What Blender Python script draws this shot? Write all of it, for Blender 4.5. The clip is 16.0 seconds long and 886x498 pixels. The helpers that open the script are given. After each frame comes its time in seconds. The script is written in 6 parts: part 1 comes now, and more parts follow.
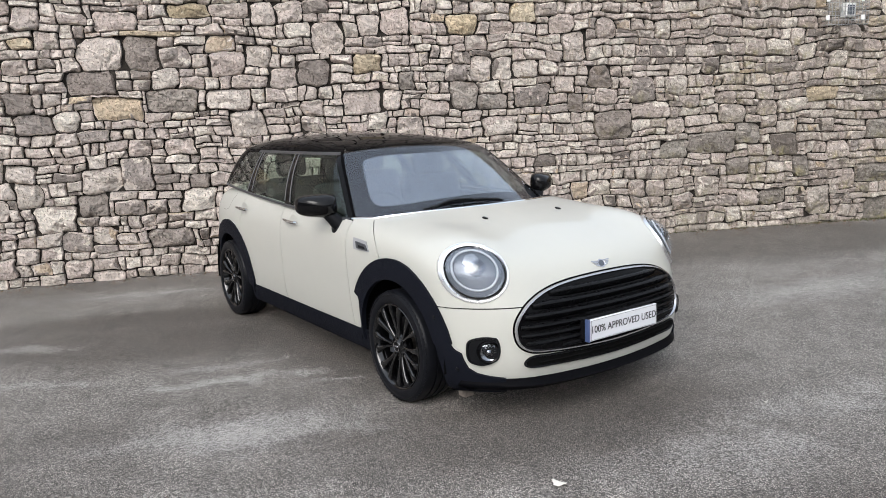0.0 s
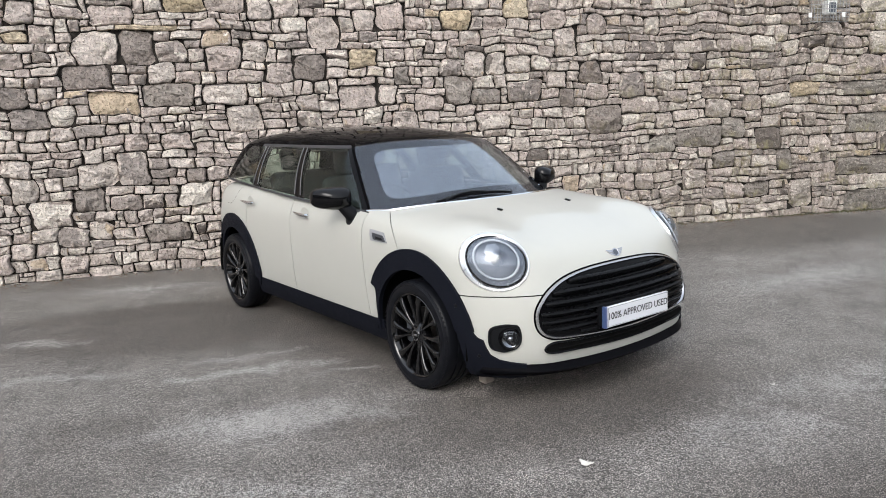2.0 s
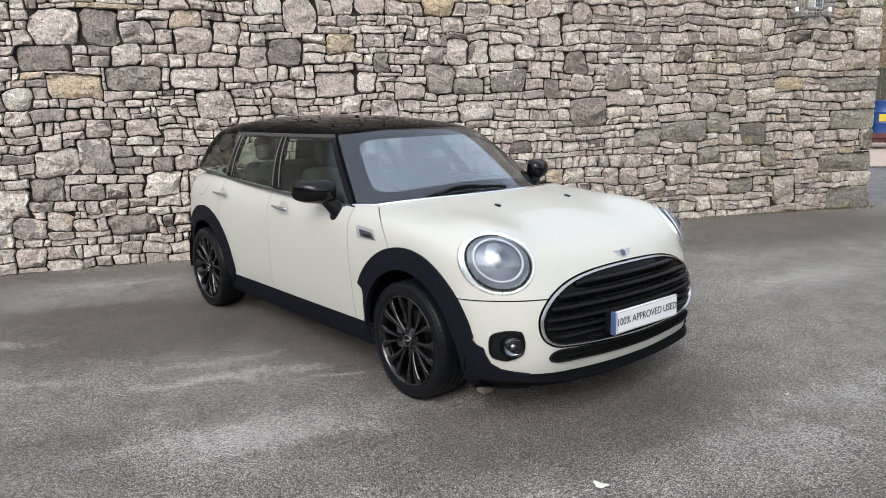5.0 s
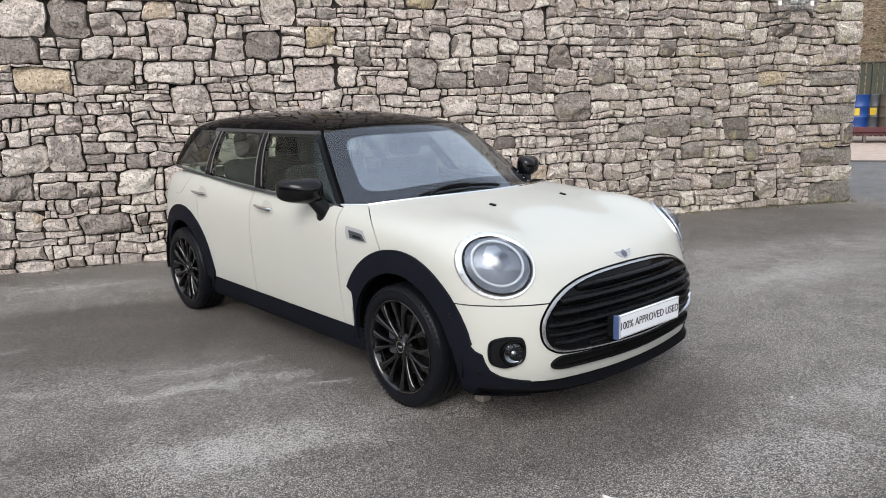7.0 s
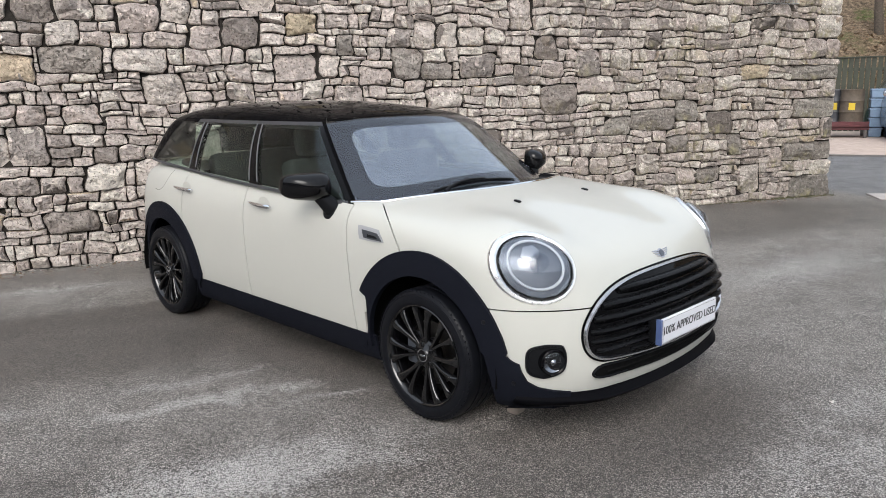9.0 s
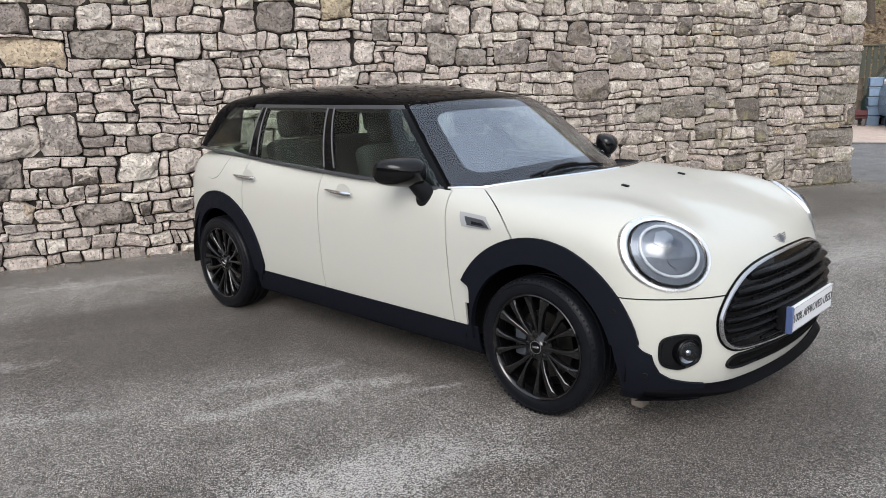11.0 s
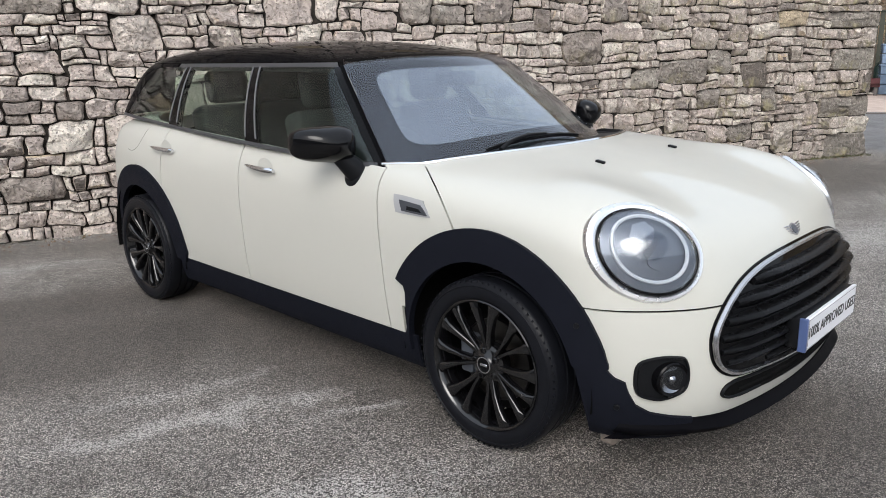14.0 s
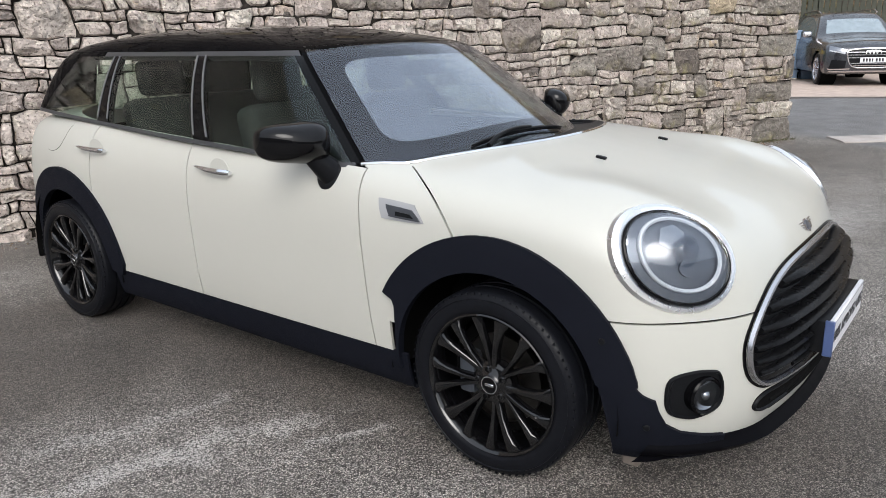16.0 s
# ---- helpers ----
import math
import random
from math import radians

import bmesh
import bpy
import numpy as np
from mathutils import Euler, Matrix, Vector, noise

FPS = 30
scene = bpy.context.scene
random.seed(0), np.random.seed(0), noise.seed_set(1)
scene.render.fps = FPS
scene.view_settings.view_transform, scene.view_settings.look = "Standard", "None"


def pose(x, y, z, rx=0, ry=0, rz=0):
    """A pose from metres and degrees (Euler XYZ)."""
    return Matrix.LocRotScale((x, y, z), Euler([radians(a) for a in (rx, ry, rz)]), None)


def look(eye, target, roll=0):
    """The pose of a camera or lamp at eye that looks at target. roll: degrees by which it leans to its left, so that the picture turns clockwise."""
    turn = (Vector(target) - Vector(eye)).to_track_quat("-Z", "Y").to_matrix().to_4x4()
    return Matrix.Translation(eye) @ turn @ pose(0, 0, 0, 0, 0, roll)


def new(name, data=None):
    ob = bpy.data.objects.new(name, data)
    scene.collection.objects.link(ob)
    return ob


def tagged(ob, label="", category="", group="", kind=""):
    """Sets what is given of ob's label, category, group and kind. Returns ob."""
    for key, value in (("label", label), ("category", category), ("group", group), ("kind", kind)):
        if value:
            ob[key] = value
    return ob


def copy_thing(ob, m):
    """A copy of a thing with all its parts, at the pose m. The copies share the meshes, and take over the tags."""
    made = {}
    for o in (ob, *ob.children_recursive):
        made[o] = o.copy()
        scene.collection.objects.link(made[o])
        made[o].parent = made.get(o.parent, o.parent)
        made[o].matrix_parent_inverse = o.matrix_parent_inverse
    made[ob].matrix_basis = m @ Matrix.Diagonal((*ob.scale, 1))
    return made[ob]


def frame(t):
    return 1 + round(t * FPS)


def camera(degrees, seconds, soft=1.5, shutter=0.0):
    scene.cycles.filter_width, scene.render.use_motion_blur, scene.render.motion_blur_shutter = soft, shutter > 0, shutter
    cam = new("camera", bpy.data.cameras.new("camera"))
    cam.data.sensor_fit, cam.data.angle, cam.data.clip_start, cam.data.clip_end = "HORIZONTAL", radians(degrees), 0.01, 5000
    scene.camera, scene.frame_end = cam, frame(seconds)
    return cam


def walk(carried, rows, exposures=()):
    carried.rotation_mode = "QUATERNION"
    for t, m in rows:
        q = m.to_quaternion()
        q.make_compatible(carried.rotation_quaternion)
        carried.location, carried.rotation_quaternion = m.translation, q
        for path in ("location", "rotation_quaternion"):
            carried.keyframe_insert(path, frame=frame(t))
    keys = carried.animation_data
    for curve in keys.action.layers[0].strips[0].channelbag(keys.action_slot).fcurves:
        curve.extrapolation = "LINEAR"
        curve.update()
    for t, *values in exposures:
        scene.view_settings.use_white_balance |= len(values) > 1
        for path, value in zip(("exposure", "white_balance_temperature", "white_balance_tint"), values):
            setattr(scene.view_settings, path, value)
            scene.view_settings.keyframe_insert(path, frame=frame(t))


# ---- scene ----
from mathutils.bvhtree import BVHTree

# camera
EXPOSURE = 0.36
cam = camera(61.1, 16.0, soft=0.9, shutter=0.0)
PATH = [
    (0, (3.519, -2.955, 1.555), (1.895, -1.838, 1.219), -2.4),
    (0.5, (3.444, -3.149, 1.555), (1.85, -1.99, 1.215), -2.6),
    (1, (3.459, -3.226, 1.559), (1.876, -2.054, 1.212), -2.6),
    (1.5, (3.461, -3.231, 1.555), (1.878, -2.059, 1.206), -2.5),
    (2, (3.455, -3.217, 1.553), (1.873, -2.045, 1.203), -2.4),
    (2.5, (3.459, -3.179, 1.556), (1.882, -2.0, 1.206), -2.1),
    (3, (3.461, -3.153, 1.549), (1.892, -1.962, 1.2), -1.9),
    (3.5, (3.418, -3.179, 1.552), (1.864, -1.971, 1.197), -1.8),
    (4, (3.316, -3.162, 1.535), (1.775, -1.94, 1.172), -1.6),
    (6.5, (2.918, -3.118, 1.536), (1.421, -1.849, 1.15), -1.6),
    (7, (2.908, -3.106, 1.545), (1.429, -1.818, 1.155), -1.5),
    (7.5, (2.885, -3.106, 1.536), (1.422, -1.8, 1.142), -1.4),
    (8, (2.819, -3.087, 1.552), (1.372, -1.766, 1.153), -1.3),
    (10.5, (1.95, -3.409, 1.469), (0.611, -1.981, 1.055), -1.3),
    (11, (1.926, -3.471, 1.481), (0.572, -2.062, 1.053), -1.4),
    (11.5, (1.927, -3.425, 1.467), (0.557, -2.037, 1.022), -1.6),
    (12, (1.871, -3.302, 1.42), (0.501, -1.921, 0.954), -1.6),
    (12.5, (1.761, -3.073, 1.41), (0.398, -1.692, 0.924), -1.6),
    (13, (1.629, -2.9, 1.416), (0.274, -1.515, 0.919), -1.5),
    (13.5, (1.629, -2.824, 1.4), (0.279, -1.436, 0.899), -1.4),
    (14, (1.648, -2.775, 1.404), (0.3, -1.386, 0.9), -1.3),
    (14.5, (1.635, -2.737, 1.384), (0.297, -1.339, 0.876), -1.2),
    (15, (1.609, -2.709, 1.384), (0.299, -1.288, 0.869), -1.3),
    (15.5, (1.526, -2.719, 1.405), (0.269, -1.255, 0.878), -1.3),
    (16, (1.252, -2.738, 1.408), (0.078, -1.211, 0.868), -1.4),
]
walk(cam, [(t, look(eye, target, roll)) for t, eye, target, roll in PATH], [(0.0, EXPOSURE), (16.0, EXPOSURE)])

# ---- light: an overcast sky with a broad, weak sun ----
world = bpy.data.worlds.new("overcast_sky")
scene.world = world
world.use_nodes = True
wn, wl = world.node_tree.nodes, world.node_tree.links
sky = wn.new("ShaderNodeTexSky")
sky.sky_type = "NISHITA"
sky.sun_disc = False
SUN_EL, SUN_AZ = 38.0, 145.0
sky.sun_elevation, sky.sun_rotation = radians(SUN_EL), radians(SUN_AZ)
sky.air_density, sky.dust_density = 1.0, 4.0
grey = wn.new("ShaderNodeHueSaturation")
grey.inputs["Saturation"].default_value = 0.36
wl.new(sky.outputs[0], grey.inputs["Color"])
wn["Background"].inputs[1].default_value = 0.165
# soft cloud cover
tc = wn.new("ShaderNodeTexCoord")
cl = wn.new("ShaderNodeTexNoise")
cl.inputs["Scale"].default_value, cl.inputs["Detail"].default_value = 1.6, 5.0
wl.new(tc.outputs["Generated"], cl.inputs["Vector"])
rng = wn.new("ShaderNodeMapRange")
rng.inputs["From Min"].default_value, rng.inputs["From Max"].default_value = 0.3, 0.7
rng.inputs["To Min"].default_value, rng.inputs["To Max"].default_value = 1.35, 1.9
wl.new(cl.outputs["Fac"], rng.inputs["Value"])
mulc = wn.new("ShaderNodeMixRGB")
mulc.blend_type = "MULTIPLY"
mulc.inputs[0].default_value = 1.0
wl.new(grey.outputs[0], mulc.inputs[1])
wl.new(rng.outputs[0], mulc.inputs[2])
# the even white of the cloud over the clear sky
cloud = wn.new("ShaderNodeMixRGB")
cloud.inputs[0].default_value = 0.6
cloud.inputs[2].default_value = (4.7, 5.3, 6.15, 1)
wl.new(mulc.outputs[0], cloud.inputs[1])
up_z = wn.new("ShaderNodeSeparateXYZ")
wl.new(tc.outputs["Generated"], up_z.inputs[0])
rise = wn.new("ShaderNodeMapRange")
rise.inputs["From Min"].default_value, rise.inputs["From Max"].default_value = 0.0, 1.0
rise.inputs["To Min"].default_value, rise.inputs["To Max"].default_value = 0.78, 1.32
wl.new(up_z.outputs["Z"], rise.inputs["Value"])
dome = wn.new("ShaderNodeMixRGB")
dome.blend_type = "MULTIPLY"
dome.inputs[0].default_value = 1.0
wl.new(cloud.outputs[0], dome.inputs[1])
wl.new(rise.outputs[0], dome.inputs[2])
wl.new(dome.outputs[0], wn["Background"].inputs[0])
sun = new("sun", bpy.data.lights.new("sun", "SUN"))
sun.data.energy, sun.data.angle, sun.data.color = 1.3, radians(36), (1.0, 0.98, 0.955)
# sky rotation runs from +y towards +x
_a, _e = radians(SUN_AZ), radians(SUN_EL)
sun.matrix_world = look((10 * math.sin(_a) * math.cos(_e), 10 * math.cos(_a) * math.cos(_e), 10 * math.sin(_e)), (0, 0, 0))

# ---- helpers ----
def curve(x, pts):
    """Smooth interpolation through (x, value) pairs; numpy or scalar."""
    px = np.array([p[0] for p in pts], float)
    py = np.array([p[1] for p in pts], float)
    m = np.gradient(py, px)
    x = np.clip(x, px[0], px[-1])
    i = np.clip(np.searchsorted(px, x) - 1, 0, len(px) - 2)
    h = px[i + 1] - px[i]
    t = (x - px[i]) / h
    return ((2 * t**3 - 3 * t**2 + 1) * py[i] + (t**3 - 2 * t**2 + t) * h * m[i]
            + (-2 * t**3 + 3 * t**2) * py[i + 1] + (t**3 - t**2) * h * m[i + 1])


def smax(a, b, k):
    return 0.5 * (a + b + np.sqrt((a - b) ** 2 + k * k))


def mesh_of(bm, name, mat, sharp=38.0):
    me = bpy.data.meshes.new(name)
    bm.normal_update()
    bm.to_mesh(me)
    bm.free()
    if mat:
        me.materials.append(mat)
    if sharp:
        me.shade_smooth()
        me.set_sharp_from_angle(angle=radians(sharp))
    return me


def part(name, bm, material, parent=None, label="", sharp=38.0):
    ob = new(name, mesh_of(bm, name, material, sharp))
    if parent:
        ob.parent = parent
    if label:
        ob["label"] = label
    return ob


def thing(name, label, category, loc=(0, 0, 0), group="", kind=""):
    ob = new(name)
    ob.empty_display_size = 0.1
    ob.location = loc
    return tagged(ob, label, category, group, kind)


def box(bm, x0, x1, y0, y1, z0, z1, m=None):
    r = bmesh.ops.create_cube(bm, size=1)["verts"]
    for v in r:
        v.co = Vector(((x0 + x1) / 2 + v.co.x * (x1 - x0), (y0 + y1) / 2 + v.co.y * (y1 - y0), (z0 + z1) / 2 + v.co.z * (z1 - z0)))
        if m:
            v.co = m @ v.co
    return r


def rounded_box(x0, x1, y0, y1, z0, z1, r=0.02, seg=2, m=None):
    bm = bmesh.new()
    box(bm, x0, x1, y0, y1, z0, z1)
    bmesh.ops.bevel(bm, geom=bm.edges[:], offset=r, segments=seg, profile=0.5, affect="EDGES")
    if m:
        bm.transform(m)
    return bm


def lathe(profile, n=48, axis="y", m=None, closed=True):
    """Turns (radius, along) pairs about an axis."""
    bm = bmesh.new()
    rings = []
    for r, h in profile:
        ring = []
        for i in range(n):
            a = 2 * math.pi * i / n
            c, s = r * math.cos(a), r * math.sin(a)
            ring.append(bm.verts.new({"y": (c, h, s), "z": (c, s, h), "x": (h, c, s)}[axis]))
        rings.append(ring)
    for a, b in zip(rings, rings[1:]):
        for i in range(n):
            j = (i + 1) % n
            bm.faces.new((a[i], a[j], b[j], b[i]))
    if closed:
        for ring in (rings[0], rings[-1]):
            try:
                bm.faces.new(ring)
            except ValueError:
                pass
    bmesh.ops.recalc_face_normals(bm, faces=bm.faces[:])
    if m:
        bm.transform(m)
    return bm


def tube(points, radius, n=8, closed=False, taper=None):
    """A round bar through points."""
    bm = bmesh.new()
    pts = [Vector(p) for p in points]
    rings = []
    for i, p in enumerate(pts):
        a = pts[i - 1] if (i or closed) else pts[0]
        b = pts[(i + 1) % len(pts)] if (i + 1 < len(pts) or closed) else pts[-1]
        d = (b - a).normalized()
        up = Vector((0, 0, 1)) if abs(d.z) < 0.95 else Vector((1, 0, 0))
        e1 = d.cross(up).normalized()
        e2 = d.cross(e1)
        r = radius * (taper[i] if taper else 1)
        rings.append([bm.verts.new(p + r * (math.cos(t) * e1 + math.sin(t) * e2)) for t in (2 * math.pi * k / n for k in range(n))])
    for i in range(len(rings) if closed else len(rings) - 1):
        a, b = rings[i], rings[(i + 1) % len(rings)]
        for k in range(n):
            bm.faces.new((a[k], a[(k + 1) % n], b[(k + 1) % n], b[k]))
    if not closed:
        bm.faces.new(rings[0])
        bm.faces.new(rings[-1])
    bmesh.ops.recalc_face_normals(bm, faces=bm.faces[:])
    return bm


def join(*bms):
    out = bms[0]
    for b in bms[1:]:
        me = bpy.data.meshes.new("tmp")
        b.to_mesh(me)
        b.free()
        out.from_mesh(me)
        bpy.data.meshes.remove(me)
    return out

# ---- materials ----
class Mat:
    """A small builder for procedural materials."""

    def __init__(self, name, rough=0.5, metal=0.0, coat=0.0, spec=0.5):
        self.m = bpy.data.materials.new(name)
        self.m.use_nodes = True
        self.n, self.l = self.m.node_tree.nodes, self.m.node_tree.links
        self.b = self.n["Principled BSDF"]
        self.b.inputs["Roughness"].default_value = rough
        self.b.inputs["Metallic"].default_value = metal
        self.b.inputs["Coat Weight"].default_value = coat
        self.b.inputs["Coat Roughness"].default_value = 0.03
        self.b.inputs["Specular IOR Level"].default_value = spec
        self.co = self.n.new("ShaderNodeTexCoord").outputs["Object"]

    def node(self, kind, **ins):
        nd = self.n.new(kind)
        for k, v in ins.items():
            s = nd.inputs[k.replace("_", " ")]
            if hasattr(v, "node"):
                self.l.new(v, s)
            else:
                s.default_value = v
        return nd

    def noise(self, scale, detail=4.0, rough=0.55, co=None, dist=0.0):
        return self.node("ShaderNodeTexNoise", Scale=scale, Detail=detail, Roughness=rough, Vector=co or self.co, Distortion=dist).outputs["Fac"]

    def ramp(self, fac, *stops):
        r = self.n.new("ShaderNodeValToRGB")
        e = r.color_ramp.elements
        while len(e) < len(stops):
            e.new(0.5)
        for el, (p, c) in zip(e, stops):
            el.position = p
            el.color = (*c, 1) if not isinstance(c, (int, float)) else (c, c, c, 1)
        self.l.new(fac, r.inputs[0])
        return r.outputs[0]

    def mix(self, fac, a, b, mode="MIX"):
        x = self.n.new("ShaderNodeMixRGB")
        x.blend_type = mode
        for i, v in enumerate((fac, a, b)):
            if hasattr(v, "node"):
                self.l.new(v, x.inputs[i])
            else:
                x.inputs[i].default_value = v if i == 0 else ((*v, 1) if not isinstance(v, (int, float)) else (v, v, v, 1))
        return x.outputs[0]

    def math(self, op, a, b=0.0):
        x = self.n.new("ShaderNodeMath")
        x.operation = op
        for i, v in enumerate((a, b)):
            if hasattr(v, "node"):
                self.l.new(v, x.inputs[i])
            else:
                x.inputs[i].default_value = v
        return x.outputs[0]

    def bump(self, height, strength=0.3, distance=0.01):
        b = self.node("ShaderNodeBump", Strength=strength, Distance=distance, Height=height)
        self.l.new(b.outputs[0], self.b.inputs["Normal"])
        return self

    def set(self, key, v):
        if hasattr(v, "node"):
            self.l.new(v, self.b.inputs[key])
        else:
            self.b.inputs[key].default_value = (*v, 1) if isinstance(v, tuple) else v
        return self


def simple(name, color, rough=0.5, metal=0.0, coat=0.0, vary=0.12, scale=8.0, bump=0.0, bscale=200.0, spec=0.5, ior=1.5):
    """A plain surface with slight variation at two scales."""
    k = Mat(name, rough, metal, coat, spec)
    k.set("IOR", ior)
    dark = tuple(c * (1 - vary) for c in color)
    lite = tuple(min(1.0, c * (1 + vary)) for c in color)
    f = k.math("ADD", k.math("MULTIPLY", k.noise(scale), 0.65), k.math("MULTIPLY", k.noise(scale * 12), 0.35))
    k.set("Base Color", k.ramp(f, (0.3, dark), (0.7, lite)))
    r = k.node("ShaderNodeMapRange", Value=k.noise(scale * 3), To_Min=max(0.0, rough * 0.85), To_Max=min(1.0, rough * 1.15))
    k.set("Roughness", r.outputs[0])
    if bump:
        k.bump(k.noise(bscale, 3.0), bump, 0.002)
    return k.m


M = {}
# car
M["paint"] = simple("cream_white_paint", (0.425, 0.422, 0.385), 0.4, coat=0.6, vary=0.012, scale=3.0)
M["black_paint"] = simple("gloss_black_paint", (0.003, 0.003, 0.0035), 0.015, vary=0.1, spec=0.5, ior=1.05)
M["mirror_black"] = simple("gloss_black_mirror_shell", (0.003, 0.003, 0.0035), 0.02, vary=0.1, ior=1.34)
M["cladding"] = simple("black_textured_plastic", (0.0065, 0.0074, 0.0115), 0.6, vary=0.1, bump=0.35, bscale=900.0, ior=1.15)
M["gloss_plastic"] = simple("gloss_black_plastic", (0.003, 0.003, 0.0035), 0.06, vary=0.1, spec=0.5, ior=1.2)
M["satin"] = simple("satin_black_plastic", (0.006, 0.0064, 0.0075), 0.40, vary=0.1, spec=0.12)
M["slat"] = simple("satin_black_slats", (0.006, 0.0062, 0.007), 0.28, vary=0.1, spec=0.07)
M["lip"] = simple("gloss_black_lip", (0.003, 0.003, 0.004), 0.45, vary=0.1, ior=1.1)
M["lamp_ring"] = simple("brushed_lamp_ring", (0.80, 0.81, 0.83), 0.28, metal=1.0, vary=0.02)
M["silver_plastic"] = simple("silver_plastic", (0.27, 0.275, 0.285), 0.3, vary=0.03, coat=0.4)
M["vent_grey"] = simple("grey_vent_plastic", (0.035, 0.038, 0.046), 0.35, vary=0.1)
M["frit"] = simple("printed_screen_border", (0.006, 0.006, 0.008), 0.5, vary=0.1, spec=0.05)
M["dark"] = simple("dark_underbody", (0.004, 0.004, 0.004), 0.8, vary=0.2, spec=0.05)
M["chrome"] = simple("chrome", (0.75, 0.76, 0.78), 0.09, metal=1.0, vary=0.02)
M["satin_chrome"] = simple("satin_silver_trim", (0.55, 0.55, 0.57), 0.25, metal=1.0, vary=0.02)
M["greytrim"] = simple("grey_rubber_trim", (0.035, 0.036, 0.040), 0.3, vary=0.1, spec=0.3)
M["rubber"] = simple("tyre_rubber", (0.0055, 0.006, 0.008), 0.4, vary=0.25, scale=25.0, bump=0.2, bscale=300.0, ior=1.22)
M["rim"] = simple("gloss_black_alloy", (0.003, 0.003, 0.0035), 0.06, vary=0.1, spec=0.6)
M["seal"] = simple("grey_window_seal", (0.10, 0.10, 0.105), 0.3, vary=0.05)
M["leather_brown"] = simple("dusty_brown_plastic", (0.16, 0.135, 0.115), 0.8, vary=0.1)
M["brake"] = simple("brake_disc_steel", (0.07, 0.066, 0.062), 0.4, metal=1.0, vary=0.2, scale=30.0)
M["seat"] = simple("black_cloth", (0.014, 0.0145, 0.016), 0.85, vary=0.2, scale=40.0, bump=0.3, bscale=500.0)
M["dash"] = simple("dark_dashboard_plastic", (0.012, 0.0125, 0.014), 0.7, vary=0.1, bump=0.2, bscale=600.0, spec=0.15)
M["plate_white"] = simple("white_number_plate", (0.62, 0.63, 0.66), 0.3, vary=0.02)
M["plate_blue"] = simple("blue_plate_edge", (0.06, 0.09, 0.2), 0.3, vary=0.05)
M["lettering"] = simple("black_lettering", (0.012, 0.012, 0.014), 0.5, vary=0.05)
M["reflector"] = simple("lamp_reflector", (0.26, 0.27, 0.29), 0.2, metal=1.0, vary=0.08, scale=30.0)
M["lamp_dark"] = simple("lamp_bezel", (0.09, 0.10, 0.12), 0.3, metal=0.5, vary=0.1)
M["drl"] = simple("white_light_guide", (0.42, 0.44, 0.47), 0.25, vary=0.02)


def glass(name, tint, f0=0.045, sheen=(0.95, 0.97, 1.0)):
    k = Mat(name)
    n, l = k.n, k.l
    tr = k.node("ShaderNodeBsdfTransparent", Color=(*tint, 1))
    gl = k.node("ShaderNodeBsdfGlossy", Color=(*sheen, 1), Roughness=0.015)
    lw = k.node("ShaderNodeLayerWeight", Blend=0.5)
    fr = k.math("ADD", f0, k.math("MULTIPLY", k.math("POWER", lw.outputs["Facing"], 6.0), 1 - f0))
    mx = n.new("ShaderNodeMixShader")
    # smears of dust on the pane
    d = k.ramp(k.noise(7.0, 5.0), (0.35, 0.0), (0.9, 0.004))
    df = k.node("ShaderNodeBsdfDiffuse", Color=(0.5, 0.5, 0.5, 1))
    m2 = n.new("ShaderNodeMixShader")
    l.new(d, m2.inputs[0])
    l.new(tr.outputs[0], m2.inputs[1])
    l.new(df.outputs[0], m2.inputs[2])
    l.new(fr, mx.inputs[0])
    l.new(m2.outputs[0], mx.inputs[1])
    l.new(gl.outputs[0], mx.inputs[2])
    l.new(mx.outputs[0], n["Material Output"].inputs[0])
    return k.m


M["screen"] = glass("windscreen_glass", (0.84, 0.86, 0.90), 0.05)
M["coated"] = glass("coated_screen_glass", (0.52, 0.60, 0.60), 0.38, (1.0, 1.0, 0.94))
M["window"] = glass("tinted_window_glass", (0.84, 0.90, 0.86), 0.024)
M["lens"] = glass("clear_lamp_lens", (0.97, 0.98, 0.99), 0.04)

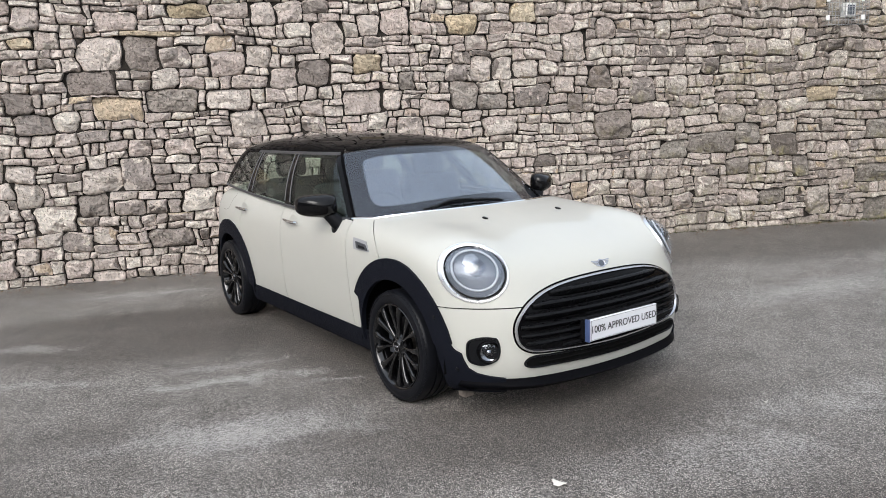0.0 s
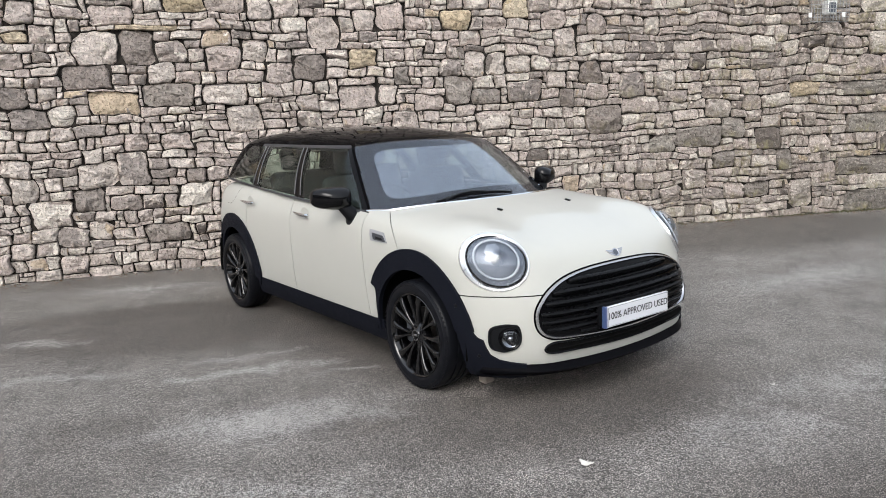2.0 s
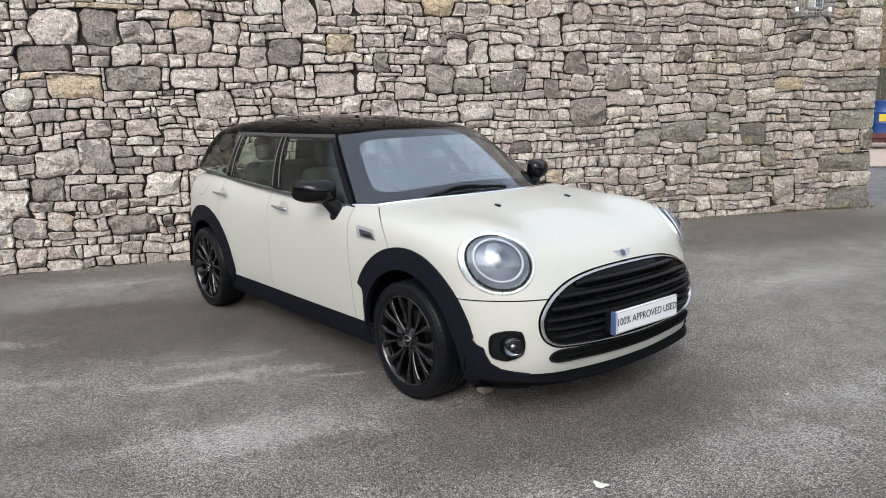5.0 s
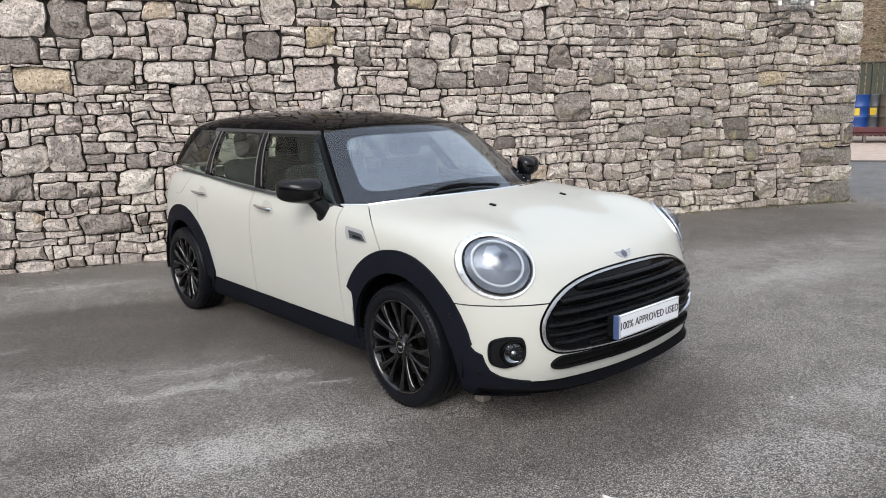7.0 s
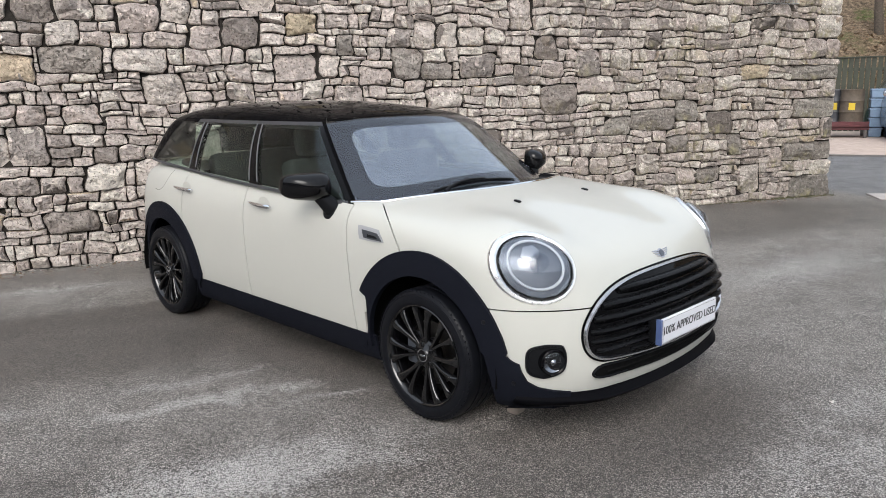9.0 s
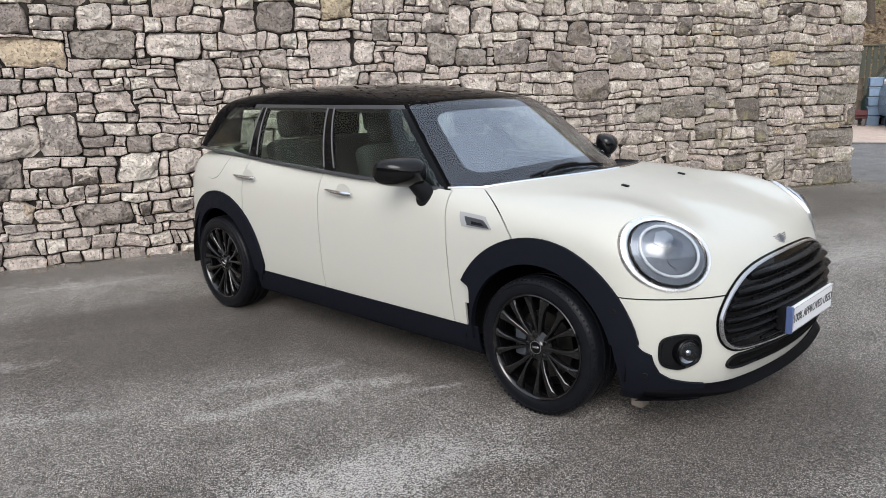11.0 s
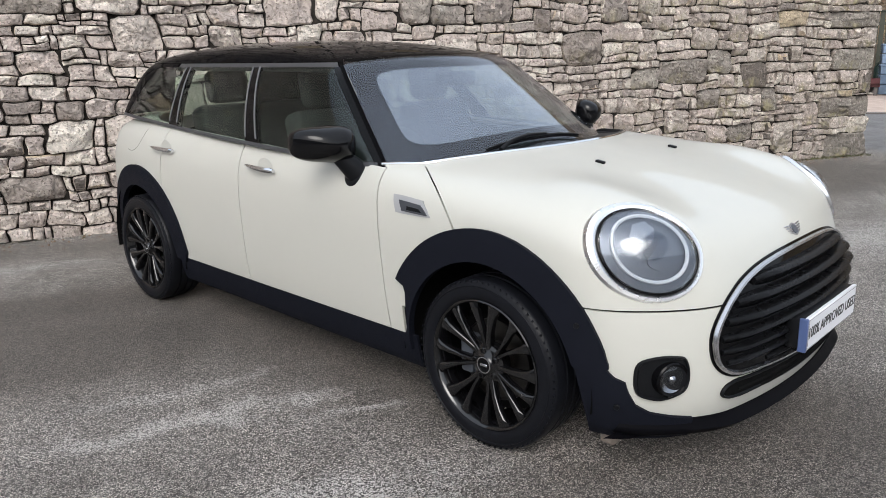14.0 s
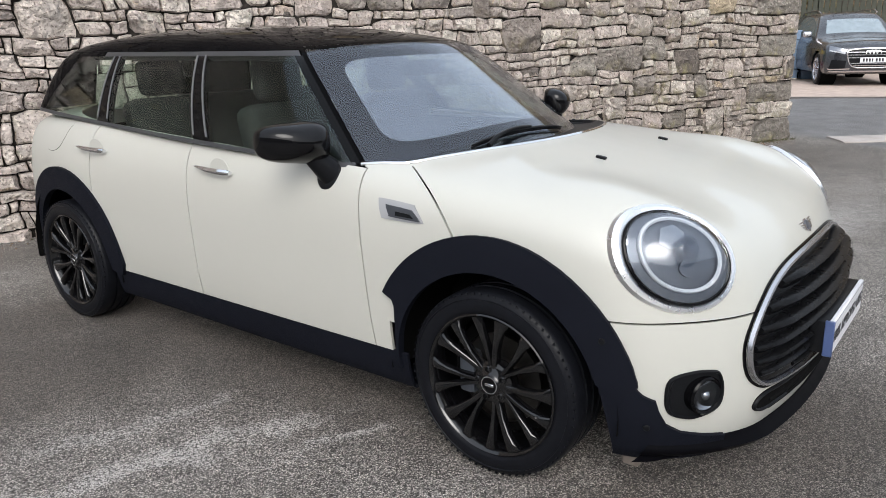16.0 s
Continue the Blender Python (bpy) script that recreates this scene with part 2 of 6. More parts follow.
# rubble stone: colour by stone, grain, lichen, weathering and painted shade of the relief
def stone_material(name="limestone_rubble", tint=None, amount=0.0):
    k = Mat(name, 0.88, spec=0.25)
    oi = k.n.new("ShaderNodeObjectInfo").outputs["Random"]
    gi = k.n.new("ShaderNodeNewGeometry").outputs["Random Per Island"]
    rnd = k.math("FRACT", k.math("ADD", oi, gi))
    base = k.ramp(rnd, (0.0, (0.20, 0.175, 0.16)), (0.04, (0.32, 0.285, 0.265)), (0.16, (0.45, 0.395, 0.365)), (0.36, (0.53, 0.455, 0.42)),
                  (0.55, (0.55, 0.50, 0.455)), (0.72, (0.60, 0.53, 0.49)), (0.88, (0.67, 0.62, 0.56)), (0.97, (0.68, 0.63, 0.57)), (0.98, (0.55, 0.45, 0.33)), (1.0, (0.50, 0.42, 0.37)))
    base = k.mix(1.0, base, (0.985, 0.972, 0.955), "MULTIPLY")
    if tint:
        base = k.mix(amount, base, tint)
    sep = k.node("ShaderNodeSeparateXYZ", Vector=k.n.new("ShaderNodeNewGeometry").outputs["Position"])
    far = k.ramp(k.math("MULTIPLY", sep.outputs["Y"], 0.1), (0.22, 0.0), (0.62, 1.0))
    # weathered grey areas, darker towards the wall's far end; dark pits
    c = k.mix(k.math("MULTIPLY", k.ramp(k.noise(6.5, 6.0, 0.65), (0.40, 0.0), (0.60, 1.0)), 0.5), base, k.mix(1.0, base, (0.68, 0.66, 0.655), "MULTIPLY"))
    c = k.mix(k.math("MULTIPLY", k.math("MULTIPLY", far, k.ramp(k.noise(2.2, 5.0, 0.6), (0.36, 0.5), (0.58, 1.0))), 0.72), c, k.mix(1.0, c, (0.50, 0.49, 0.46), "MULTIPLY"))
    # shade of the broken face put into the colour: dark hollows, pale ridges
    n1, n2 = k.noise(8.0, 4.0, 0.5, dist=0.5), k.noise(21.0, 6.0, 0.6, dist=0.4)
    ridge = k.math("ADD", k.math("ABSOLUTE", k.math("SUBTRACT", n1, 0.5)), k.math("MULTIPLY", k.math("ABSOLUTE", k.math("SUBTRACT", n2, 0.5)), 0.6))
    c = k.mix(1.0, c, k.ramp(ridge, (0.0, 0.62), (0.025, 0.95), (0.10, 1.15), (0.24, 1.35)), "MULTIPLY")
    c = k.mix(k.math("MULTIPLY", k.ramp(k.noise(45.0, 3.0, 0.6), (0.57, 0.0), (0.63, 1.0)), 0.75), c, k.mix(1.0, base, (0.30, 0.28, 0.26), "MULTIPLY"))
    c = k.mix(k.math("MULTIPLY", k.ramp(k.noise(38.0, 3.0, 0.6), (0.57, 0.0), (0.63, 1.0)), 0.6), c, k.mix(1.0, base, (1.4, 1.39, 1.38), "MULTIPLY"))
    lich = k.math("MULTIPLY", k.math("MULTIPLY", k.ramp(k.noise(1.3, 4.0, 0.6), (0.50, 0.0), (0.62, 1.0)), k.ramp(k.noise(14.0, 5.0, 0.7), (0.44, 0.0), (0.60, 0.7))), far)
    c = k.mix(lich, c, (0.31, 0.28, 0.15))
    k.set("Base Color", c)
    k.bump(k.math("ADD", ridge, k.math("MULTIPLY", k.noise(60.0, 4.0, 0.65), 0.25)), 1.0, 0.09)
    return k.m


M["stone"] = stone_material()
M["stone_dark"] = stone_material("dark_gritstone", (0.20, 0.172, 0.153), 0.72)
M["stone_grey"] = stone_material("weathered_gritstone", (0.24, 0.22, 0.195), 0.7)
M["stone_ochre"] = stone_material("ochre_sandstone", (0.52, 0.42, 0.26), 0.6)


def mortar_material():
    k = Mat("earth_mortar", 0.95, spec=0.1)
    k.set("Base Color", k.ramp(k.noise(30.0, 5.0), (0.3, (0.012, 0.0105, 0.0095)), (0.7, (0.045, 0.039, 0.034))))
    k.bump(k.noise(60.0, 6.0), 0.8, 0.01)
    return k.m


M["mortar"] = mortar_material()

# ---- the plan: the wall's line ----
WALL_U, WALL_N, WALL_O = Vector((0.388, 0.9217, 0)), Vector((0.9217, -0.388, 0)), Vector((-4.74, -0.80, 0))
WALL_END, WALL_START, WALL_TOP = 9.36, -9.0, 5.6


def wall_top(s):
    """Level by the wall's end, with a steep shoulder up to its tall far part."""
    t = max(0.0, min(1.0, (5.5 - s) / 1.9))
    return 3.15 + 1.45 * t * t * (3 - 2 * t) + 0.2 * max(0.0, min(5.0, 3.6 - s))


def wall_bow(s):
    return -0.13 * (1 - ((s - 4.7) / 4.7) ** 2) if s > 0 else -0.0553 * s


def wall_point(s, depth, z):
    p = WALL_O + WALL_U * s + WALL_N * (wall_bow(s) + depth)
    return Vector((p.x, p.y, z))


def ground_z(x, y):
    """Level yard, a slight rise to the wall's foot and a ramp up beyond the wall's end."""
    d = Vector((x, y, 0)) - WALL_O
    s, away = d.dot(WALL_U), d.dot(WALL_N)
    t = min(1.0, max(0.0, (s - 9.0) / 5.5))
    foot = 0.05 * max(0.0, min(1.0, 1 - (away + 0.15) / 1.5)) if s > 2 else 0.03 * max(0.0, min(1.0, 1 - (away + 0.15) / 1.2))
    return foot * (1 - t) + 0.15 * t * t * (3 - 2 * t)


def asphalt():
    k = Mat("worn_asphalt", 0.75, spec=0.35)
    co = k.co
    # aggregate: small stones of varied tone in dark binder
    vor = k.node("ShaderNodeTexVoronoi", Scale=215.0, Vector=co)
    grain = k.math("ADD", k.math("MULTIPLY", vor.outputs["Color"], 0.75), k.math("MULTIPLY", k.noise(330.0, 2.0, 0.6), 0.25))
    agg = k.ramp(grain, (0.28, (0.034, 0.0328, 0.0315)), (0.44, (0.112, 0.108, 0.104)), (0.58, (0.205, 0.198, 0.190)), (0.74, (0.39, 0.377, 0.364)))
    agg = k.mix(1.0, agg, k.ramp(k.noise(40.0, 4.0, 0.65), (0.36, 0.82), (0.64, 1.2)), "MULTIPLY")
    fine = k.noise(420.0, 4.0, 0.7)
    c = k.mix(k.ramp(vor.outputs["Distance"], (0.42, 0.0), (0.70, 0.75)), agg, (0.02, 0.019, 0.0185))
    # broad tone: damp and dry areas
    broad = k.noise(0.55, 5.0, 0.6, dist=0.4)
    mid = k.noise(3.2, 6.0, 0.65)
    tone = k.ramp(k.math("ADD", k.math("MULTIPLY", broad, 0.55), k.math("MULTIPLY", mid, 0.45)), (0.36, (1.08, 1.055, 1.03)), (0.62, (2.2, 2.18, 2.16)))
    c = k.mix(1.0, c, tone, "MULTIPLY")
    c = k.mix(1.0, c, (1.03, 1.0, 0.97), "MULTIPLY")
    def stains(rows):
        """Soft oval areas: x, y, turn, half length, half width, weight."""
        out = None
        for x, y, ang, lx, ly, amt in rows:
            mp = k.node("ShaderNodeMapping", Vector=wob)
            mp.vector_type = "TEXTURE"
            mp.inputs["Location"].default_value = (x, y, 0)
            mp.inputs["Rotation"].default_value = (0, 0, radians(ang))
            mp.inputs["Scale"].default_value = (lx, ly, 50.0)
            gr = k.n.new("ShaderNodeTexGradient")
            gr.gradient_type = "SPHERICAL"
            k.l.new(mp.outputs[0], gr.inputs[0])
            v = k.math("MULTIPLY", gr.outputs["Fac"], amt)
            out = v if out is None else k.math("MAXIMUM", out, v)
        return out

    # a wavering of the stains' outlines
    nz = k.node("ShaderNodeTexNoise", Scale=2.6, Detail=5.0, Roughness=0.65, Vector=co)
    off = k.n.new("ShaderNodeVectorMath")
    off.operation = "MULTIPLY_ADD"
    k.l.new(nz.outputs["Color"], off.inputs[0])
    off.inputs[1].default_value = (0.5, 0.5, 0.0)
    off.inputs[2].default_value = (-0.25, -0.25, 0.0)
    add = k.n.new("ShaderNodeVectorMath")
    k.l.new(co, add.inputs[0])
    k.l.new(off.outputs[0], add.inputs[1])
    wob = add.outputs[0]
    # damp, darker areas; the ones by the car also hold its painted shade
    damp_shade = stains(((-2.3, -1.75, 58, 1.9, 0.75, 1.0), (-1.6, 4.6, 66, 3.4, 0.9, 1.0), (-3.65, 0.95, 67, 5.5, 0.42, 0.7), (-1.3, 5.5, 66, 3.4, 1.3, 1.0), (0.80, -0.45, 75, 1.5, 0.65, 1.0), (-1.3, -0.75, 0, 1.9, 0.5, 0.9), (-2.9, -1.3, 66, 2.2, 0.45, 1.0), (0.5, 7.0, 66, 2.4, 0.8, 0.6), (2.2, -0.4, 70, 1.6, 0.5, 0.5), (0.30, -1.12, 62, 1.0, 0.30, 0.9)))
    damp_shade_fac = k.math("MULTIPLY", k.ramp(damp_shade, (0.03, 0.0), (0.5, 1.0)), k.ramp(mid, (0.3, 0.55), (0.62, 1.0)))
    c = k.mix(damp_shade_fac, c, k.mix(1.0, c, (0.50, 0.48, 0.46), "MULTIPLY"))
    # dry, pale, dusty streaks where the damp has gone
    streak = stains(((-0.98, -1.50, 68, 0.85, 0.11, 0.95), (-1.30, -1.42, 72, 0.75, 0.10, 0.55), (-0.12, -1.72, 66, 1.0, 0.34, 1.0), (-4.05, -1.25, 67, 1.2, 0.22, 0.6), (1.6, 0.0, 62, 1.0, 0.35, 0.5), (0.15, 3.3, 76, 1.7, 0.5, 0.7), (-2.70, -2.45, 60, 0.6, 0.16, 0.7), (1.55, 0.9, 70, 1.4, 0.4, 0.5),
                     (0.55, -2.3, 60, 1.0, 0.3, 0.6), (-0.55, -1.02, 60, 0.4, 0.07, 0.6), (-1.75, -2.6, 60, 0.9, 0.12, 0.6), (1.1, 5.6, 76, 1.8, 0.3, 0.5), (0.2, 8.25, 8, 1.1, 0.10, 1.0)))
    patchy = k.math("ADD", k.math("SUBTRACT", k.noise(6.0, 7.0, 0.72), 0.5), k.math("MULTIPLY", k.math("SUBTRACT", k.noise(38.0, 3.0, 0.6), 0.5), 0.6))
    level = k.math("ADD", k.math("ADD", streak, k.math("MULTIPLY", patchy, 1.5)), k.math("MULTIPLY", k.math("SUBTRACT", grain, 0.5), 1.2))
    dust = k.math("MULTIPLY", k.ramp(level, (0.26, 0.0), (0.85, 1.0)), k.ramp(streak, (0.02, 0.0), (0.3, 1.0)))
    dust = k.math("MULTIPLY", dust, k.ramp(grain, (0.36, 0.12), (0.56, 1.0)))
    c = k.mix(k.math("MULTIPLY", dust, 0.8), c, (0.60, 0.575, 0.55))
    # newer, paler tarmac of the lane past the wall's end
    line = k.node("ShaderNodeVectorMath", Vector=wob)
    line.operation = "DOT_PRODUCT"
    line.inputs[1].default_value = (0.388, 0.9217, 0.0)
    lane = k.ramp(k.math("MULTIPLY", k.math("SUBTRACT", line.outputs["Value"], 6.4), 0.5), (0.3, 0.0), (0.42, 1.0))
    c = k.mix(k.math("MULTIPLY", lane, 0.8), c, k.ramp(mid, (0.3, (0.13, 0.13, 0.135)), (0.7, (0.20, 0.20, 0.205))))
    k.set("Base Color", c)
    wet = k.ramp(broad, (0.38, 0.50), (0.60, 0.82))
    k.set("Roughness", k.mix(damp_shade_fac, wet, 0.42))
    k.bump(k.math("ADD", k.math("MULTIPLY", vor.outputs["Distance"], -1.0), k.math("MULTIPLY", fine, 0.4)), 0.9, 0.010)
    return k.m


M["asphalt"] = asphalt()


def build_ground():
    bm = bmesh.new()
    def axis(lo, hi, far):
        a = [-far, -far / 3, -40.0]
        v = lo
        while v <= hi:
            a.append(v)
            v += 0.5
        return a + [40.0 if hi < 40 else hi + 10, far / 3, far]
    xs, ys = axis(-14, 12, 900.0), axis(-12, 24, 900.0)
    grid = [[bm.verts.new((x, y, ground_z(x, y))) for y in ys] for x in xs]
    for i in range(len(xs) - 1):
        for j in range(len(ys) - 1):
            bm.faces.new((grid[i][j], grid[i + 1][j], grid[i + 1][j + 1], grid[i][j + 1]))
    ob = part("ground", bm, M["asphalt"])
    return tagged(ob, "worn grey asphalt yard with pale dry streaks, wet patches and painted shade by the car", "ground", kind="structure")


build_ground()

# ---- the estate car: x forward from the front axle, y to its left ----
WHEELBASE, TYRE_R, HUB_Z = 2.67, 0.320, 0.314


def body_f(p):
    """The lower body as a smooth solid: below 0 inside."""
    x, y, z = p[:, 0], np.abs(p[:, 1]), p[:, 2]
    half = curve(x, ((-3.45, 0.80), (-3.0, 0.855), (-2.67, 0.885), (-2.0, 0.888), (-1.0, 0.893), (0.0, 0.893), (0.35, 0.89), (0.6, 0.88)))
    side = y - half + curve(z, ((0.1, 0.07), (0.25, 0.035), (0.40, 0.014), (0.62, 0.002), (0.80, 0.0), (0.88, 0.006), (0.95, 0.022), (1.05, 0.055), (1.2, 0.11)))
    over = np.maximum(0, y - 0.5)
    front = x - (0.815 + curve(z, ((0.1, -0.08), (0.2, -0.03), (0.3, 0.0), (0.45, 0.004), (0.56, -0.010), (0.65, -0.030), (0.72, -0.050), (0.80, -0.075), (0.9, -0.13), (1.0, -0.2)))) + 0.20 * y**2 + 1.35 * over**2
    crown = curve(x, ((-3.5, 1.10), (-2.3, 1.13), (-1.4, 1.11), (-0.75, 1.085), (-0.45, 1.062), (-0.2, 1.038), (0.09, 0.998), (0.3, 0.958), (0.5, 0.905), (0.65, 0.850), (0.74, 0.795), (0.82, 0.72)))
    hump = 0.058 * np.exp(-((y - 0.66) / 0.20) ** 2) * curve(x, ((-0.3, 0.0), (0.0, 0.25), (0.3, 0.9), (0.45, 1.0), (0.58, 0.75), (0.7, 0.25), (0.8, 0.0)))
    top = z - (crown - 0.095 * y**2 + hump)
    over_r = np.maximum(0, y - 0.45)
    rear = -x - 3.43 + 0.18 * y**2 + 0.9 * over_r**2 + curve(z, ((0.1, 0.06), (0.4, 0.0), (0.7, 0.0), (1.1, 0.08)))
    f = smax(side, top, 0.085)
    f = smax(f, front, 0.07)
    f = smax(f, rear, 0.08)
    return smax(f, 0.17 - z, 0.03)


def cabin_f(p):
    """The glasshouse."""
    x, y, z = p[:, 0], np.abs(p[:, 1]), p[:, 2]
    half = curve(x, ((-3.45, 0.70), (-3.2, 0.735), (-2.8, 0.775), (-2.3, 0.812), (-1.5, 0.842), (-1.0, 0.834), (-0.6, 0.812), (-0.2, 0.80)))
    k = z - 1.03
    side = y - half + 0.38 * k + 0.52 * np.maximum(0, k) ** 2
    screen = x + 0.35 + 0.56 * y**2 + 1.53 * (z - 1.03)
    crown = curve(x, ((-3.5, 1.36), (-3.2, 1.435), (-2.7, 1.486), (-2.1, 1.496), (-1.6, 1.484), (-1.2, 1.450), (-0.9, 1.405), (-0.6, 1.36)))
    roof = z - crown + 0.13 * y**2
    rear = -x - 3.36 + 0.24 * y**2 + 0.30 * (z - 1.03)
    f = smax(side, roof, 0.07)
    f = smax(f, screen, 0.03)
    f = smax(f, rear, 0.07)
    return smax(f, 0.90 - z, 0.01)


def skin(f, xs, ys, zs, core):
    """The surface f = 0, shot outward from a core box through the points of a larger box."""
    index, pts, faces = {}, [], []
    dims = (len(xs), len(ys), len(zs))

    def vid(i, j, k):
        key = (i, j, k)
        if key not in index:
            index[key] = len(pts)
            pts.append((xs[i], ys[j], zs[k]))
        return index[key]

    for ax in range(3):
        b, c = (ax + 1) % 3, (ax + 2) % 3
        for end in (0, dims[ax] - 1):
            for p in range(dims[b] - 1):
                for q in range(dims[c] - 1):
                    quad = []
                    for dp, dq in ((0, 0), (1, 0), (1, 1), (0, 1)):
                        ijk = [0, 0, 0]
                        ijk[ax], ijk[b], ijk[c] = end, p + dp, q + dq
                        quad.append(vid(*ijk))
                    faces.append(quad if end else quad[::-1])
    far = np.array(pts, float)
    lo, hi = np.array(core[0]), np.array(core[1])
    near = np.clip(far, lo, hi)
    a, b = np.zeros(len(far)), np.ones(len(far))
    for _ in range(32):
        t = (a + b) / 2
        inside = f(near + (far - near) * t[:, None]) < 0
        a, b = np.where(inside, t, a), np.where(inside, b, t)
    out = near + (far - near) * ((a + b) / 2)[:, None]
    bm = bmesh.new()
    vs = [bm.verts.new(p) for p in out.tolist()]
    for q in faces:
        bm.faces.new([vs[i] for i in q])
    bm.normal_update()
    return bm


def steps(*spans):
    """(start, end, step) spans as one list of coordinates."""
    out = []
    for a, b, d in spans:
        n = max(1, round((b - a) / d))
        out += [a + (b - a) * i / n for i in range(n)]
    return out + [spans[-1][1]]


BODY = skin(body_f, steps((-3.7, -0.8, 0.05), (-0.8, 1.0, 0.025)), steps((-1.1, 1.1, 0.03)), steps((0.02, 1.25, 0.027)), ((-2.9, -0.42, 0.32), (0.30, 0.42, 0.78)))
CABIN = skin(cabin_f, steps((-3.7, -0.1, 0.035)), steps((-1.05, 1.05, 0.03)), steps((0.85, 1.65, 0.03)), ((-2.75, -0.42, 0.98), (-1.25, 0.42, 1.28)))
BODY_TREE, CABIN_TREE = BVHTree.FromBMesh(BODY), BVHTree.FromBMesh(CABIN)


def region(base, keep, *clips):
    """A copy of the faces of a skin near keep(centre), trimmed by half spaces (point, normal of the side to drop)."""
    bm = base.copy()
    bmesh.ops.delete(bm, geom=[f for f in bm.faces if not keep(f.calc_center_median())], context="FACES")
    for co, no in clips:
        bmesh.ops.bisect_plane(bm, geom=bm.verts[:] + bm.edges[:] + bm.faces[:], plane_co=co, plane_no=no, clear_outer=True)
    return bm


def thick(bm, t):
    bmesh.ops.recalc_face_normals(bm, faces=bm.faces[:])
    n = sum((f.normal.dot(f.calc_center_median() - Vector((-1.3, 0, 0.6))) for f in bm.faces))
    if n < 0:
        bmesh.ops.reverse_faces(bm, faces=bm.faces[:])
    bmesh.ops.solidify(bm, geom=bm.faces[:], thickness=t)
    return bm


def xz_line(a, b, keep_right):
    """A clip plane along y through two (x, z) points; drops the side away from keep_right."""
    d = Vector((b[0] - a[0], 0, b[1] - a[1])).normalized()
    no = Vector((d.z, 0, -d.x))
    to = Vector((keep_right[0] - a[0], 0, keep_right[1] - a[1]))
    if no.dot(to) > 0:
        no = -no
    return Vector((a[0], 0, a[1])), no


def shift(clip, d):
    return clip[0] - clip[1] * d, clip[1]


class Frame:
    """Casts a flat drawing (u, v) onto a skin along -n."""

    def __init__(self, tree, c, n, up):
        self.tree, self.c, self.n = tree, Vector(c), Vector(n).normalized()
        self.e1 = Vector(up).cross(self.n).normalized()
        self.e2 = self.n.cross(self.e1)

    def at(self, u, v, lift=0.0):
        o = self.c + self.e1 * u + self.e2 * v
        hit, no, _, _ = self.tree.ray_cast(o + self.n * 1.2, -self.n, 2.4)
        if hit is None:
            hit, no = o, self.n
        return hit + no * lift if lift else hit

    def normal(self, u, v):
        return self.tree.ray_cast(self.c + self.e1 * u + self.e2 * v + self.n * 1.2, -self.n, 2.4)[1] or self.n


SIDE_R = Frame(BODY_TREE, (0, -1.0, 0), (0, -1, 0), (0, 0, 1))
FRONT = Frame(BODY_TREE, (1.0, 0, 0), (1, 0, 0), (0, 0, 1))


def patch(fr, outline, lift, depth, step=0.03, mirror=False):
    """A plate on a skin with the given outline (u, v), raised by lift and depth thick."""
    bm = bmesh.new()
    vs = [bm.verts.new((u, v, 0)) for u, v in outline]
    f = bm.faces.new(vs)
    bmesh.ops.triangulate(bm, faces=[f])
    us, ws = [p[0] for p in outline], [p[1] for p in outline]
    for ax, lo, hi in ((0, min(us), max(us)), (1, min(ws), max(ws))):
        c = lo + step
        while c < hi - 1e-4:
            co, no = [0, 0, 0], [0, 0, 0]
            co[ax], no[ax] = c, 1
            bmesh.ops.bisect_plane(bm, geom=bm.verts[:] + bm.edges[:] + bm.faces[:], plane_co=co, plane_no=no)
            c += step
    for v in bm.verts:
        hit, no, _, _ = fr.tree.ray_cast(fr.c + fr.e1 * v.co.x + fr.e2 * v.co.y + fr.n * 1.2, -fr.n, 2.4)
        if hit is None:
            hit, no = fr.c + fr.e1 * v.co.x + fr.e2 * v.co.y - fr.n * 0.3, fr.n
        k = lift(v.co.x, v.co.y) if callable(lift) else lift
        v.co = hit + no * k
    bm.normal_update()
    if sum(f.normal.dot(fr.n) for f in bm.faces) < 0:
        bmesh.ops.reverse_faces(bm, faces=bm.faces[:])
    if depth:
        bmesh.ops.solidify(bm, geom=bm.faces[:], thickness=depth)
    return bm


def flip(bm):
    """A mirrored copy, over the car's middle."""
    c = bm.copy()
    for v in c.verts:
        v.co.y = -v.co.y
    bmesh.ops.reverse_faces(c, faces=c.faces[:])
    return c


def arc(cx, cz, r, a0, a1, n):
    return [(cx + r * math.cos(radians(a0 + (a1 - a0) * i / n)), cz + r * math.sin(radians(a0 + (a1 - a0) * i / n))) for i in range(n + 1)]


car = thing("estate_car", "cream white compact estate car with black roof and black wheels", "car")

# panels with real gaps over a dark inner shell
G = 0.003
DOOR_F = ((-0.56, 1.0), (-0.505, 0.318))
DOOR_B = ((-1.565, 1.0), (-1.548, 0.33))
DOOR_R = ((-2.36, 1.1), (-2.36, 0.3))
def hood_plane(sgn, keep_front):
    """The cut between bonnet and wing on one side."""
    k = 1 if keep_front else -1
    return Vector((-0.418, 0.74 * sgn, 0.993)), Vector((-0.51 * k, 0.635 * k * sgn, -0.274 * k)).normalized()


SEAM_Z, SILL_Z = 0.616, 0.332


def open_arch(c):
    for ax in (0.0, -WHEELBASE):
        if abs(c.y) > 0.5 and (c.x - ax) ** 2 + (c.z - HUB_Z) ** 2 < 0.435**2:
            return False
    return True


def screen_foot(y):
    """The rear edge of the bonnet and wings, along the foot of the windscreen."""
    y = abs(y)
    return -0.145 - 0.5 * y * y if y < 0.74 else -0.419 - 3.0 * (y - 0.74)


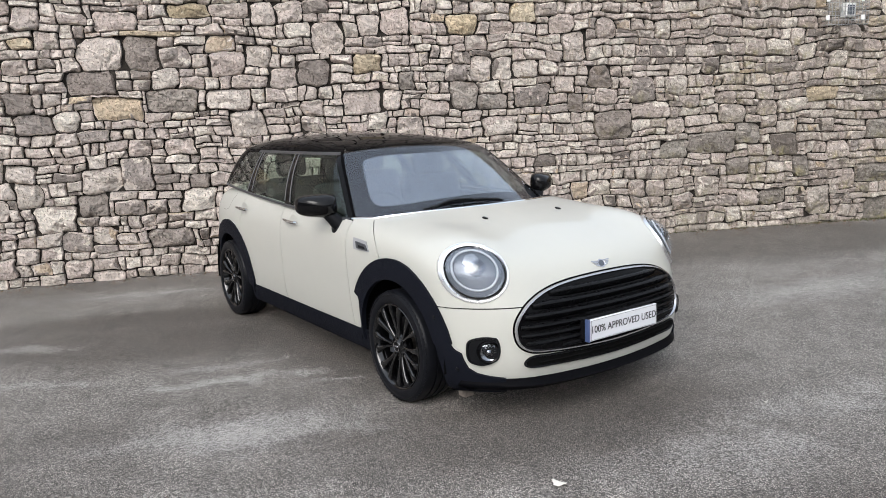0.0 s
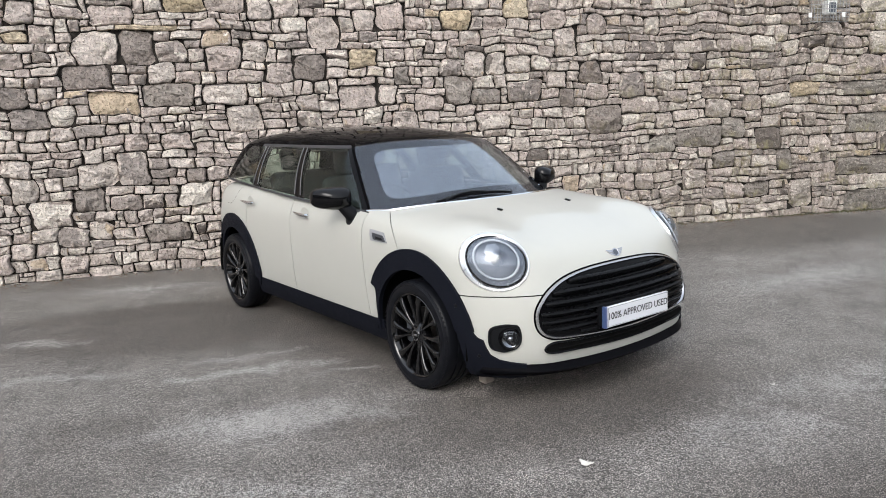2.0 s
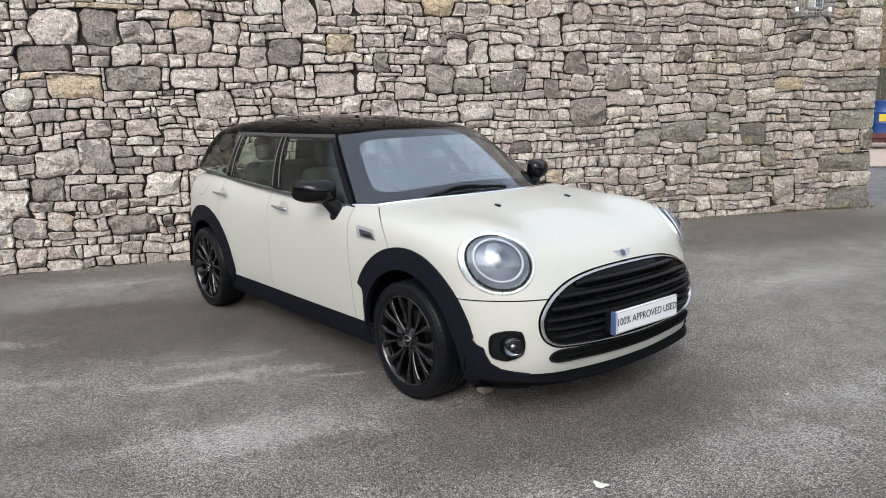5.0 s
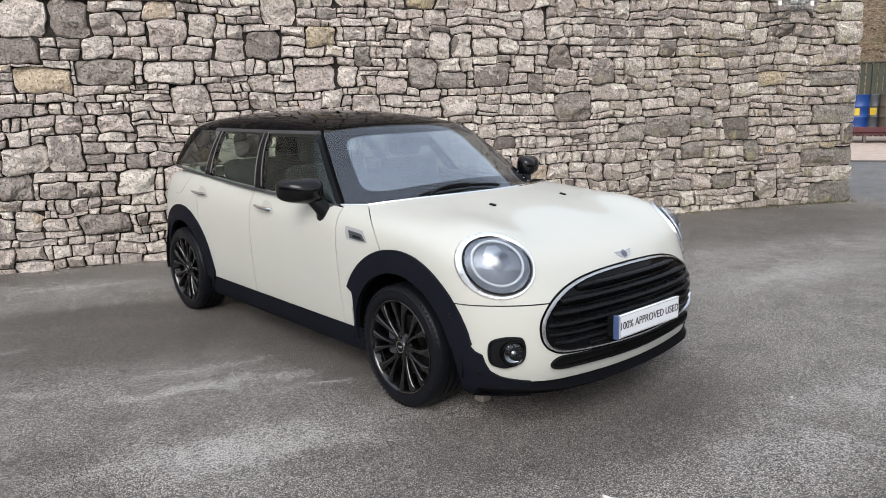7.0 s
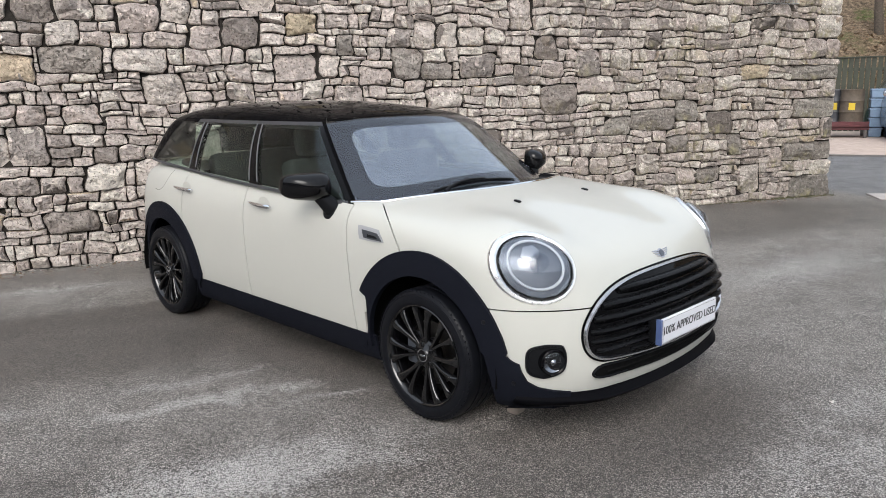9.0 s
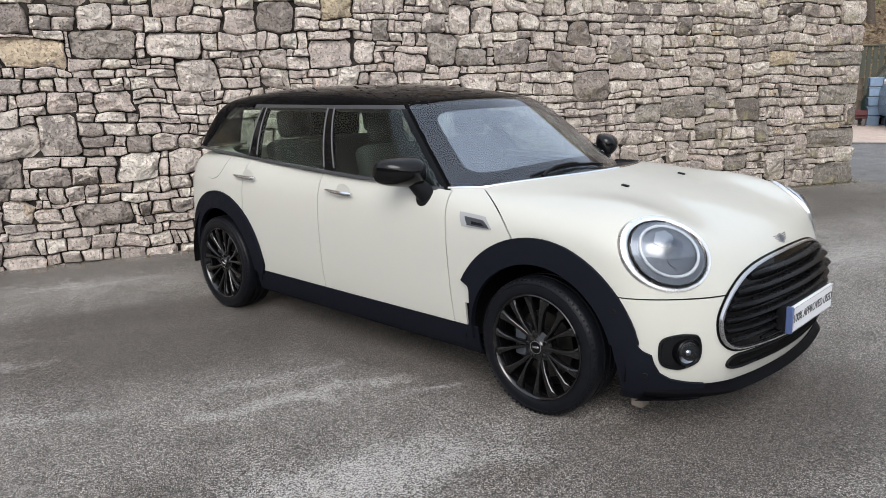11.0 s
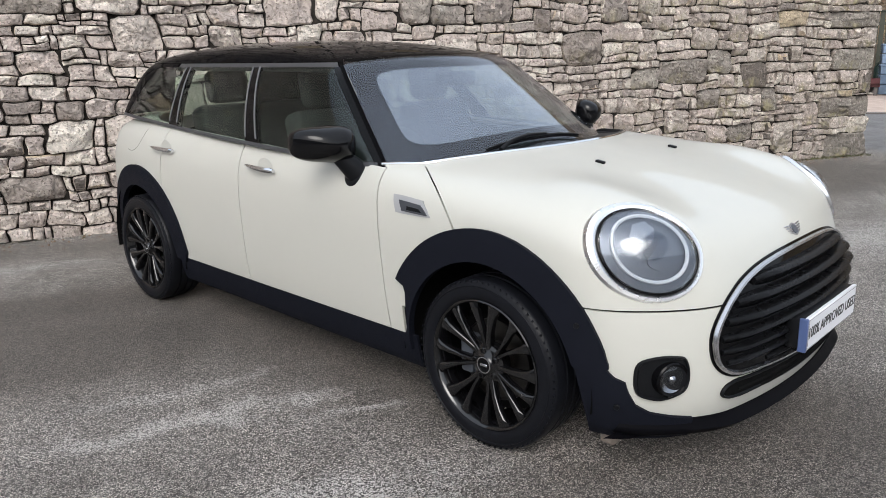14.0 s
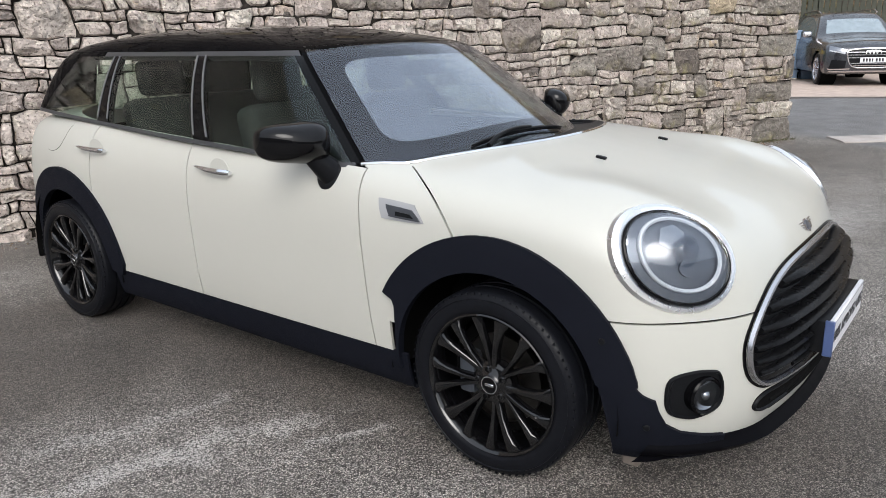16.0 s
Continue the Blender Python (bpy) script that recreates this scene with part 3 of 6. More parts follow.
def under_glass(c):
    return c.x > screen_foot(c.y) - 0.004


def trim_to_foot(bm):
    """Draws the ragged rear edge of a panel onto the foot line."""
    for v in bm.verts:
        if v.is_boundary and v.co.z > 0.94 and abs(v.co.x - screen_foot(v.co.y)) < 0.045:
            x = screen_foot(v.co.y)
            hit = BODY_TREE.ray_cast(Vector((x, v.co.y, 2)), Vector((0, 0, -1)))[0]
            if hit:
                v.co = hit
    return bm


Z_UP, Z_DN = Vector((0, 0, 1)), Vector((0, 0, -1))
bonnet = part("bonnet", thick(trim_to_foot(region(BODY, lambda c: c.x > -0.75 and c.z > 0.55 and open_arch(c) and under_glass(c),
              shift(hood_plane(-1, True), G), shift(hood_plane(1, True), G), (Vector((0, 0, SEAM_Z + G)), Z_DN))), 0.012), M["paint"], car)
part("front_bumper", thick(region(BODY, lambda c: c.x > 0.28 and c.z < 0.70 and open_arch(c),
              (Vector((0, 0, SEAM_Z - G)), Z_UP), (Vector((0, 0, 0.208)), Z_DN), (Vector((0.33, 0, 0)), Vector((-1, 0, 0)))), 0.012), M["paint"], car)
for sgn in (-1, 1):
    def mine(c, lo, hi, s=sgn):
        return c.y * s > 0.3 and lo < c.x < hi and c.z > 0.25 and open_arch(c)
    top_clip = (Vector((-0.6, 0, 0.975)), Vector((0.042, 0, 1)).normalized())
    part("front_wing", thick(trim_to_foot(region(BODY, lambda c: mine(c, -0.8, 0.2) and (c.z < 0.94 or under_glass(c)), shift(hood_plane(sgn, False), G),
         shift(xz_line(*DOOR_F, (0, 0.6)), G), (Vector((0, 0, SILL_Z)), Z_DN))), 0.012), M["paint"], car)
    part("front_door", thick(region(BODY, lambda c: mine(c, -1.75, -0.3), shift(xz_line(*DOOR_F, (-1, 0.6)), G), shift(xz_line(*DOOR_B, (-1, 0.6)), G),
         (Vector((0, 0, SILL_Z)), Z_DN), top_clip), 0.012), M["paint"], car)
    part("rear_door", thick(region(BODY, lambda c: mine(c, -2.6, -1.3), shift(xz_line(*DOOR_B, (-2, 0.6)), G), shift(xz_line(*DOOR_R, (-2, 0.6)), G),
         (Vector((0, 0, SILL_Z)), Z_DN), top_clip), 0.012), M["paint"], car)
    part("rear_quarter", thick(region(BODY, lambda c: mine(c, -3.6, -2.1), shift(xz_line(*DOOR_R, (-3, 0.6)), G), (Vector((0, 0, SILL_Z)), Z_DN), top_clip), 0.012), M["paint"], car)
    part("sill", thick(region(BODY, lambda c: c.y * sgn > 0.3 and -2.6 < c.x < 0.2 and c.z < 0.45, (Vector((0, 0, SILL_Z - G)), Z_UP),
         (Vector((-0.36, 0, 0)), Vector((1, 0, 0))), (Vector((-2.28, 0, 0)), Vector((-1, 0, 0)))), 0.012), M["cladding"], car)
part("tailgate", thick(region(BODY, lambda c: c.x < -3.0 and abs(c.y) < 0.85 and c.z > 0.35, (Vector((-3.2, 0, 0)), Vector((1, 0, 0))), (Vector((0, 0, 1.03)), Z_UP)), 0.012), M["paint"], car)
# dark inner shell, with the wheel wells left open
def inner_shell():
    bm = region(BODY, lambda c: open_arch(c) and c.z < 0.95 and not (c.x > -0.5 and c.z > 0.9))
    for v in bm.verts:
        c = Vector((max(-2.9, min(0.3, v.co.x)), max(-0.4, min(0.4, v.co.y)), max(0.3, min(0.75, v.co.z))))
        v.co += (c - v.co).normalized() * 0.022
    return bm
part("inner_shell", inner_shell(), M["dark"], car)
for ax in (0.0, -WHEELBASE):
    for sgn in (-1, 1):
        bm = bmesh.new()
        prof = [(0.44, 0.86), (0.42, 0.55), (0.1, 0.50)]
        n = 28
        rings = [[bm.verts.new((ax + r * math.cos(math.pi * (1.04 - 1.08 * i / n)), sgn * yy, HUB_Z + r * math.sin(math.pi * (1.04 - 1.08 * i / n)))) for i in range(n + 1)] for r, yy in prof]
        for a, b in zip(rings, rings[1:]):
            for i in range(n):
                bm.faces.new((a[i], a[i + 1], b[i + 1], b[i]))
        bm.faces.new(rings[-1])
        part("wheel_liner", bm, M["dark"], car)

# arch trims
ARCH_F = (arc(0, HUB_Z, 0.385, 16, 186, 34) + [(-0.412, 0.30), (-0.404, 0.34), (-0.392, 0.37), (-0.388, 0.43), (-0.386, 0.515), (-0.394, 0.54), (-0.42, 0.552), (-0.436, 0.562)]
          + arc(0, HUB_Z, 0.502, 150, 15, 30)[1:] + [(0.487, 0.43), (0.40, 0.40)])
ARCH_R = arc(-WHEELBASE, HUB_Z, 0.385, 2, 186, 36) + [(-WHEELBASE - 0.46, 0.28)] + arc(-WHEELBASE, HUB_Z, 0.502, 178, 6, 34) + [(-WHEELBASE + 0.47, 0.31)]
for nm, o in (("front_arch_trim", ARCH_F), ("rear_arch_trim", ARCH_R)):
    bm = patch(SIDE_R, o, 0.016, 0.03, 0.035)
    part(nm, flip(bm), M["cladding"], car)
    part(nm, bm, M["cladding"], car)

# glasshouse
A1 = ((-0.60, 0.772, 0.978), (-1.110, 0.574, 1.392))
def a_pillar_plane(off, sgn):
    p, q = (Vector((a[0], a[1] * sgn, a[2])) for a in A1)
    out = Vector((0.42, 0.80 * sgn, 0.42)).normalized()
    no = (q - p).cross(out).normalized()
    if no.x < 0:
        no = -no
    return p + no * off, no
def drop_front(off, sgn):
    return a_pillar_plane(off, sgn)
def drop_back(off, sgn):
    c, n = a_pillar_plane(off, sgn)
    return c, -n
ROOF_LINE = (Vector((-1.2, 0, 1.378)), Vector((0.003, 0, 1)).normalized())
BELT = lambda d: (Vector((-0.6, 0, 0.968 + d)), Vector((0.042, 0, 1)).normalized())
neg = lambda c: (c[0], -c[1])
# windscreen between the pillars, up to the roof's front edge
HEADER = (Vector((-0.925, 0, 1.398)), Vector((-0.03, 0, 1)).normalized())
screen_keep = lambda c: c.x > -1.4 and c.z > 0.95
part("windscreen", thick(region(CABIN, screen_keep, drop_back(0.003, 1), drop_back(0.003, -1), HEADER), 0.005), M["screen"], car)


def roof_bm():
    """The roof skin behind the top edge of the windscreen."""
    bm = region(CABIN, lambda c: c.z > 1.25, neg(ROOF_LINE))
    bmesh.ops.bisect_plane(bm, geom=bm.verts[:] + bm.edges[:] + bm.faces[:], plane_co=HEADER[0], plane_no=HEADER[1])
    bm.normal_update()
    front = [f for f in bm.faces if f.calc_center_median().x > -1.3 and (f.calc_center_median() - HEADER[0]).dot(HEADER[1]) < 0 and f.normal.x > 0.3 and abs(f.normal.y) < 0.55]
    bmesh.ops.delete(bm, geom=front, context="FACES")
    return bm


part("roof", thick(roof_bm(), 0.03), M["black_paint"], car)
CUTS = {"front_window": ((-1.412, 1.0), (-1.675, 1.4), None, None), "rear_window": ((-2.249, 1.0), (-2.42, 1.4), (-1.517, 1.0), (-1.744, 1.4)), "quarter_window": ((-3.12, 1.0), (-2.85, 1.4), (-2.37, 1.0), (-2.48, 1.4))}
for sgn in (-1, 1):
    sidek = lambda c: c.y * sgn > 0.3 and c.z > 0.9 and c.x > -3.36
    for nm, (b0, t0, b1, t1) in CUTS.items():
        clips = [neg(BELT(0.016)), (ROOF_LINE[0] - Vector((0, 0, 0.022)), ROOF_LINE[1]), xz_line(b0, t0, (b0[0] + 0.5, 1.2))]
        clips.append(xz_line(b1, t1, (b1[0] - 0.5, 1.2)) if b1 else drop_front(-0.042, sgn))
        part(nm, thick(region(CABIN, sidek, *clips), 0.005), M["window"], car)
    rail = [(ROOF_LINE[0] + Vector((0, 0, -0.002)), ROOF_LINE[1]), (ROOF_LINE[0] - Vector((0, 0, 0.022)), -ROOF_LINE[1])]
    part("window_rail", thick(region(CABIN, lambda c: sidek(c) and c.x > -2.6, *rail, drop_front(-0.02, sgn)), 0.03), M["greytrim"], car)
    part("roof_rail_rear", thick(region(CABIN, lambda c: sidek(c) and c.x < -2.4, *rail, (Vector((-2.58, 0, 0)), Vector((1, 0, 0)))), 0.03), M["black_paint"], car)
    part("belt_trim", thick(region(CABIN, sidek, neg(BELT(0.0)), BELT(0.016), drop_front(-0.03, sgn)), 0.03), M["greytrim"], car)
    mids = [neg(BELT(0.016)), (ROOF_LINE[0] - Vector((0, 0, 0.022)), ROOF_LINE[1])]
    part("a_pillar", thick(region(CABIN, lambda c: c.y * sgn > 0.25 and c.x > -1.6 and c.z > 0.9, drop_front(0.002, sgn), drop_back(-0.014, sgn), (ROOF_LINE[0] + Vector((0, 0, 0.0)), ROOF_LINE[1])), 0.03), M["black_paint"], car)
    part("a_pillar_trim", thick(region(CABIN, lambda c: c.y * sgn > 0.25 and c.x > -1.6 and c.z > 0.9, drop_front(-0.015, sgn), drop_back(-0.042, sgn), (ROOF_LINE[0] - Vector((0, 0, 0.022)), ROOF_LINE[1]), neg(BELT(0.0))), 0.03), M["gloss_plastic"], car)
    part("b_pillar", thick(region(CABIN, sidek, *mids, xz_line((-1.413, 1.0), (-1.676, 1.4), (-2, 1.2)), xz_line((-1.516, 1.0), (-1.743, 1.4), (-1, 1.2))), 0.03), M["gloss_plastic"], car)
    part("c_pillar", thick(region(CABIN, sidek, *mids, xz_line((-2.250, 1.0), (-2.421, 1.4), (-3, 1.2)), xz_line((-2.369, 1.0), (-2.479, 1.4), (-1, 1.2))), 0.03), M["gloss_plastic"], car)
    part("d_pillar", thick(region(CABIN, lambda c: c.y * sgn > 0.3 and c.z > 0.9, *mids, xz_line((-3.121, 1.0), (-2.851, 1.4), (-4, 1.2))), 0.03), M["black_paint"], car)
part("rear_screen", thick(region(CABIN, lambda c: c.x < -3.1 and abs(c.y) < 0.5 and c.z > 1.0, (Vector((0, 0, 1.3)), Z_UP)), 0.005), M["window"], car)


def spline(pts, n=6, closed=False):
    """Points along a smooth curve through the given ones."""
    out, k = [], len(pts)
    for i in range(k if closed else k - 1):
        p = [Vector(pts[(i + d) % k] if closed else pts[max(0, min(k - 1, i + d))]) for d in (-1, 0, 1, 2)]
        for j in range(n):
            t = j / n
            out.append(tuple(0.5 * (2 * p[1] + (p[2] - p[0]) * t + (2 * p[0] - 5 * p[1] + 4 * p[2] - p[3]) * t * t + (3 * p[1] - p[0] - 3 * p[2] + p[3]) * t**3)))
    if not closed:
        out.append(tuple(pts[-1]))
    return out


def ring_patch(fr, outer, inner, lift, depth, mid=None):
    """A raised rim on a skin between two outlines with as many points; mid: the height of its ridge."""
    bm = bmesh.new()
    loops = [(outer, lift), (inner, lift)]
    if mid is not None:
        m1 = [(a[0] * 0.7 + b[0] * 0.3, a[1] * 0.7 + b[1] * 0.3) for a, b in zip(outer, inner)]
        m2 = [(a[0] * 0.3 + b[0] * 0.7, a[1] * 0.3 + b[1] * 0.7) for a, b in zip(outer, inner)]
        loops = [(outer, lift), (m1, mid), (m2, mid), (inner, lift)]
    rings = [[bm.verts.new(fr.at(u, v, k)) for u, v in lp] for lp, k in loops]
    n = len(outer)
    for a, b in zip(rings, rings[1:]):
        for i in range(n):
            bm.faces.new((a[i], a[(i + 1) % n], b[(i + 1) % n], b[i]))
    bm.normal_update()
    if sum(f.normal.dot(fr.n) for f in bm.faces) < 0:
        bmesh.ops.reverse_faces(bm, faces=bm.faces[:])
    bmesh.ops.solidify(bm, geom=bm.faces[:], thickness=depth)
    return bm


def shrink(loop, d):
    """An outline moved inward by d."""
    n, out = len(loop), []
    area = sum(loop[i][0] * loop[(i + 1) % n][1] - loop[(i + 1) % n][0] * loop[i][1] for i in range(n))
    s = 1 if area > 0 else -1
    for i in range(n):
        a, b = Vector(loop[i - 1]), Vector(loop[(i + 1) % n])
        t = (b - a).normalized()
        out.append((loop[i][0] - t.y * d * s, loop[i][1] + t.x * d * s))
    return out


def span(loop, v):
    """Where the level v crosses an outline: least and greatest u."""
    us = []
    for a, b in zip(loop, loop[1:] + loop[:1]):
        if (a[1] - v) * (b[1] - v) < 0:
            us.append(a[0] + (b[0] - a[0]) * (v - a[1]) / (b[1] - a[1]))
    return (min(us), max(us)) if us else None


# grille
HALF_G = [(0.0, 0.724), (0.25, 0.715), (0.41, 0.688), (0.52, 0.640), (0.585, 0.575), (0.612, 0.510), (0.603, 0.438), (0.555, 0.394), (0.46, 0.378), (0.22, 0.366)]
G_OUT = spline(HALF_G + [(0.0, 0.362)] + [(-u, v) for u, v in HALF_G[:0:-1]], 6, True)
G_OUT = G_OUT[::-1] if sum(a[0] * b[1] - b[0] * a[1] for a, b in zip(G_OUT, G_OUT[1:] + G_OUT[:1])) < 0 else G_OUT
grille = part("grille", patch(FRONT, shrink(G_OUT, 0.006), 0.006, 0.01, 0.04), M["gloss_plastic"], car)
part("grille_frame", ring_patch(FRONT, G_OUT, shrink(G_OUT, 0.016), 0.008, 0.012, 0.019), M["satin_chrome"], grille, "chrome rim")
part("grille_seal", ring_patch(FRONT, shrink(G_OUT, -0.008), shrink(G_OUT, 0.001), 0.0035, 0.004), M["gloss_plastic"], grille)
G_IN = shrink(G_OUT, 0.028)
for v0, h, top in ((0.662, 0.022, 0.050), (0.612, 0.023, 0.056), (0.562, 0.022, 0.056), (0.512, 0.019, 0.042), (0.470, 0.017, 0.034), (0.432, 0.015, 0.028), (0.400, 0.012, 0.022)):
    s = span(G_IN, v0)
    if not s:
        continue
    half = s[1]
    bm = bmesh.new()
    n, rows = 44, []
    for i in range(n + 1):
        u = -half + 2 * half * i / n
        e = min(1.0, (half - abs(u)) / 0.10) ** 0.7
        prof = [(-h, 0.006), (-h * 0.55, top * 0.62), (h * 0.10, top), (h * 0.62, top * 0.92), (h * 0.92, top * 0.5), (h, 0.006)]
        rows.append([bm.verts.new(FRONT.at(u, v0 + dv * (0.6 + 0.4 * e), 0.006 + (k - 0.006) * (0.35 + 0.65 * e))) for dv, k in prof])
    for a, b in zip(rows, rows[1:]):
        for i in range(len(a) - 1):
            bm.faces.new((a[i], b[i], b[i + 1], a[i + 1]))
    bm.faces.new(rows[0])
    bm.faces.new(rows[-1])
    bmesh.ops.recalc_face_normals(bm, faces=bm.faces[:])
    part("slat", bm, M["slat"], grille, sharp=55)

# lower intake, lip and black corners
INTAKE = spline([(0.0, 0.356), (0.40, 0.362), (0.53, 0.366), (0.575, 0.335), (0.545, 0.304), (0.40, 0.298), (0.0, 0.290), (-0.40, 0.298), (-0.545, 0.304), (-0.575, 0.335), (-0.53, 0.366), (-0.40, 0.362)], 4, True)
intake = part("lower_intake", patch(FRONT, INTAKE, 0.004, 0.006, 0.04), M["dark"], car, "black lower air intake")
part("intake_rim", ring_patch(FRONT, INTAKE, shrink(INTAKE, 0.010), 0.004, 0.008, 0.010), M["satin"], intake)
for v0 in (0.303, 0.328):
    bm = bmesh.new()
    rows = [[bm.verts.new(FRONT.at(-0.5 + i / 30, v0 + dv, k)) for dv, k in ((-0.004, 0.004), (0.0, 0.012), (0.004, 0.004))] for i in range(31)]
    for a, b in zip(rows, rows[1:]):
        for i in range(2):
            bm.faces.new((a[i], b[i], b[i + 1], a[i + 1]))
    part("intake_bar", bm, M["dark"], intake)


def lip_bm():
    bm, rows = bmesh.new(), []
    n = 60
    for i in range(n + 1):
        u = -0.80 + 1.60 * i / n
        rise = 0.022 * (abs(u) / 0.8) ** 2
        prof = [(0.238, 0.001), (0.236, 0.007), (0.226, 0.014), (0.208, 0.038), (0.200, 0.048), (0.182, 0.040), (0.168, 0.0), (0.165, -0.10)]
        rows.append([bm.verts.new(FRONT.at(u, max(v, 0.185) + rise, 0) + Vector((k * (1 - 0.9 * max(0, abs(u) - 0.5) / 0.3), math.copysign(k * 0.5 * max(0, abs(u) - 0.5) / 0.3, u), min(0, v - 0.185)))) for v, k in prof])
    for a, b in zip(rows, rows[1:]):
        for i in range(len(a) - 1):
            bm.faces.new((a[i], b[i], b[i + 1], a[i + 1]))
    bmesh.ops.recalc_face_normals(bm, faces=bm.faces[:])
    return bm


part("front_lip", lip_bm(), M["lip"], car, "black lower lip", sharp=50)
CORNER = Frame(BODY_TREE, (0.5, -0.85, 0), (0.7071, -0.7071, 0), (0, 0, 1))
bm = patch(CORNER, [(-0.035, 0.182), (-0.10, 0.438), (-0.02, 0.438), (0.015, 0.402), (0.05, 0.386), (0.062, 0.350), (0.085, 0.310), (0.13, 0.284), (0.20, 0.268), (0.27, 0.258), (0.27, 0.182)], 0.012, 0.02, 0.03)
part("bumper_corner", flip(bm), M["cladding"], car)
part("bumper_corner", bm, M["cladding"], car)
# parking sensors
for sy in (-1, 1):
    for fr_u, fr_v, fr in ((0.387, 0.56, SIDE_R), (0.03, 0.305, CORNER)):
        p, no = fr.at(fr_u, fr_v, 0.016), fr.normal(fr_u, fr_v)
        bm = lathe([(0.010, 0.0), (0.010, 0.003), (0.0085, 0.0045), (0.0001, 0.005)], 16, "z", Matrix.Translation(p) @ no.to_track_quat("Z", "Y").to_matrix().to_4x4())
        part("parking_sensor", bm if sy < 0 else flip(bm), M["satin"], car)

# fog lamps
FOG = spline([(-0.792, 0.452), (-0.75, 0.474), (-0.705, 0.474), (-0.684, 0.462), (-0.676, 0.41), (-0.688, 0.356), (-0.735, 0.328), (-0.765, 0.330), (-0.790, 0.346), (-0.799, 0.39)], 4, True)
def fog_lamp(sgn):
    f = (lambda b: b) if sgn < 0 else flip
    p, no = FRONT.at(-0.722, 0.400, 0.004), Vector((0.88, -0.47, 0)).normalized()
    m = Matrix.Translation(p) @ no.to_track_quat("Z", "Y").to_matrix().to_4x4()
    h = part("fog_lamp", f(patch(FRONT, FOG, 0.004, 0.006, 0.03)), M["satin"], car, "round fog lamp in a black housing")
    part("fog_rim", f(ring_patch(FRONT, FOG, shrink(FOG, 0.009), 0.004, 0.008, 0.011)), M["satin"], h)
    part("fog_bezel", f(lathe([(0.060, -0.03), (0.058, 0.008), (0.053, 0.013), (0.047, 0.009), (0.045, 0.0)], 32, "z", m, False)), M["gloss_plastic"], h)
    part("fog_reflector", f(lathe([(0.045, 0.006), (0.030, -0.004), (0.012, -0.01), (0.0005, -0.012)], 32, "z", m, False)), M["reflector"], h)
    part("fog_bulb", f(lathe([(0.015, -0.01), (0.014, 0.008), (0.008, 0.014), (0.0005, 0.016)], 20, "z", m)), M["reflector"], h)
    part("fog_lens", f(lathe([(0.046, 0.007), (0.036, 0.012), (0.018, 0.016), (0.0005, 0.017)], 32, "z", m, False)), M["lens"], h)
fog_lamp(-1)
fog_lamp(1)

# headlamps
HL = Frame(BODY_TREE, (0.505, -0.69, 0.785), (0.60, -0.46, 0.65), (0, 0, 1))
def oval(a, b, n=56, cu=0.0, cv=0.0, turn=0.0):
    c, s = math.cos(turn), math.sin(turn)
    pts = [(a * math.cos(2 * math.pi * i / n), b * math.sin(2 * math.pi * i / n)) for i in range(n)]
    return [(cu + u * c - v * s, cv + u * s + v * c) for u, v in pts]
LAMP_TURN = -0.55


def lamp_oval(k, d=0.0):
    return oval(0.194 * k, 0.152 * k, 56, -0.011 + 1.5 * d, -0.007 - 0.8 * d, LAMP_TURN)


def headlamp(sgn):
    f = (lambda b: b) if sgn < 0 else flip
    h = part("headlamp", f(ring_patch(HL, lamp_oval(1.0), lamp_oval(0.845, 0.007), 0.002, 0.02, 0.013)), M["lamp_ring"], car, "oval headlamp with a chrome ring")
    part("lamp_seal", f(ring_patch(HL, lamp_oval(0.86, 0.007), lamp_oval(0.80, 0.007), 0.006, 0.01, 0.009)), M["gloss_plastic"], h)
    part("lamp_bowl", f(patch(HL, lamp_oval(0.85, 0.007), 0.003, 0.004, 0.02)), M["lamp_dark"], h)
    part("light_guide", f(ring_patch(HL, lamp_oval(0.655, 0.007), lamp_oval(0.585, 0.007), 0.012, 0.008, 0.018)), M["drl"], h, "white light guide ring")
    part("lamp_reflector", f(patch(HL, [(-0.062, 0.020), (-0.045, 0.060), (-0.005, 0.066), (0.020, 0.040), (0.010, 0.005), (-0.035, -0.002)], 0.014, 0.006, 0.02)), M["reflector"], h)
    p, no = HL.at(0.012, -0.012, 0.006), (HL.n + Vector((0.4, 0.1, -0.5))).normalized()
    m = Matrix.Translation(p) @ no.to_track_quat("Z", "Y").to_matrix().to_4x4()
    part("projector", f(lathe([(0.046, 0.0), (0.045, 0.012), (0.040, 0.018), (0.028, 0.026), (0.012, 0.030), (0.0005, 0.031)], 32, "z", m)), M["projector"], h)
    part("indicator_bowl", f(patch(HL, oval(0.050, 0.028, 24, 0.035, -0.055), 0.010, 0.004, 0.02)), M["lamp_dark"], h)
    part("lamp_lens", f(patch(HL, lamp_oval(0.82, 0.007), lambda u, v: 0.009 + 0.034 * max(0.0, 1 - ((u + 0.002) / 0.150) ** 2 - ((v + 0.014) / 0.128) ** 2), 0.003, 0.016)), M["lens"], h)
M["projector"] = glass("projector_glass", (0.60, 0.64, 0.70), 0.045)
headlamp(-1)
headlamp(1)

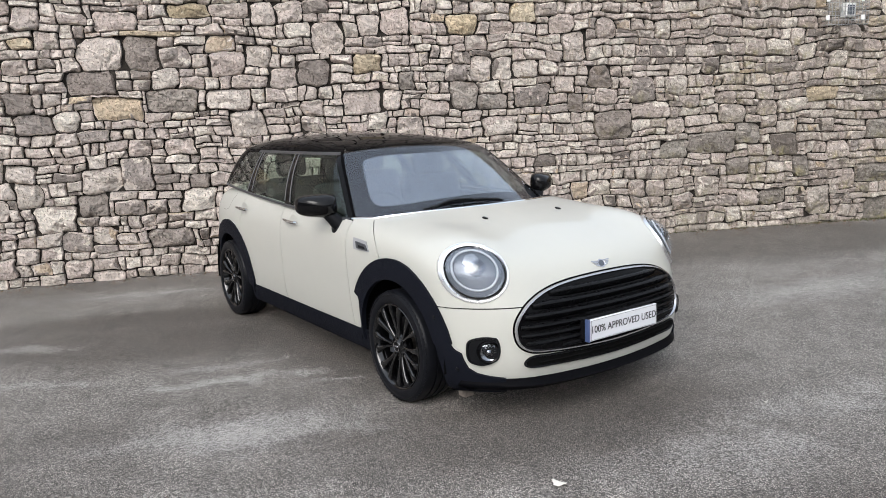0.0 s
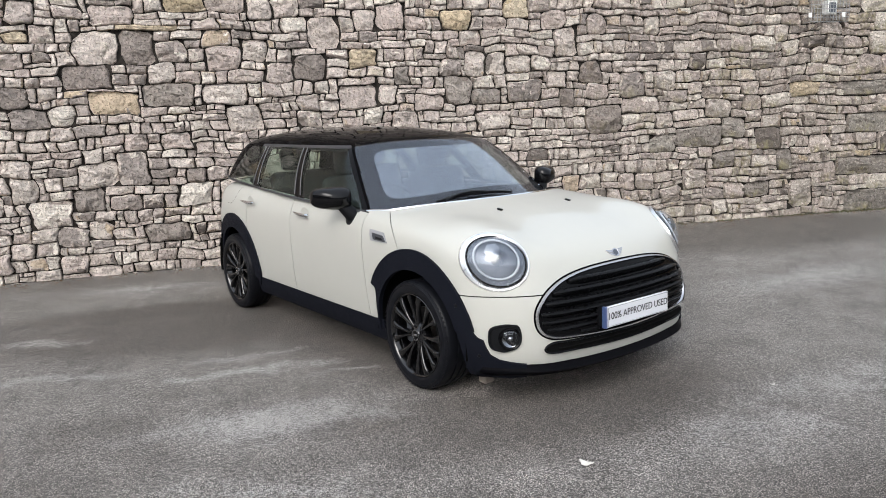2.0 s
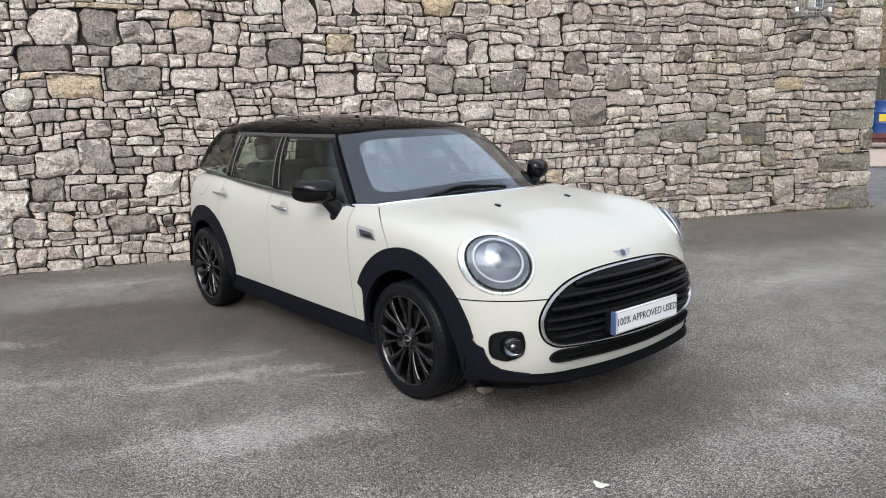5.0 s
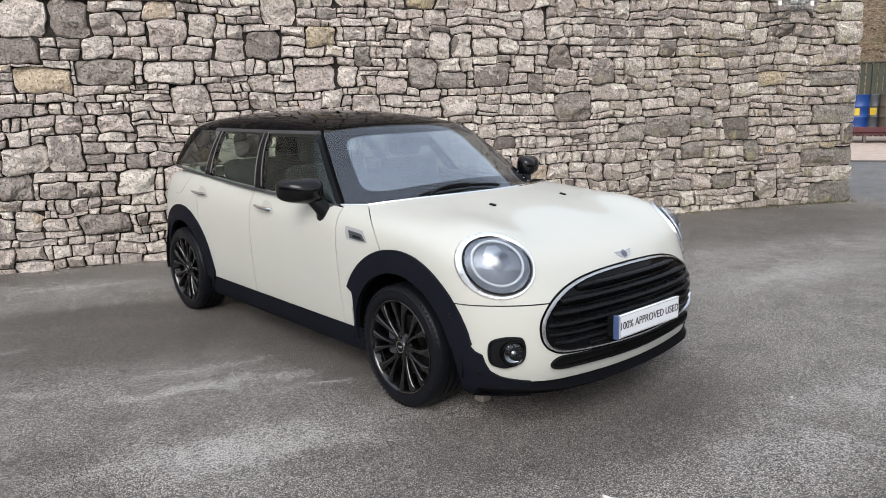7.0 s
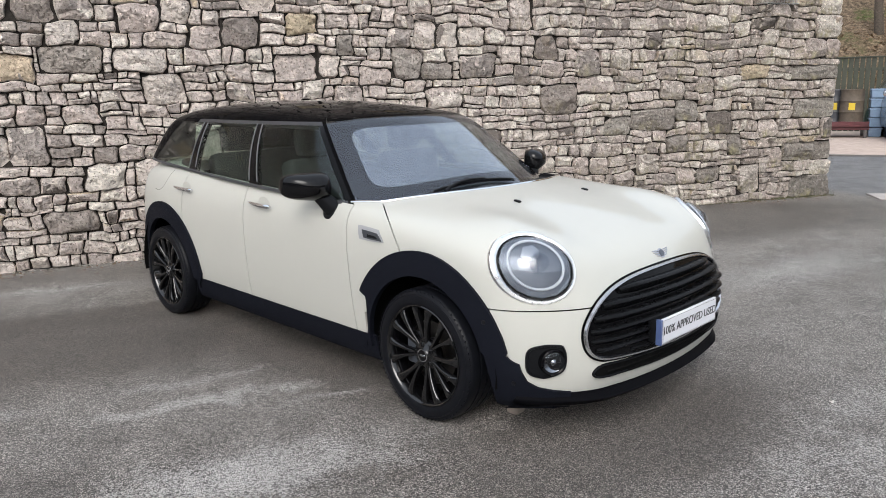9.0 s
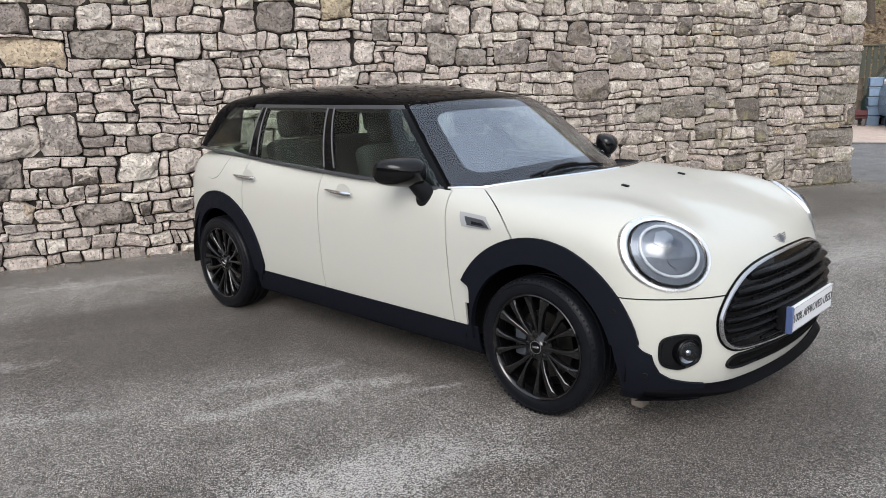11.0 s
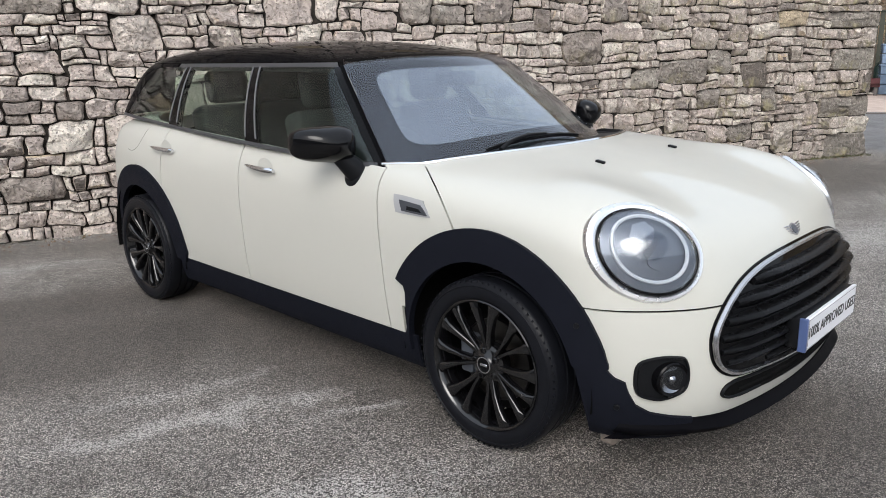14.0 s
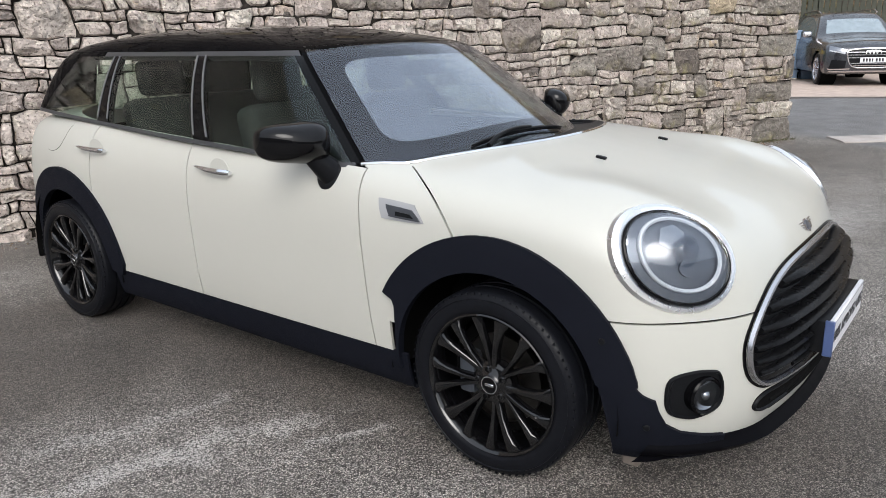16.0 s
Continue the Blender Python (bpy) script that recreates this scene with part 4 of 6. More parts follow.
# number plate with its words
plate = part("number_plate", rounded_box(0.868, 0.884, -0.262, 0.262, 0.409, 0.523, 0.003, 1), M["plate_white"], car, "white plate with a dealer's words in black")
part("plate_holder", rounded_box(0.815, 0.869, -0.262, 0.255, 0.414, 0.523, 0.006, 2), M["satin"], plate)
part("plate_edge", rounded_box(0.858, 0.8862, -0.2645, -0.252, 0.407, 0.525, 0.002, 1), M["plate_blue"], plate, "blue edge")
for z0, z1 in ((0.414, 0.4155), (0.5165, 0.518)):
    part("plate_line", rounded_box(0.884, 0.8848, -0.245, 0.256, z0, z1, 0.0003, 1), M["lettering"], plate)
for y0 in (-0.2445, 0.2545):
    part("plate_line", rounded_box(0.884, 0.8848, y0, y0 + 0.0015, 0.414, 0.518, 0.0003, 1), M["lettering"], plate)


def words(text, size, matrix, material, parent, squeeze=1.0, name="lettering"):
    cu = bpy.data.curves.new(name, "FONT")
    cu.offset = 0.0003
    cu.body, cu.size, cu.align_x, cu.align_y, cu.extrude = text, size, "CENTER", "CENTER", 0.0006
    tmp = bpy.data.objects.new("tmp", cu)
    me = bpy.data.meshes.new_from_object(tmp)
    bpy.data.objects.remove(tmp)
    me.transform(Matrix.Diagonal((squeeze, 1, 1, 1)))
    me.transform(matrix)
    me.materials.clear()
    me.materials.append(material)
    ob = new(name, me)
    ob.parent = parent
    return ob


FACE = Matrix(((0, 0, 1, 0.8848), (1, 0, 0, 0.004), (0, 1, 0, 0.467), (0, 0, 0, 1)))
words("100% APPROVED USED", 0.054, FACE, M["lettering"], plate, 0.92)

# bonnet badge: a disc between barred wings
bn = Frame(BODY_TREE, (0.745, 0, 0.78), (0.80, 0, 0.60), (0, 0, 1))
badge = part("badge", patch(bn, oval(0.026, 0.024, 24), 0.004, 0.006, 0.02), M["satin_chrome"], car, "silver winged badge")
part("badge_centre", patch(bn, oval(0.019, 0.017, 24), 0.006, 0.004, 0.02), M["lamp_dark"], badge)
for s in (-1, 1):
    for i, (v, w) in enumerate(((0.014, 0.066), (0.005, 0.060), (-0.004, 0.052), (-0.013, 0.042))):
        o = [(s * 0.022, v - 0.0028), (s * w, v - 0.0020 + 0.004), (s * w, v + 0.0022 + 0.004), (s * 0.022, v + 0.0028)]
        part("badge_bar", patch(bn, o if s > 0 else o[::-1], 0.005, 0.005, 0.02), M["satin_chrome"], badge)

# washer jets
for yy in (-0.288, 0.288):
    p = BODY_TREE.ray_cast(Vector((0.09, yy, 2)), Vector((0, 0, -1)))[0]
    part("washer_jet", rounded_box(-0.022, 0.016, -0.010, 0.010, -0.004, 0.009, 0.004, 2, Matrix.Translation(p) @ pose(0, 0, 0, 0, 10, 0)), M["satin"], car)

# side vents in the wings
VENT_O = spline([(-0.455, 0.880), (-0.440, 0.889), (-0.31, 0.880), (-0.296, 0.872), (-0.262, 0.832), (-0.272, 0.822), (-0.42, 0.822), (-0.440, 0.832)], 3, True)
VENT_I = spline([(-0.418, 0.868), (-0.405, 0.870), (-0.318, 0.863), (-0.300, 0.857), (-0.272, 0.832), (-0.280, 0.828), (-0.392, 0.832), (-0.402, 0.838)], 3, True)
for f in (lambda b: b, flip):
    v = part("side_vent", f(patch(SIDE_R, VENT_O, 0.004, 0.006, 0.03)), M["silver_plastic"], car, "silver framed side vent with dark insert")
    part("vent_insert", f(patch(SIDE_R, VENT_I, 0.0085, 0.006, 0.03)), M["vent_grey"], v)
    part("vent_bar", f(patch(SIDE_R, [(-0.372, 0.852), (-0.312, 0.848), (-0.294, 0.836), (-0.372, 0.838)], 0.0105, 0.003, 0.03)), M["satin"], v)
    # door handles with their dished recess
    for x0, x1, z0, z1 in ((-1.475, -1.245, 0.918, 0.907), (-2.455, -2.205, 0.938, 0.930)):
        n = 14
        bm, rows = bmesh.new(), []
        for i in range(n + 1):
            t = i / n
            x, z = x0 + (x1 - x0) * t, z0 + (z1 - z0) * t
            w = 0.0125 * (1 - 0.55 * (1 - t) ** 2.2) * (1 if i not in (0, n) else 0.6)
            k = 0.038 * math.sin(math.pi * min(1, max(0.0, 0.08 + 0.84 * t))) ** 0.5
            c = SIDE_R.at(x, z)
            rows.append([bm.verts.new(c + Vector((0, -k + 0.010 * math.cos(a), w * math.sin(a)))) for a in (2 * math.pi * j / 10 for j in range(10))])
        for a, b in zip(rows, rows[1:]):
            for j in range(10):
                bm.faces.new((a[j], a[(j + 1) % 10], b[(j + 1) % 10], b[j]))
        bm.faces.new(rows[0])
        bm.faces.new(rows[-1])
        bmesh.ops.recalc_face_normals(bm, faces=bm.faces[:])
        handle = part("door_handle", f(bm), M["chrome"], car, "chrome door handle")
        dish = Matrix.Translation(SIDE_R.at((x0 + x1) / 2 + 0.02, (z0 + z1) / 2 + 0.002)) @ pose(0, 0, 0, 0, 0, 0)
        part("finger_dish", f(lathe([(0.062, 0.0005), (0.060, -0.0012), (0.045, -0.0006), (0.0005, -0.0002)], 32, "y", dish @ Matrix.Diagonal((1.0, 1.0, 0.72, 1)), False)), M["paint"], handle)
    # fuel flap seam or its like on the rear quarter
    FLAP = spline([(-2.62, 1.03), (-2.635, 0.97), (-2.68, 0.915), (-2.75, 0.892), (-2.82, 0.895)], 6)
    bm = bmesh.new()
    rows = [[bm.verts.new(SIDE_R.at(u + du, v + dv, 0.0013)) for du, dv in ((-0.0014, 0.001), (0.0014, -0.001))] for u, v in FLAP]
    for a, b in zip(rows, rows[1:]):
        bm.faces.new((a[0], b[0], b[1], a[1]))
    part("flap_seam", f(bm), M["dark"], car)

# door mirrors
def mirror_housing(sgn):
    f = (lambda b: b) if sgn < 0 else flip
    bm = bmesh.new()
    bmesh.ops.create_uvsphere(bm, u_segments=36, v_segments=20, radius=1)
    for v in bm.verts:
        x, y, z = v.co
        k = (abs(y) ** 3.6 + abs(z) ** 3.6) ** (1 / 3.6)
        r = math.hypot(y, z)
        if k > 1e-6:
            y, z = y * r / k, z * r / k
        x = x * 0.105 if x > 0 else max(-0.35, x) * 0.10
        out = -y
        y *= 0.116
        z = z * ((0.070 if z > 0 else 0.076) - 0.010 * out) + 0.006 * out
        x -= 0.045 * out
        v.co = Vector((-0.795 + x, -0.942 + y, 1.066 + z))
    h = part("door_mirror", f(bm), M["mirror_black"], car, "gloss black door mirror", sharp=60)
    g = bmesh.new()
    vs = [g.verts.new((-0.8325 - 0.045 * (-u / 0.118) * 0.95, -0.942 + u, 1.066 + w)) for u, w in oval(0.100, 0.058, 28)]
    g.faces.new(vs)
    bmesh.ops.solidify(g, geom=g.faces[:], thickness=0.004)
    part("mirror_glass", f(g), M["chrome"], h)
    neck = [(-0.722, -0.825, 0.945), (-0.732, -0.850, 0.972), (-0.746, -0.880, 1.004), (-0.760, -0.905, 1.030)]
    st = tube(spline(neck, 4), 0.042, 14, taper=[1.25 - 0.5 * i / 12 for i in range(13)])
    part("mirror_stalk", f(st), M["satin"], h)
    part("mirror_foot", f(lathe([(0.058, -0.004), (0.058, 0.008), (0.050, 0.013), (0.001, 0.014)], 24, "z", Matrix.Translation((-0.722, -0.835, 0.938)) @ pose(0, 0, 0, 62, 0, 0))), M["satin"], h)
mirror_housing(-1)
mirror_housing(1)

# windscreen foot: chrome strip, black cowl, wipers
def on_body(x, y):
    hit = BODY_TREE.ray_cast(Vector((x, y, 2)), Vector((0, 0, -1)))[0]
    return hit if hit else Vector((x, y, 0.99))


NC = 60
foot_y = [-0.798 + 1.596 * i / NC for i in range(NC + 1)]
line = [on_body(screen_foot(y) - 0.004, y) for y in foot_y]
part("chrome_strip", tube([p + Vector((0, 0, 0.001)) for p in line], 0.0065, 8), M["chrome"], car, "bright strip at the foot of the windscreen")
bm = bmesh.new()
rows = [[bm.verts.new(p + Vector(d)) for d in ((-0.002, 0, 0.002), (-0.016, 0, 0.004), (-0.04, 0, -0.010), (-0.15, 0, -0.022), (-0.30, 0, -0.10))] for p in line]
for a, b in zip(rows, rows[1:]):
    for i in range(4):
        bm.faces.new((a[i], b[i], b[i + 1], a[i + 1]))
part("cowl", bm, M["satin"], car)
SCR = Frame(CABIN_TREE, (-0.7, 0, 1.2), (0.547, 0, 0.837), (0, 0, 1))
def on_screen(x, y, lift):
    o = Vector((x, y, 2.0))
    h, n, _, _ = CABIN_TREE.ray_cast(o, Vector((0, 0, -1)))
    return h + n * lift
W0, W1 = (-0.398, -0.40), (-0.345, 0.19)
blade = [on_screen(W0[0] + (W1[0] - W0[0]) * i / 10 + 0.012 * math.sin(math.pi * i / 10), W0[1] + (W1[1] - W0[1]) * i / 10, 0.016) for i in range(11)]
wiper = part("wiper", tube(blade, 0.0065, 8, taper=[0.6] + [1] * 9 + [0.6]), M["satin"], car, "black windscreen wiper")
part("wiper_rubber", tube([p - Vector((0.003, 0, 0.009)) for p in blade], 0.004, 6), M["rubber"], wiper)
arm = [blade[0] + Vector((0.055, 0.03, 0.0)), blade[2] + Vector((0.030, 0, 0.012)), blade[4] + Vector((0.010, 0, 0.014)), blade[6] + Vector((0.0, 0, 0.008))]
part("wiper_arm", tube(spline(arm, 4), 0.008, 8, taper=[1.3 - 0.6 * i / 12 for i in range(13)]), M["satin"], wiper)

# dark printed border inside the windscreen, with round inner corners
def screen_loop(top, foot, inset, power, n=120):
    """An outline (u, v) on the screen between its foot, its top and its pillars; power: how square its corners are."""
    out = []
    for i in range(n):
        a = 2 * math.pi * i / n
        c, d = math.cos(a), math.sin(a)
        k = (abs(c) ** power + abs(d) ** power) ** (-1 / power)
        c, d, u, v = c * k, d * k, 0.0, 0.0
        for _ in range(12):
            lo, hi = foot + 0.236 * u * u, top + 0.43 * u * u
            v = lo + (hi - lo) * (d + 1) / 2
            u = c * (min(0.765, 0.765 - 0.287 * (v + 0.205)) - inset)
        out.append((u, v))
    return out


S_OUT, S_IN = screen_loop(0.292, -0.37, 0.004, 30), screen_loop(0.205, -0.298, 0.108, 7)
bm, rows = bmesh.new(), []
for k in range(5):
    rows.append([bm.verts.new(SCR.at(a[0] + (b[0] - a[0]) * k / 4, a[1] + (b[1] - a[1]) * k / 4, -0.008)) for a, b in zip(S_OUT, S_IN)])
for a, b in zip(rows, rows[1:]):
    for i in range(len(a)):
        j = (i + 1) % len(a)
        bm.faces.new((a[i], a[j], b[j], b[i]))
bmesh.ops.recalc_face_normals(bm, faces=bm.faces[:])
part("screen_border", bm, M["frit"], car)
part("windscreen_inner", patch(SCR, S_IN, -0.008, 0.0, 0.05), M["coated"], car)
# fin and interior
part("roof_fin", tube([(-2.95, 0, 1.385), (-2.99, 0, 1.425), (-3.05, 0, 1.438), (-3.08, 0, 1.38)], 0.018, 8, taper=[1.4, 0.7, 0.5, 1.0]), M["black_paint"], car)


def seat(y, x, w=0.50, single=True):
    s = part("seat", rounded_box(x - 0.02, x + 0.50, y - w / 2, y + w / 2, 0.42, 0.58, 0.05, 3), M["seat"], car)
    part("seat_back", rounded_box(-0.07, 0.07, -w / 2, w / 2, 0.0, 0.64, 0.05, 3, Matrix.Translation((x, y, 0.52)) @ pose(0, 0, 0, 0, -14, 0)), M["seat"], s)
    for k in ((0,) if single else (-0.38, 0.38)):
        part("headrest", rounded_box(-0.05, 0.05, -0.13, 0.13, 0.0, 0.19, 0.045, 3, Matrix.Translation((x - 0.17, y + k, 1.15)) @ pose(0, 0, 0, 0, -8, 0)), M["seat"], s)


seat(-0.38, -1.32)
seat(0.38, -1.32)
seat(0.0, -2.25, 1.25, False)
part("dashboard", rounded_box(-0.80, -0.42, -0.72, 0.72, 0.72, 0.965, 0.06, 3), M["dash"], car)
part("steering_wheel", join(tube([(-0.90 - 0.07 * math.sin(a), -0.37 + 0.18 * math.cos(a), 0.93 + 0.165 * math.sin(a)) for a in (2 * math.pi * i / 32 for i in range(32))], 0.015, 8, True),
     rounded_box(-0.93, -0.85, -0.44, -0.30, 0.89, 0.97, 0.02, 2)), M["dash"], car)
part("cabin_floor", rounded_box(-3.2, -0.45, -0.72, 0.72, 0.30, 0.36, 0.01, 1), M["dark"], car)
part("rear_shelf", rounded_box(-3.2, -2.5, -0.66, 0.66, 0.85, 0.90, 0.02, 1), M["dash"], car)
for sgn in (-1, 1):
    part("door_card", rounded_box(-2.5, -0.6, sgn * 0.76 - 0.03, sgn * 0.76 + 0.03, 0.40, 0.985, 0.02, 2), M["dash"], car)
part("rear_view_mirror", rounded_box(-0.06, 0.0, -0.12, 0.12, -0.035, 0.035, 0.015, 2, Matrix.Translation((-0.90, 0, 1.285))), M["satin"], car)

# wheels
def wheel_parts(sgn):
    """A wheel about the origin, its face towards -y for sgn < 0."""
    w = thing("wheel", "", "")
    def add(name, bm, mat, parent, sharp=38):
        if sgn > 0:
            b2 = flip(bm)
            bm.free()
            bm = b2
        return part(name, bm, mat, parent, sharp=sharp)
    R = TYRE_R
    prof = [(0.222, 0.195), (0.240, 0.215), (0.275, 0.222), (0.306, 0.210), (0.317, 0.195)]
    groove = [0.19, 0.157, 0.155, 0.147, 0.145, 0.117, 0.115, 0.105, 0.103, 0.073, 0.071, 0.063, 0.061, 0.03]
    for i, g in enumerate(groove[1:-1]):
        prof.append((R - (0.007 if i % 4 in (1, 2) else 0.0), g))
    prof += [(0.3185, 0.022), (0.314, 0.011), (0.306, 0.003), (0.297, -0.0015), (0.2955, -0.004), (0.293, -0.004), (0.2915, -0.002), (0.284, -0.004), (0.262, -0.006), (0.252, -0.002), (0.246, 0.002), (0.240, 0.010), (0.232, 0.016)]
    tyre = add("tyre", lathe(prof, 96, "y", None, False), M["rubber"], w, 30)
    for i in range(72):
        a = 2 * math.pi * i / 72
        bm = bmesh.new()
        box(bm, -0.0035, 0.0035, 0.001, 0.034, -0.004, 0.0012, pose(0, 0, 0, 0, math.degrees(a), 0) @ Matrix.Translation((0, 0, 0.3135)) @ pose(0, 0, 0, -20, 0, 14))
        if i == 0:
            lugs = bm
        else:
            lugs = join(lugs, bm)
    tagged(add("tread", lugs, M["rubber"], tyre, 30), kind="stuff")
    rim = add("rim", lathe([(0.245, 0.004), (0.2455, -0.001), (0.241, -0.004), (0.235, 0.0), (0.231, 0.010), (0.222, 0.03), (0.214, 0.08), (0.205, 0.15), (0.215, 0.19), (0.225, 0.195)], 72, "y", None, False), M["rim"], w)
    for i in range(15):
        a = 2 * math.pi * i / 15 + 0.1
        bm, rows = bmesh.new(), []
        wide = 1.0 if i % 3 else 1.25
        for k, (r, y, hw, dep) in enumerate(((0.040, 0.022, 0.0085, 0.03), (0.075, 0.020, 0.0075, 0.028), (0.12, 0.012, 0.0075, 0.026), (0.17, 0.004, 0.0095, 0.024), (0.205, 0.000, 0.0125, 0.024), (0.228, 0.002, 0.018, 0.026), (0.238, 0.006, 0.023, 0.028))):
            hw *= wide * 1.2
            sw = 0.010 * math.sin(math.pi * min(1, r / 0.235)) * (1 if i % 2 else -1)
            ring = []
            for du, dy in ((-1.0, dep), (-1.0, 0.006), (-0.55, 0.0), (0.55, 0.0), (1.0, 0.006), (1.0, dep)):
                u = du * hw + sw
                ring.append(bm.verts.new((r * math.cos(a) - u * math.sin(a), y + dy, r * math.sin(a) + u * math.cos(a))))
            rows.append(ring)
        for p, q in zip(rows, rows[1:]):
            for j in range(6):
                bm.faces.new((p[j], p[(j + 1) % 6], q[(j + 1) % 6], q[j]))
        bm.faces.new(rows[0])
        bm.faces.new(rows[-1])
        bmesh.ops.recalc_face_normals(bm, faces=bm.faces[:])
        add("spoke", bm, M["rim"], rim, 50)
    add("hub", lathe([(0.078, 0.06), (0.074, 0.030), (0.060, 0.022), (0.040, 0.018), (0.034, 0.012), (0.0005, 0.012)], 40, "y", None, False), M["rim"], rim)
    cap = add("centre_cap", lathe([(0.0305, 0.016), (0.030, 0.008), (0.0005, 0.0065)], 32, "y", None, False), M["gloss_plastic"], rim)
    add("cap_ring", lathe([(0.031, 0.012), (0.031, 0.006), (0.0275, 0.0055), (0.0275, 0.010)], 32, "y", None, False), M["satin_chrome"], cap)
    add("cap_mark", rounded_box(-0.017, 0.017, 0.0048, 0.007, -0.005, 0.005, 0.001, 1), M["satin_chrome"], cap)
    for i in range(5):
        a = 2 * math.pi * i / 5 + 0.52
        add("wheel_bolt", lathe([(0.013, 0.030), (0.012, 0.016), (0.008, 0.014), (0.0065, 0.022), (0.0005, 0.022)], 12, "y", Matrix.Translation((0.052 * math.cos(a), 0, 0.052 * math.sin(a)))), M["rim"], rim)
    add("valve", tube([(0.19, 0.02, -0.06), (0.182, -0.004, -0.057)], 0.004, 8), M["satin_chrome"], rim)
    add("brake_disc", lathe([(0.155, 0.075), (0.155, 0.092), (0.07, 0.092), (0.07, 0.075)], 48, "y", None, False), M["brake"], w)
    add("brake_caliper", rounded_box(-0.15, -0.085, 0.045, 0.11, -0.075, 0.075, 0.015, 2), M["lamp_dark"], w)
    add("wheel_back", lathe([(0.205, 0.12), (0.0005, 0.12)], 32, "y", None, False), M["dark"], w)
    return w


wr = wheel_parts(-1)
wr.parent = car
wr.location = (0, -0.888, TYRE_R - 0.004)
copy_thing(wr, pose(-WHEELBASE, -0.888, TYRE_R - 0.004, 0, 23, 0))
wl_ = wheel_parts(1)
wl_.parent = car
wl_.location = (0, 0.888, TYRE_R - 0.004)
copy_thing(wl_, pose(-WHEELBASE, 0.888, TYRE_R - 0.004, 0, 40, 0))
# a loose end of undertray behind the front wheel's arch
part("undertray", rounded_box(0.35, 0.56, -0.64, 0.64, 0.145, 0.20, 0.025, 2), M["dark"], car)
part("tow_flap", rounded_box(0.41, 0.47, -0.76, -0.69, 0.112, 0.19, 0.010, 1), M["leather_brown"], car)
# bright seals down the upright edges of the side windows
SIDE_C = Frame(BVHTree.FromBMesh(CABIN), (0, -1, 0), (0, -1, 0), (0, 0, 1))
for lo, hi, off in ((-1.412, -1.675, -0.006), (-1.517, -1.744, 0.006), (-2.249, -2.42, -0.006), (-2.37, -2.48, 0.006)):
    za = 1.002 - 0.042 * (lo + 0.6)
    a, b = (lo + (hi - lo) * (z - 1.0) / 0.4 + off for z in (za, 1.36))
    seal = patch(SIDE_C, [(a - 0.005, za), (a + 0.005, za), (b + 0.005, 1.36), (b - 0.005, 1.36)], 0.004, 0.004, 0.05)
    part("window_seal", flip(seal), M["seal"], car)
    part("window_seal", seal, M["seal"], car)
BODY.free()
CABIN.free()

# ---- beyond the wall's end ----
M["fence"] = simple("weathered_green_boards", (0.032, 0.035, 0.023), 0.7, vary=0.35, scale=6.0, bump=0.4, bscale=80.0)
M["drum_blue"] = simple("blue_plastic", (0.008, 0.04, 0.17), 0.4, vary=0.15)
M["drum_green"] = simple("green_plastic", (0.01, 0.16, 0.06), 0.4, vary=0.15)
M["drum_grey"] = simple("grey_metal_drum", (0.06, 0.064, 0.072), 0.45, vary=0.25)
M["drum_brown"] = simple("rusty_drum", (0.085, 0.066, 0.048), 0.7, vary=0.35)
M["yellow"] = simple("yellow_label", (0.50, 0.36, 0.02), 0.5, vary=0.1)
M["red_steel"] = simple("red_painted_steel", (0.07, 0.012, 0.015), 0.5, vary=0.3)
M["crate"] = simple("blue_grey_plastic", (0.16, 0.23, 0.33), 0.5, vary=0.2)
M["paving"] = simple("red_paving", (0.40, 0.315, 0.265), 0.85, vary=0.25, scale=5.0, bump=0.3, bscale=60.0)
M["kerb"] = simple("dark_drain_stone", (0.10, 0.09, 0.085), 0.8, vary=0.3)
M["bark"] = simple("bark", (0.07, 0.055, 0.042), 0.9, vary=0.4, scale=20.0, bump=0.6, bscale=60.0)
M["suv_paint"] = simple("dark_grey_metallic", (0.04, 0.043, 0.05), 0.28, metal=0.6, coat=1.0, vary=0.05)
M["leaf_white"] = simple("pale_dead_leaf", (0.62, 0.60, 0.55), 0.8, vary=0.1)
M["leaf_brown"] = simple("brown_dead_leaf", (0.16, 0.10, 0.055), 0.9, vary=0.5)
M["moss"] = simple("moss_and_grass", (0.075, 0.075, 0.035), 0.95, vary=0.5, scale=30.0)
M["cage"] = simple("galvanised_wire", (0.40, 0.40, 0.39), 0.45, metal=0.7, vary=0.2)
M["white_box"] = simple("white_enamel", (0.72, 0.72, 0.70), 0.4, vary=0.05)


def bank_material():
    k = Mat("leaf_litter_bank", 0.95, spec=0.1)
    c = k.ramp(k.noise(9.0, 8.0, 0.75), (0.35, (0.045, 0.035, 0.025)), (0.5, (0.15, 0.11, 0.075)), (0.62, (0.28, 0.21, 0.14)), (0.72, (0.40, 0.33, 0.25)))
    g = k.math("MULTIPLY", k.ramp(k.noise(0.6, 4.0), (0.54, 0.0), (0.66, 1.0)), k.ramp(k.noise(7.0, 5.0), (0.4, 0.2), (0.6, 1.0)))
    k.set("Base Color", k.mix(g, c, (0.075, 0.095, 0.03)))
    k.bump(k.noise(14.0, 8.0, 0.7), 1.0, 0.08)
    return k.m


M["bank"] = bank_material()
# a frame along the fence: s to the right as seen, d away
F_O, F_U = Vector((-4.75, 21.4, 0)), Vector((0.93, 0.36, 0)).normalized()
F_N = Vector((-F_U.y, F_U.x, 0))
GZ = 0.15


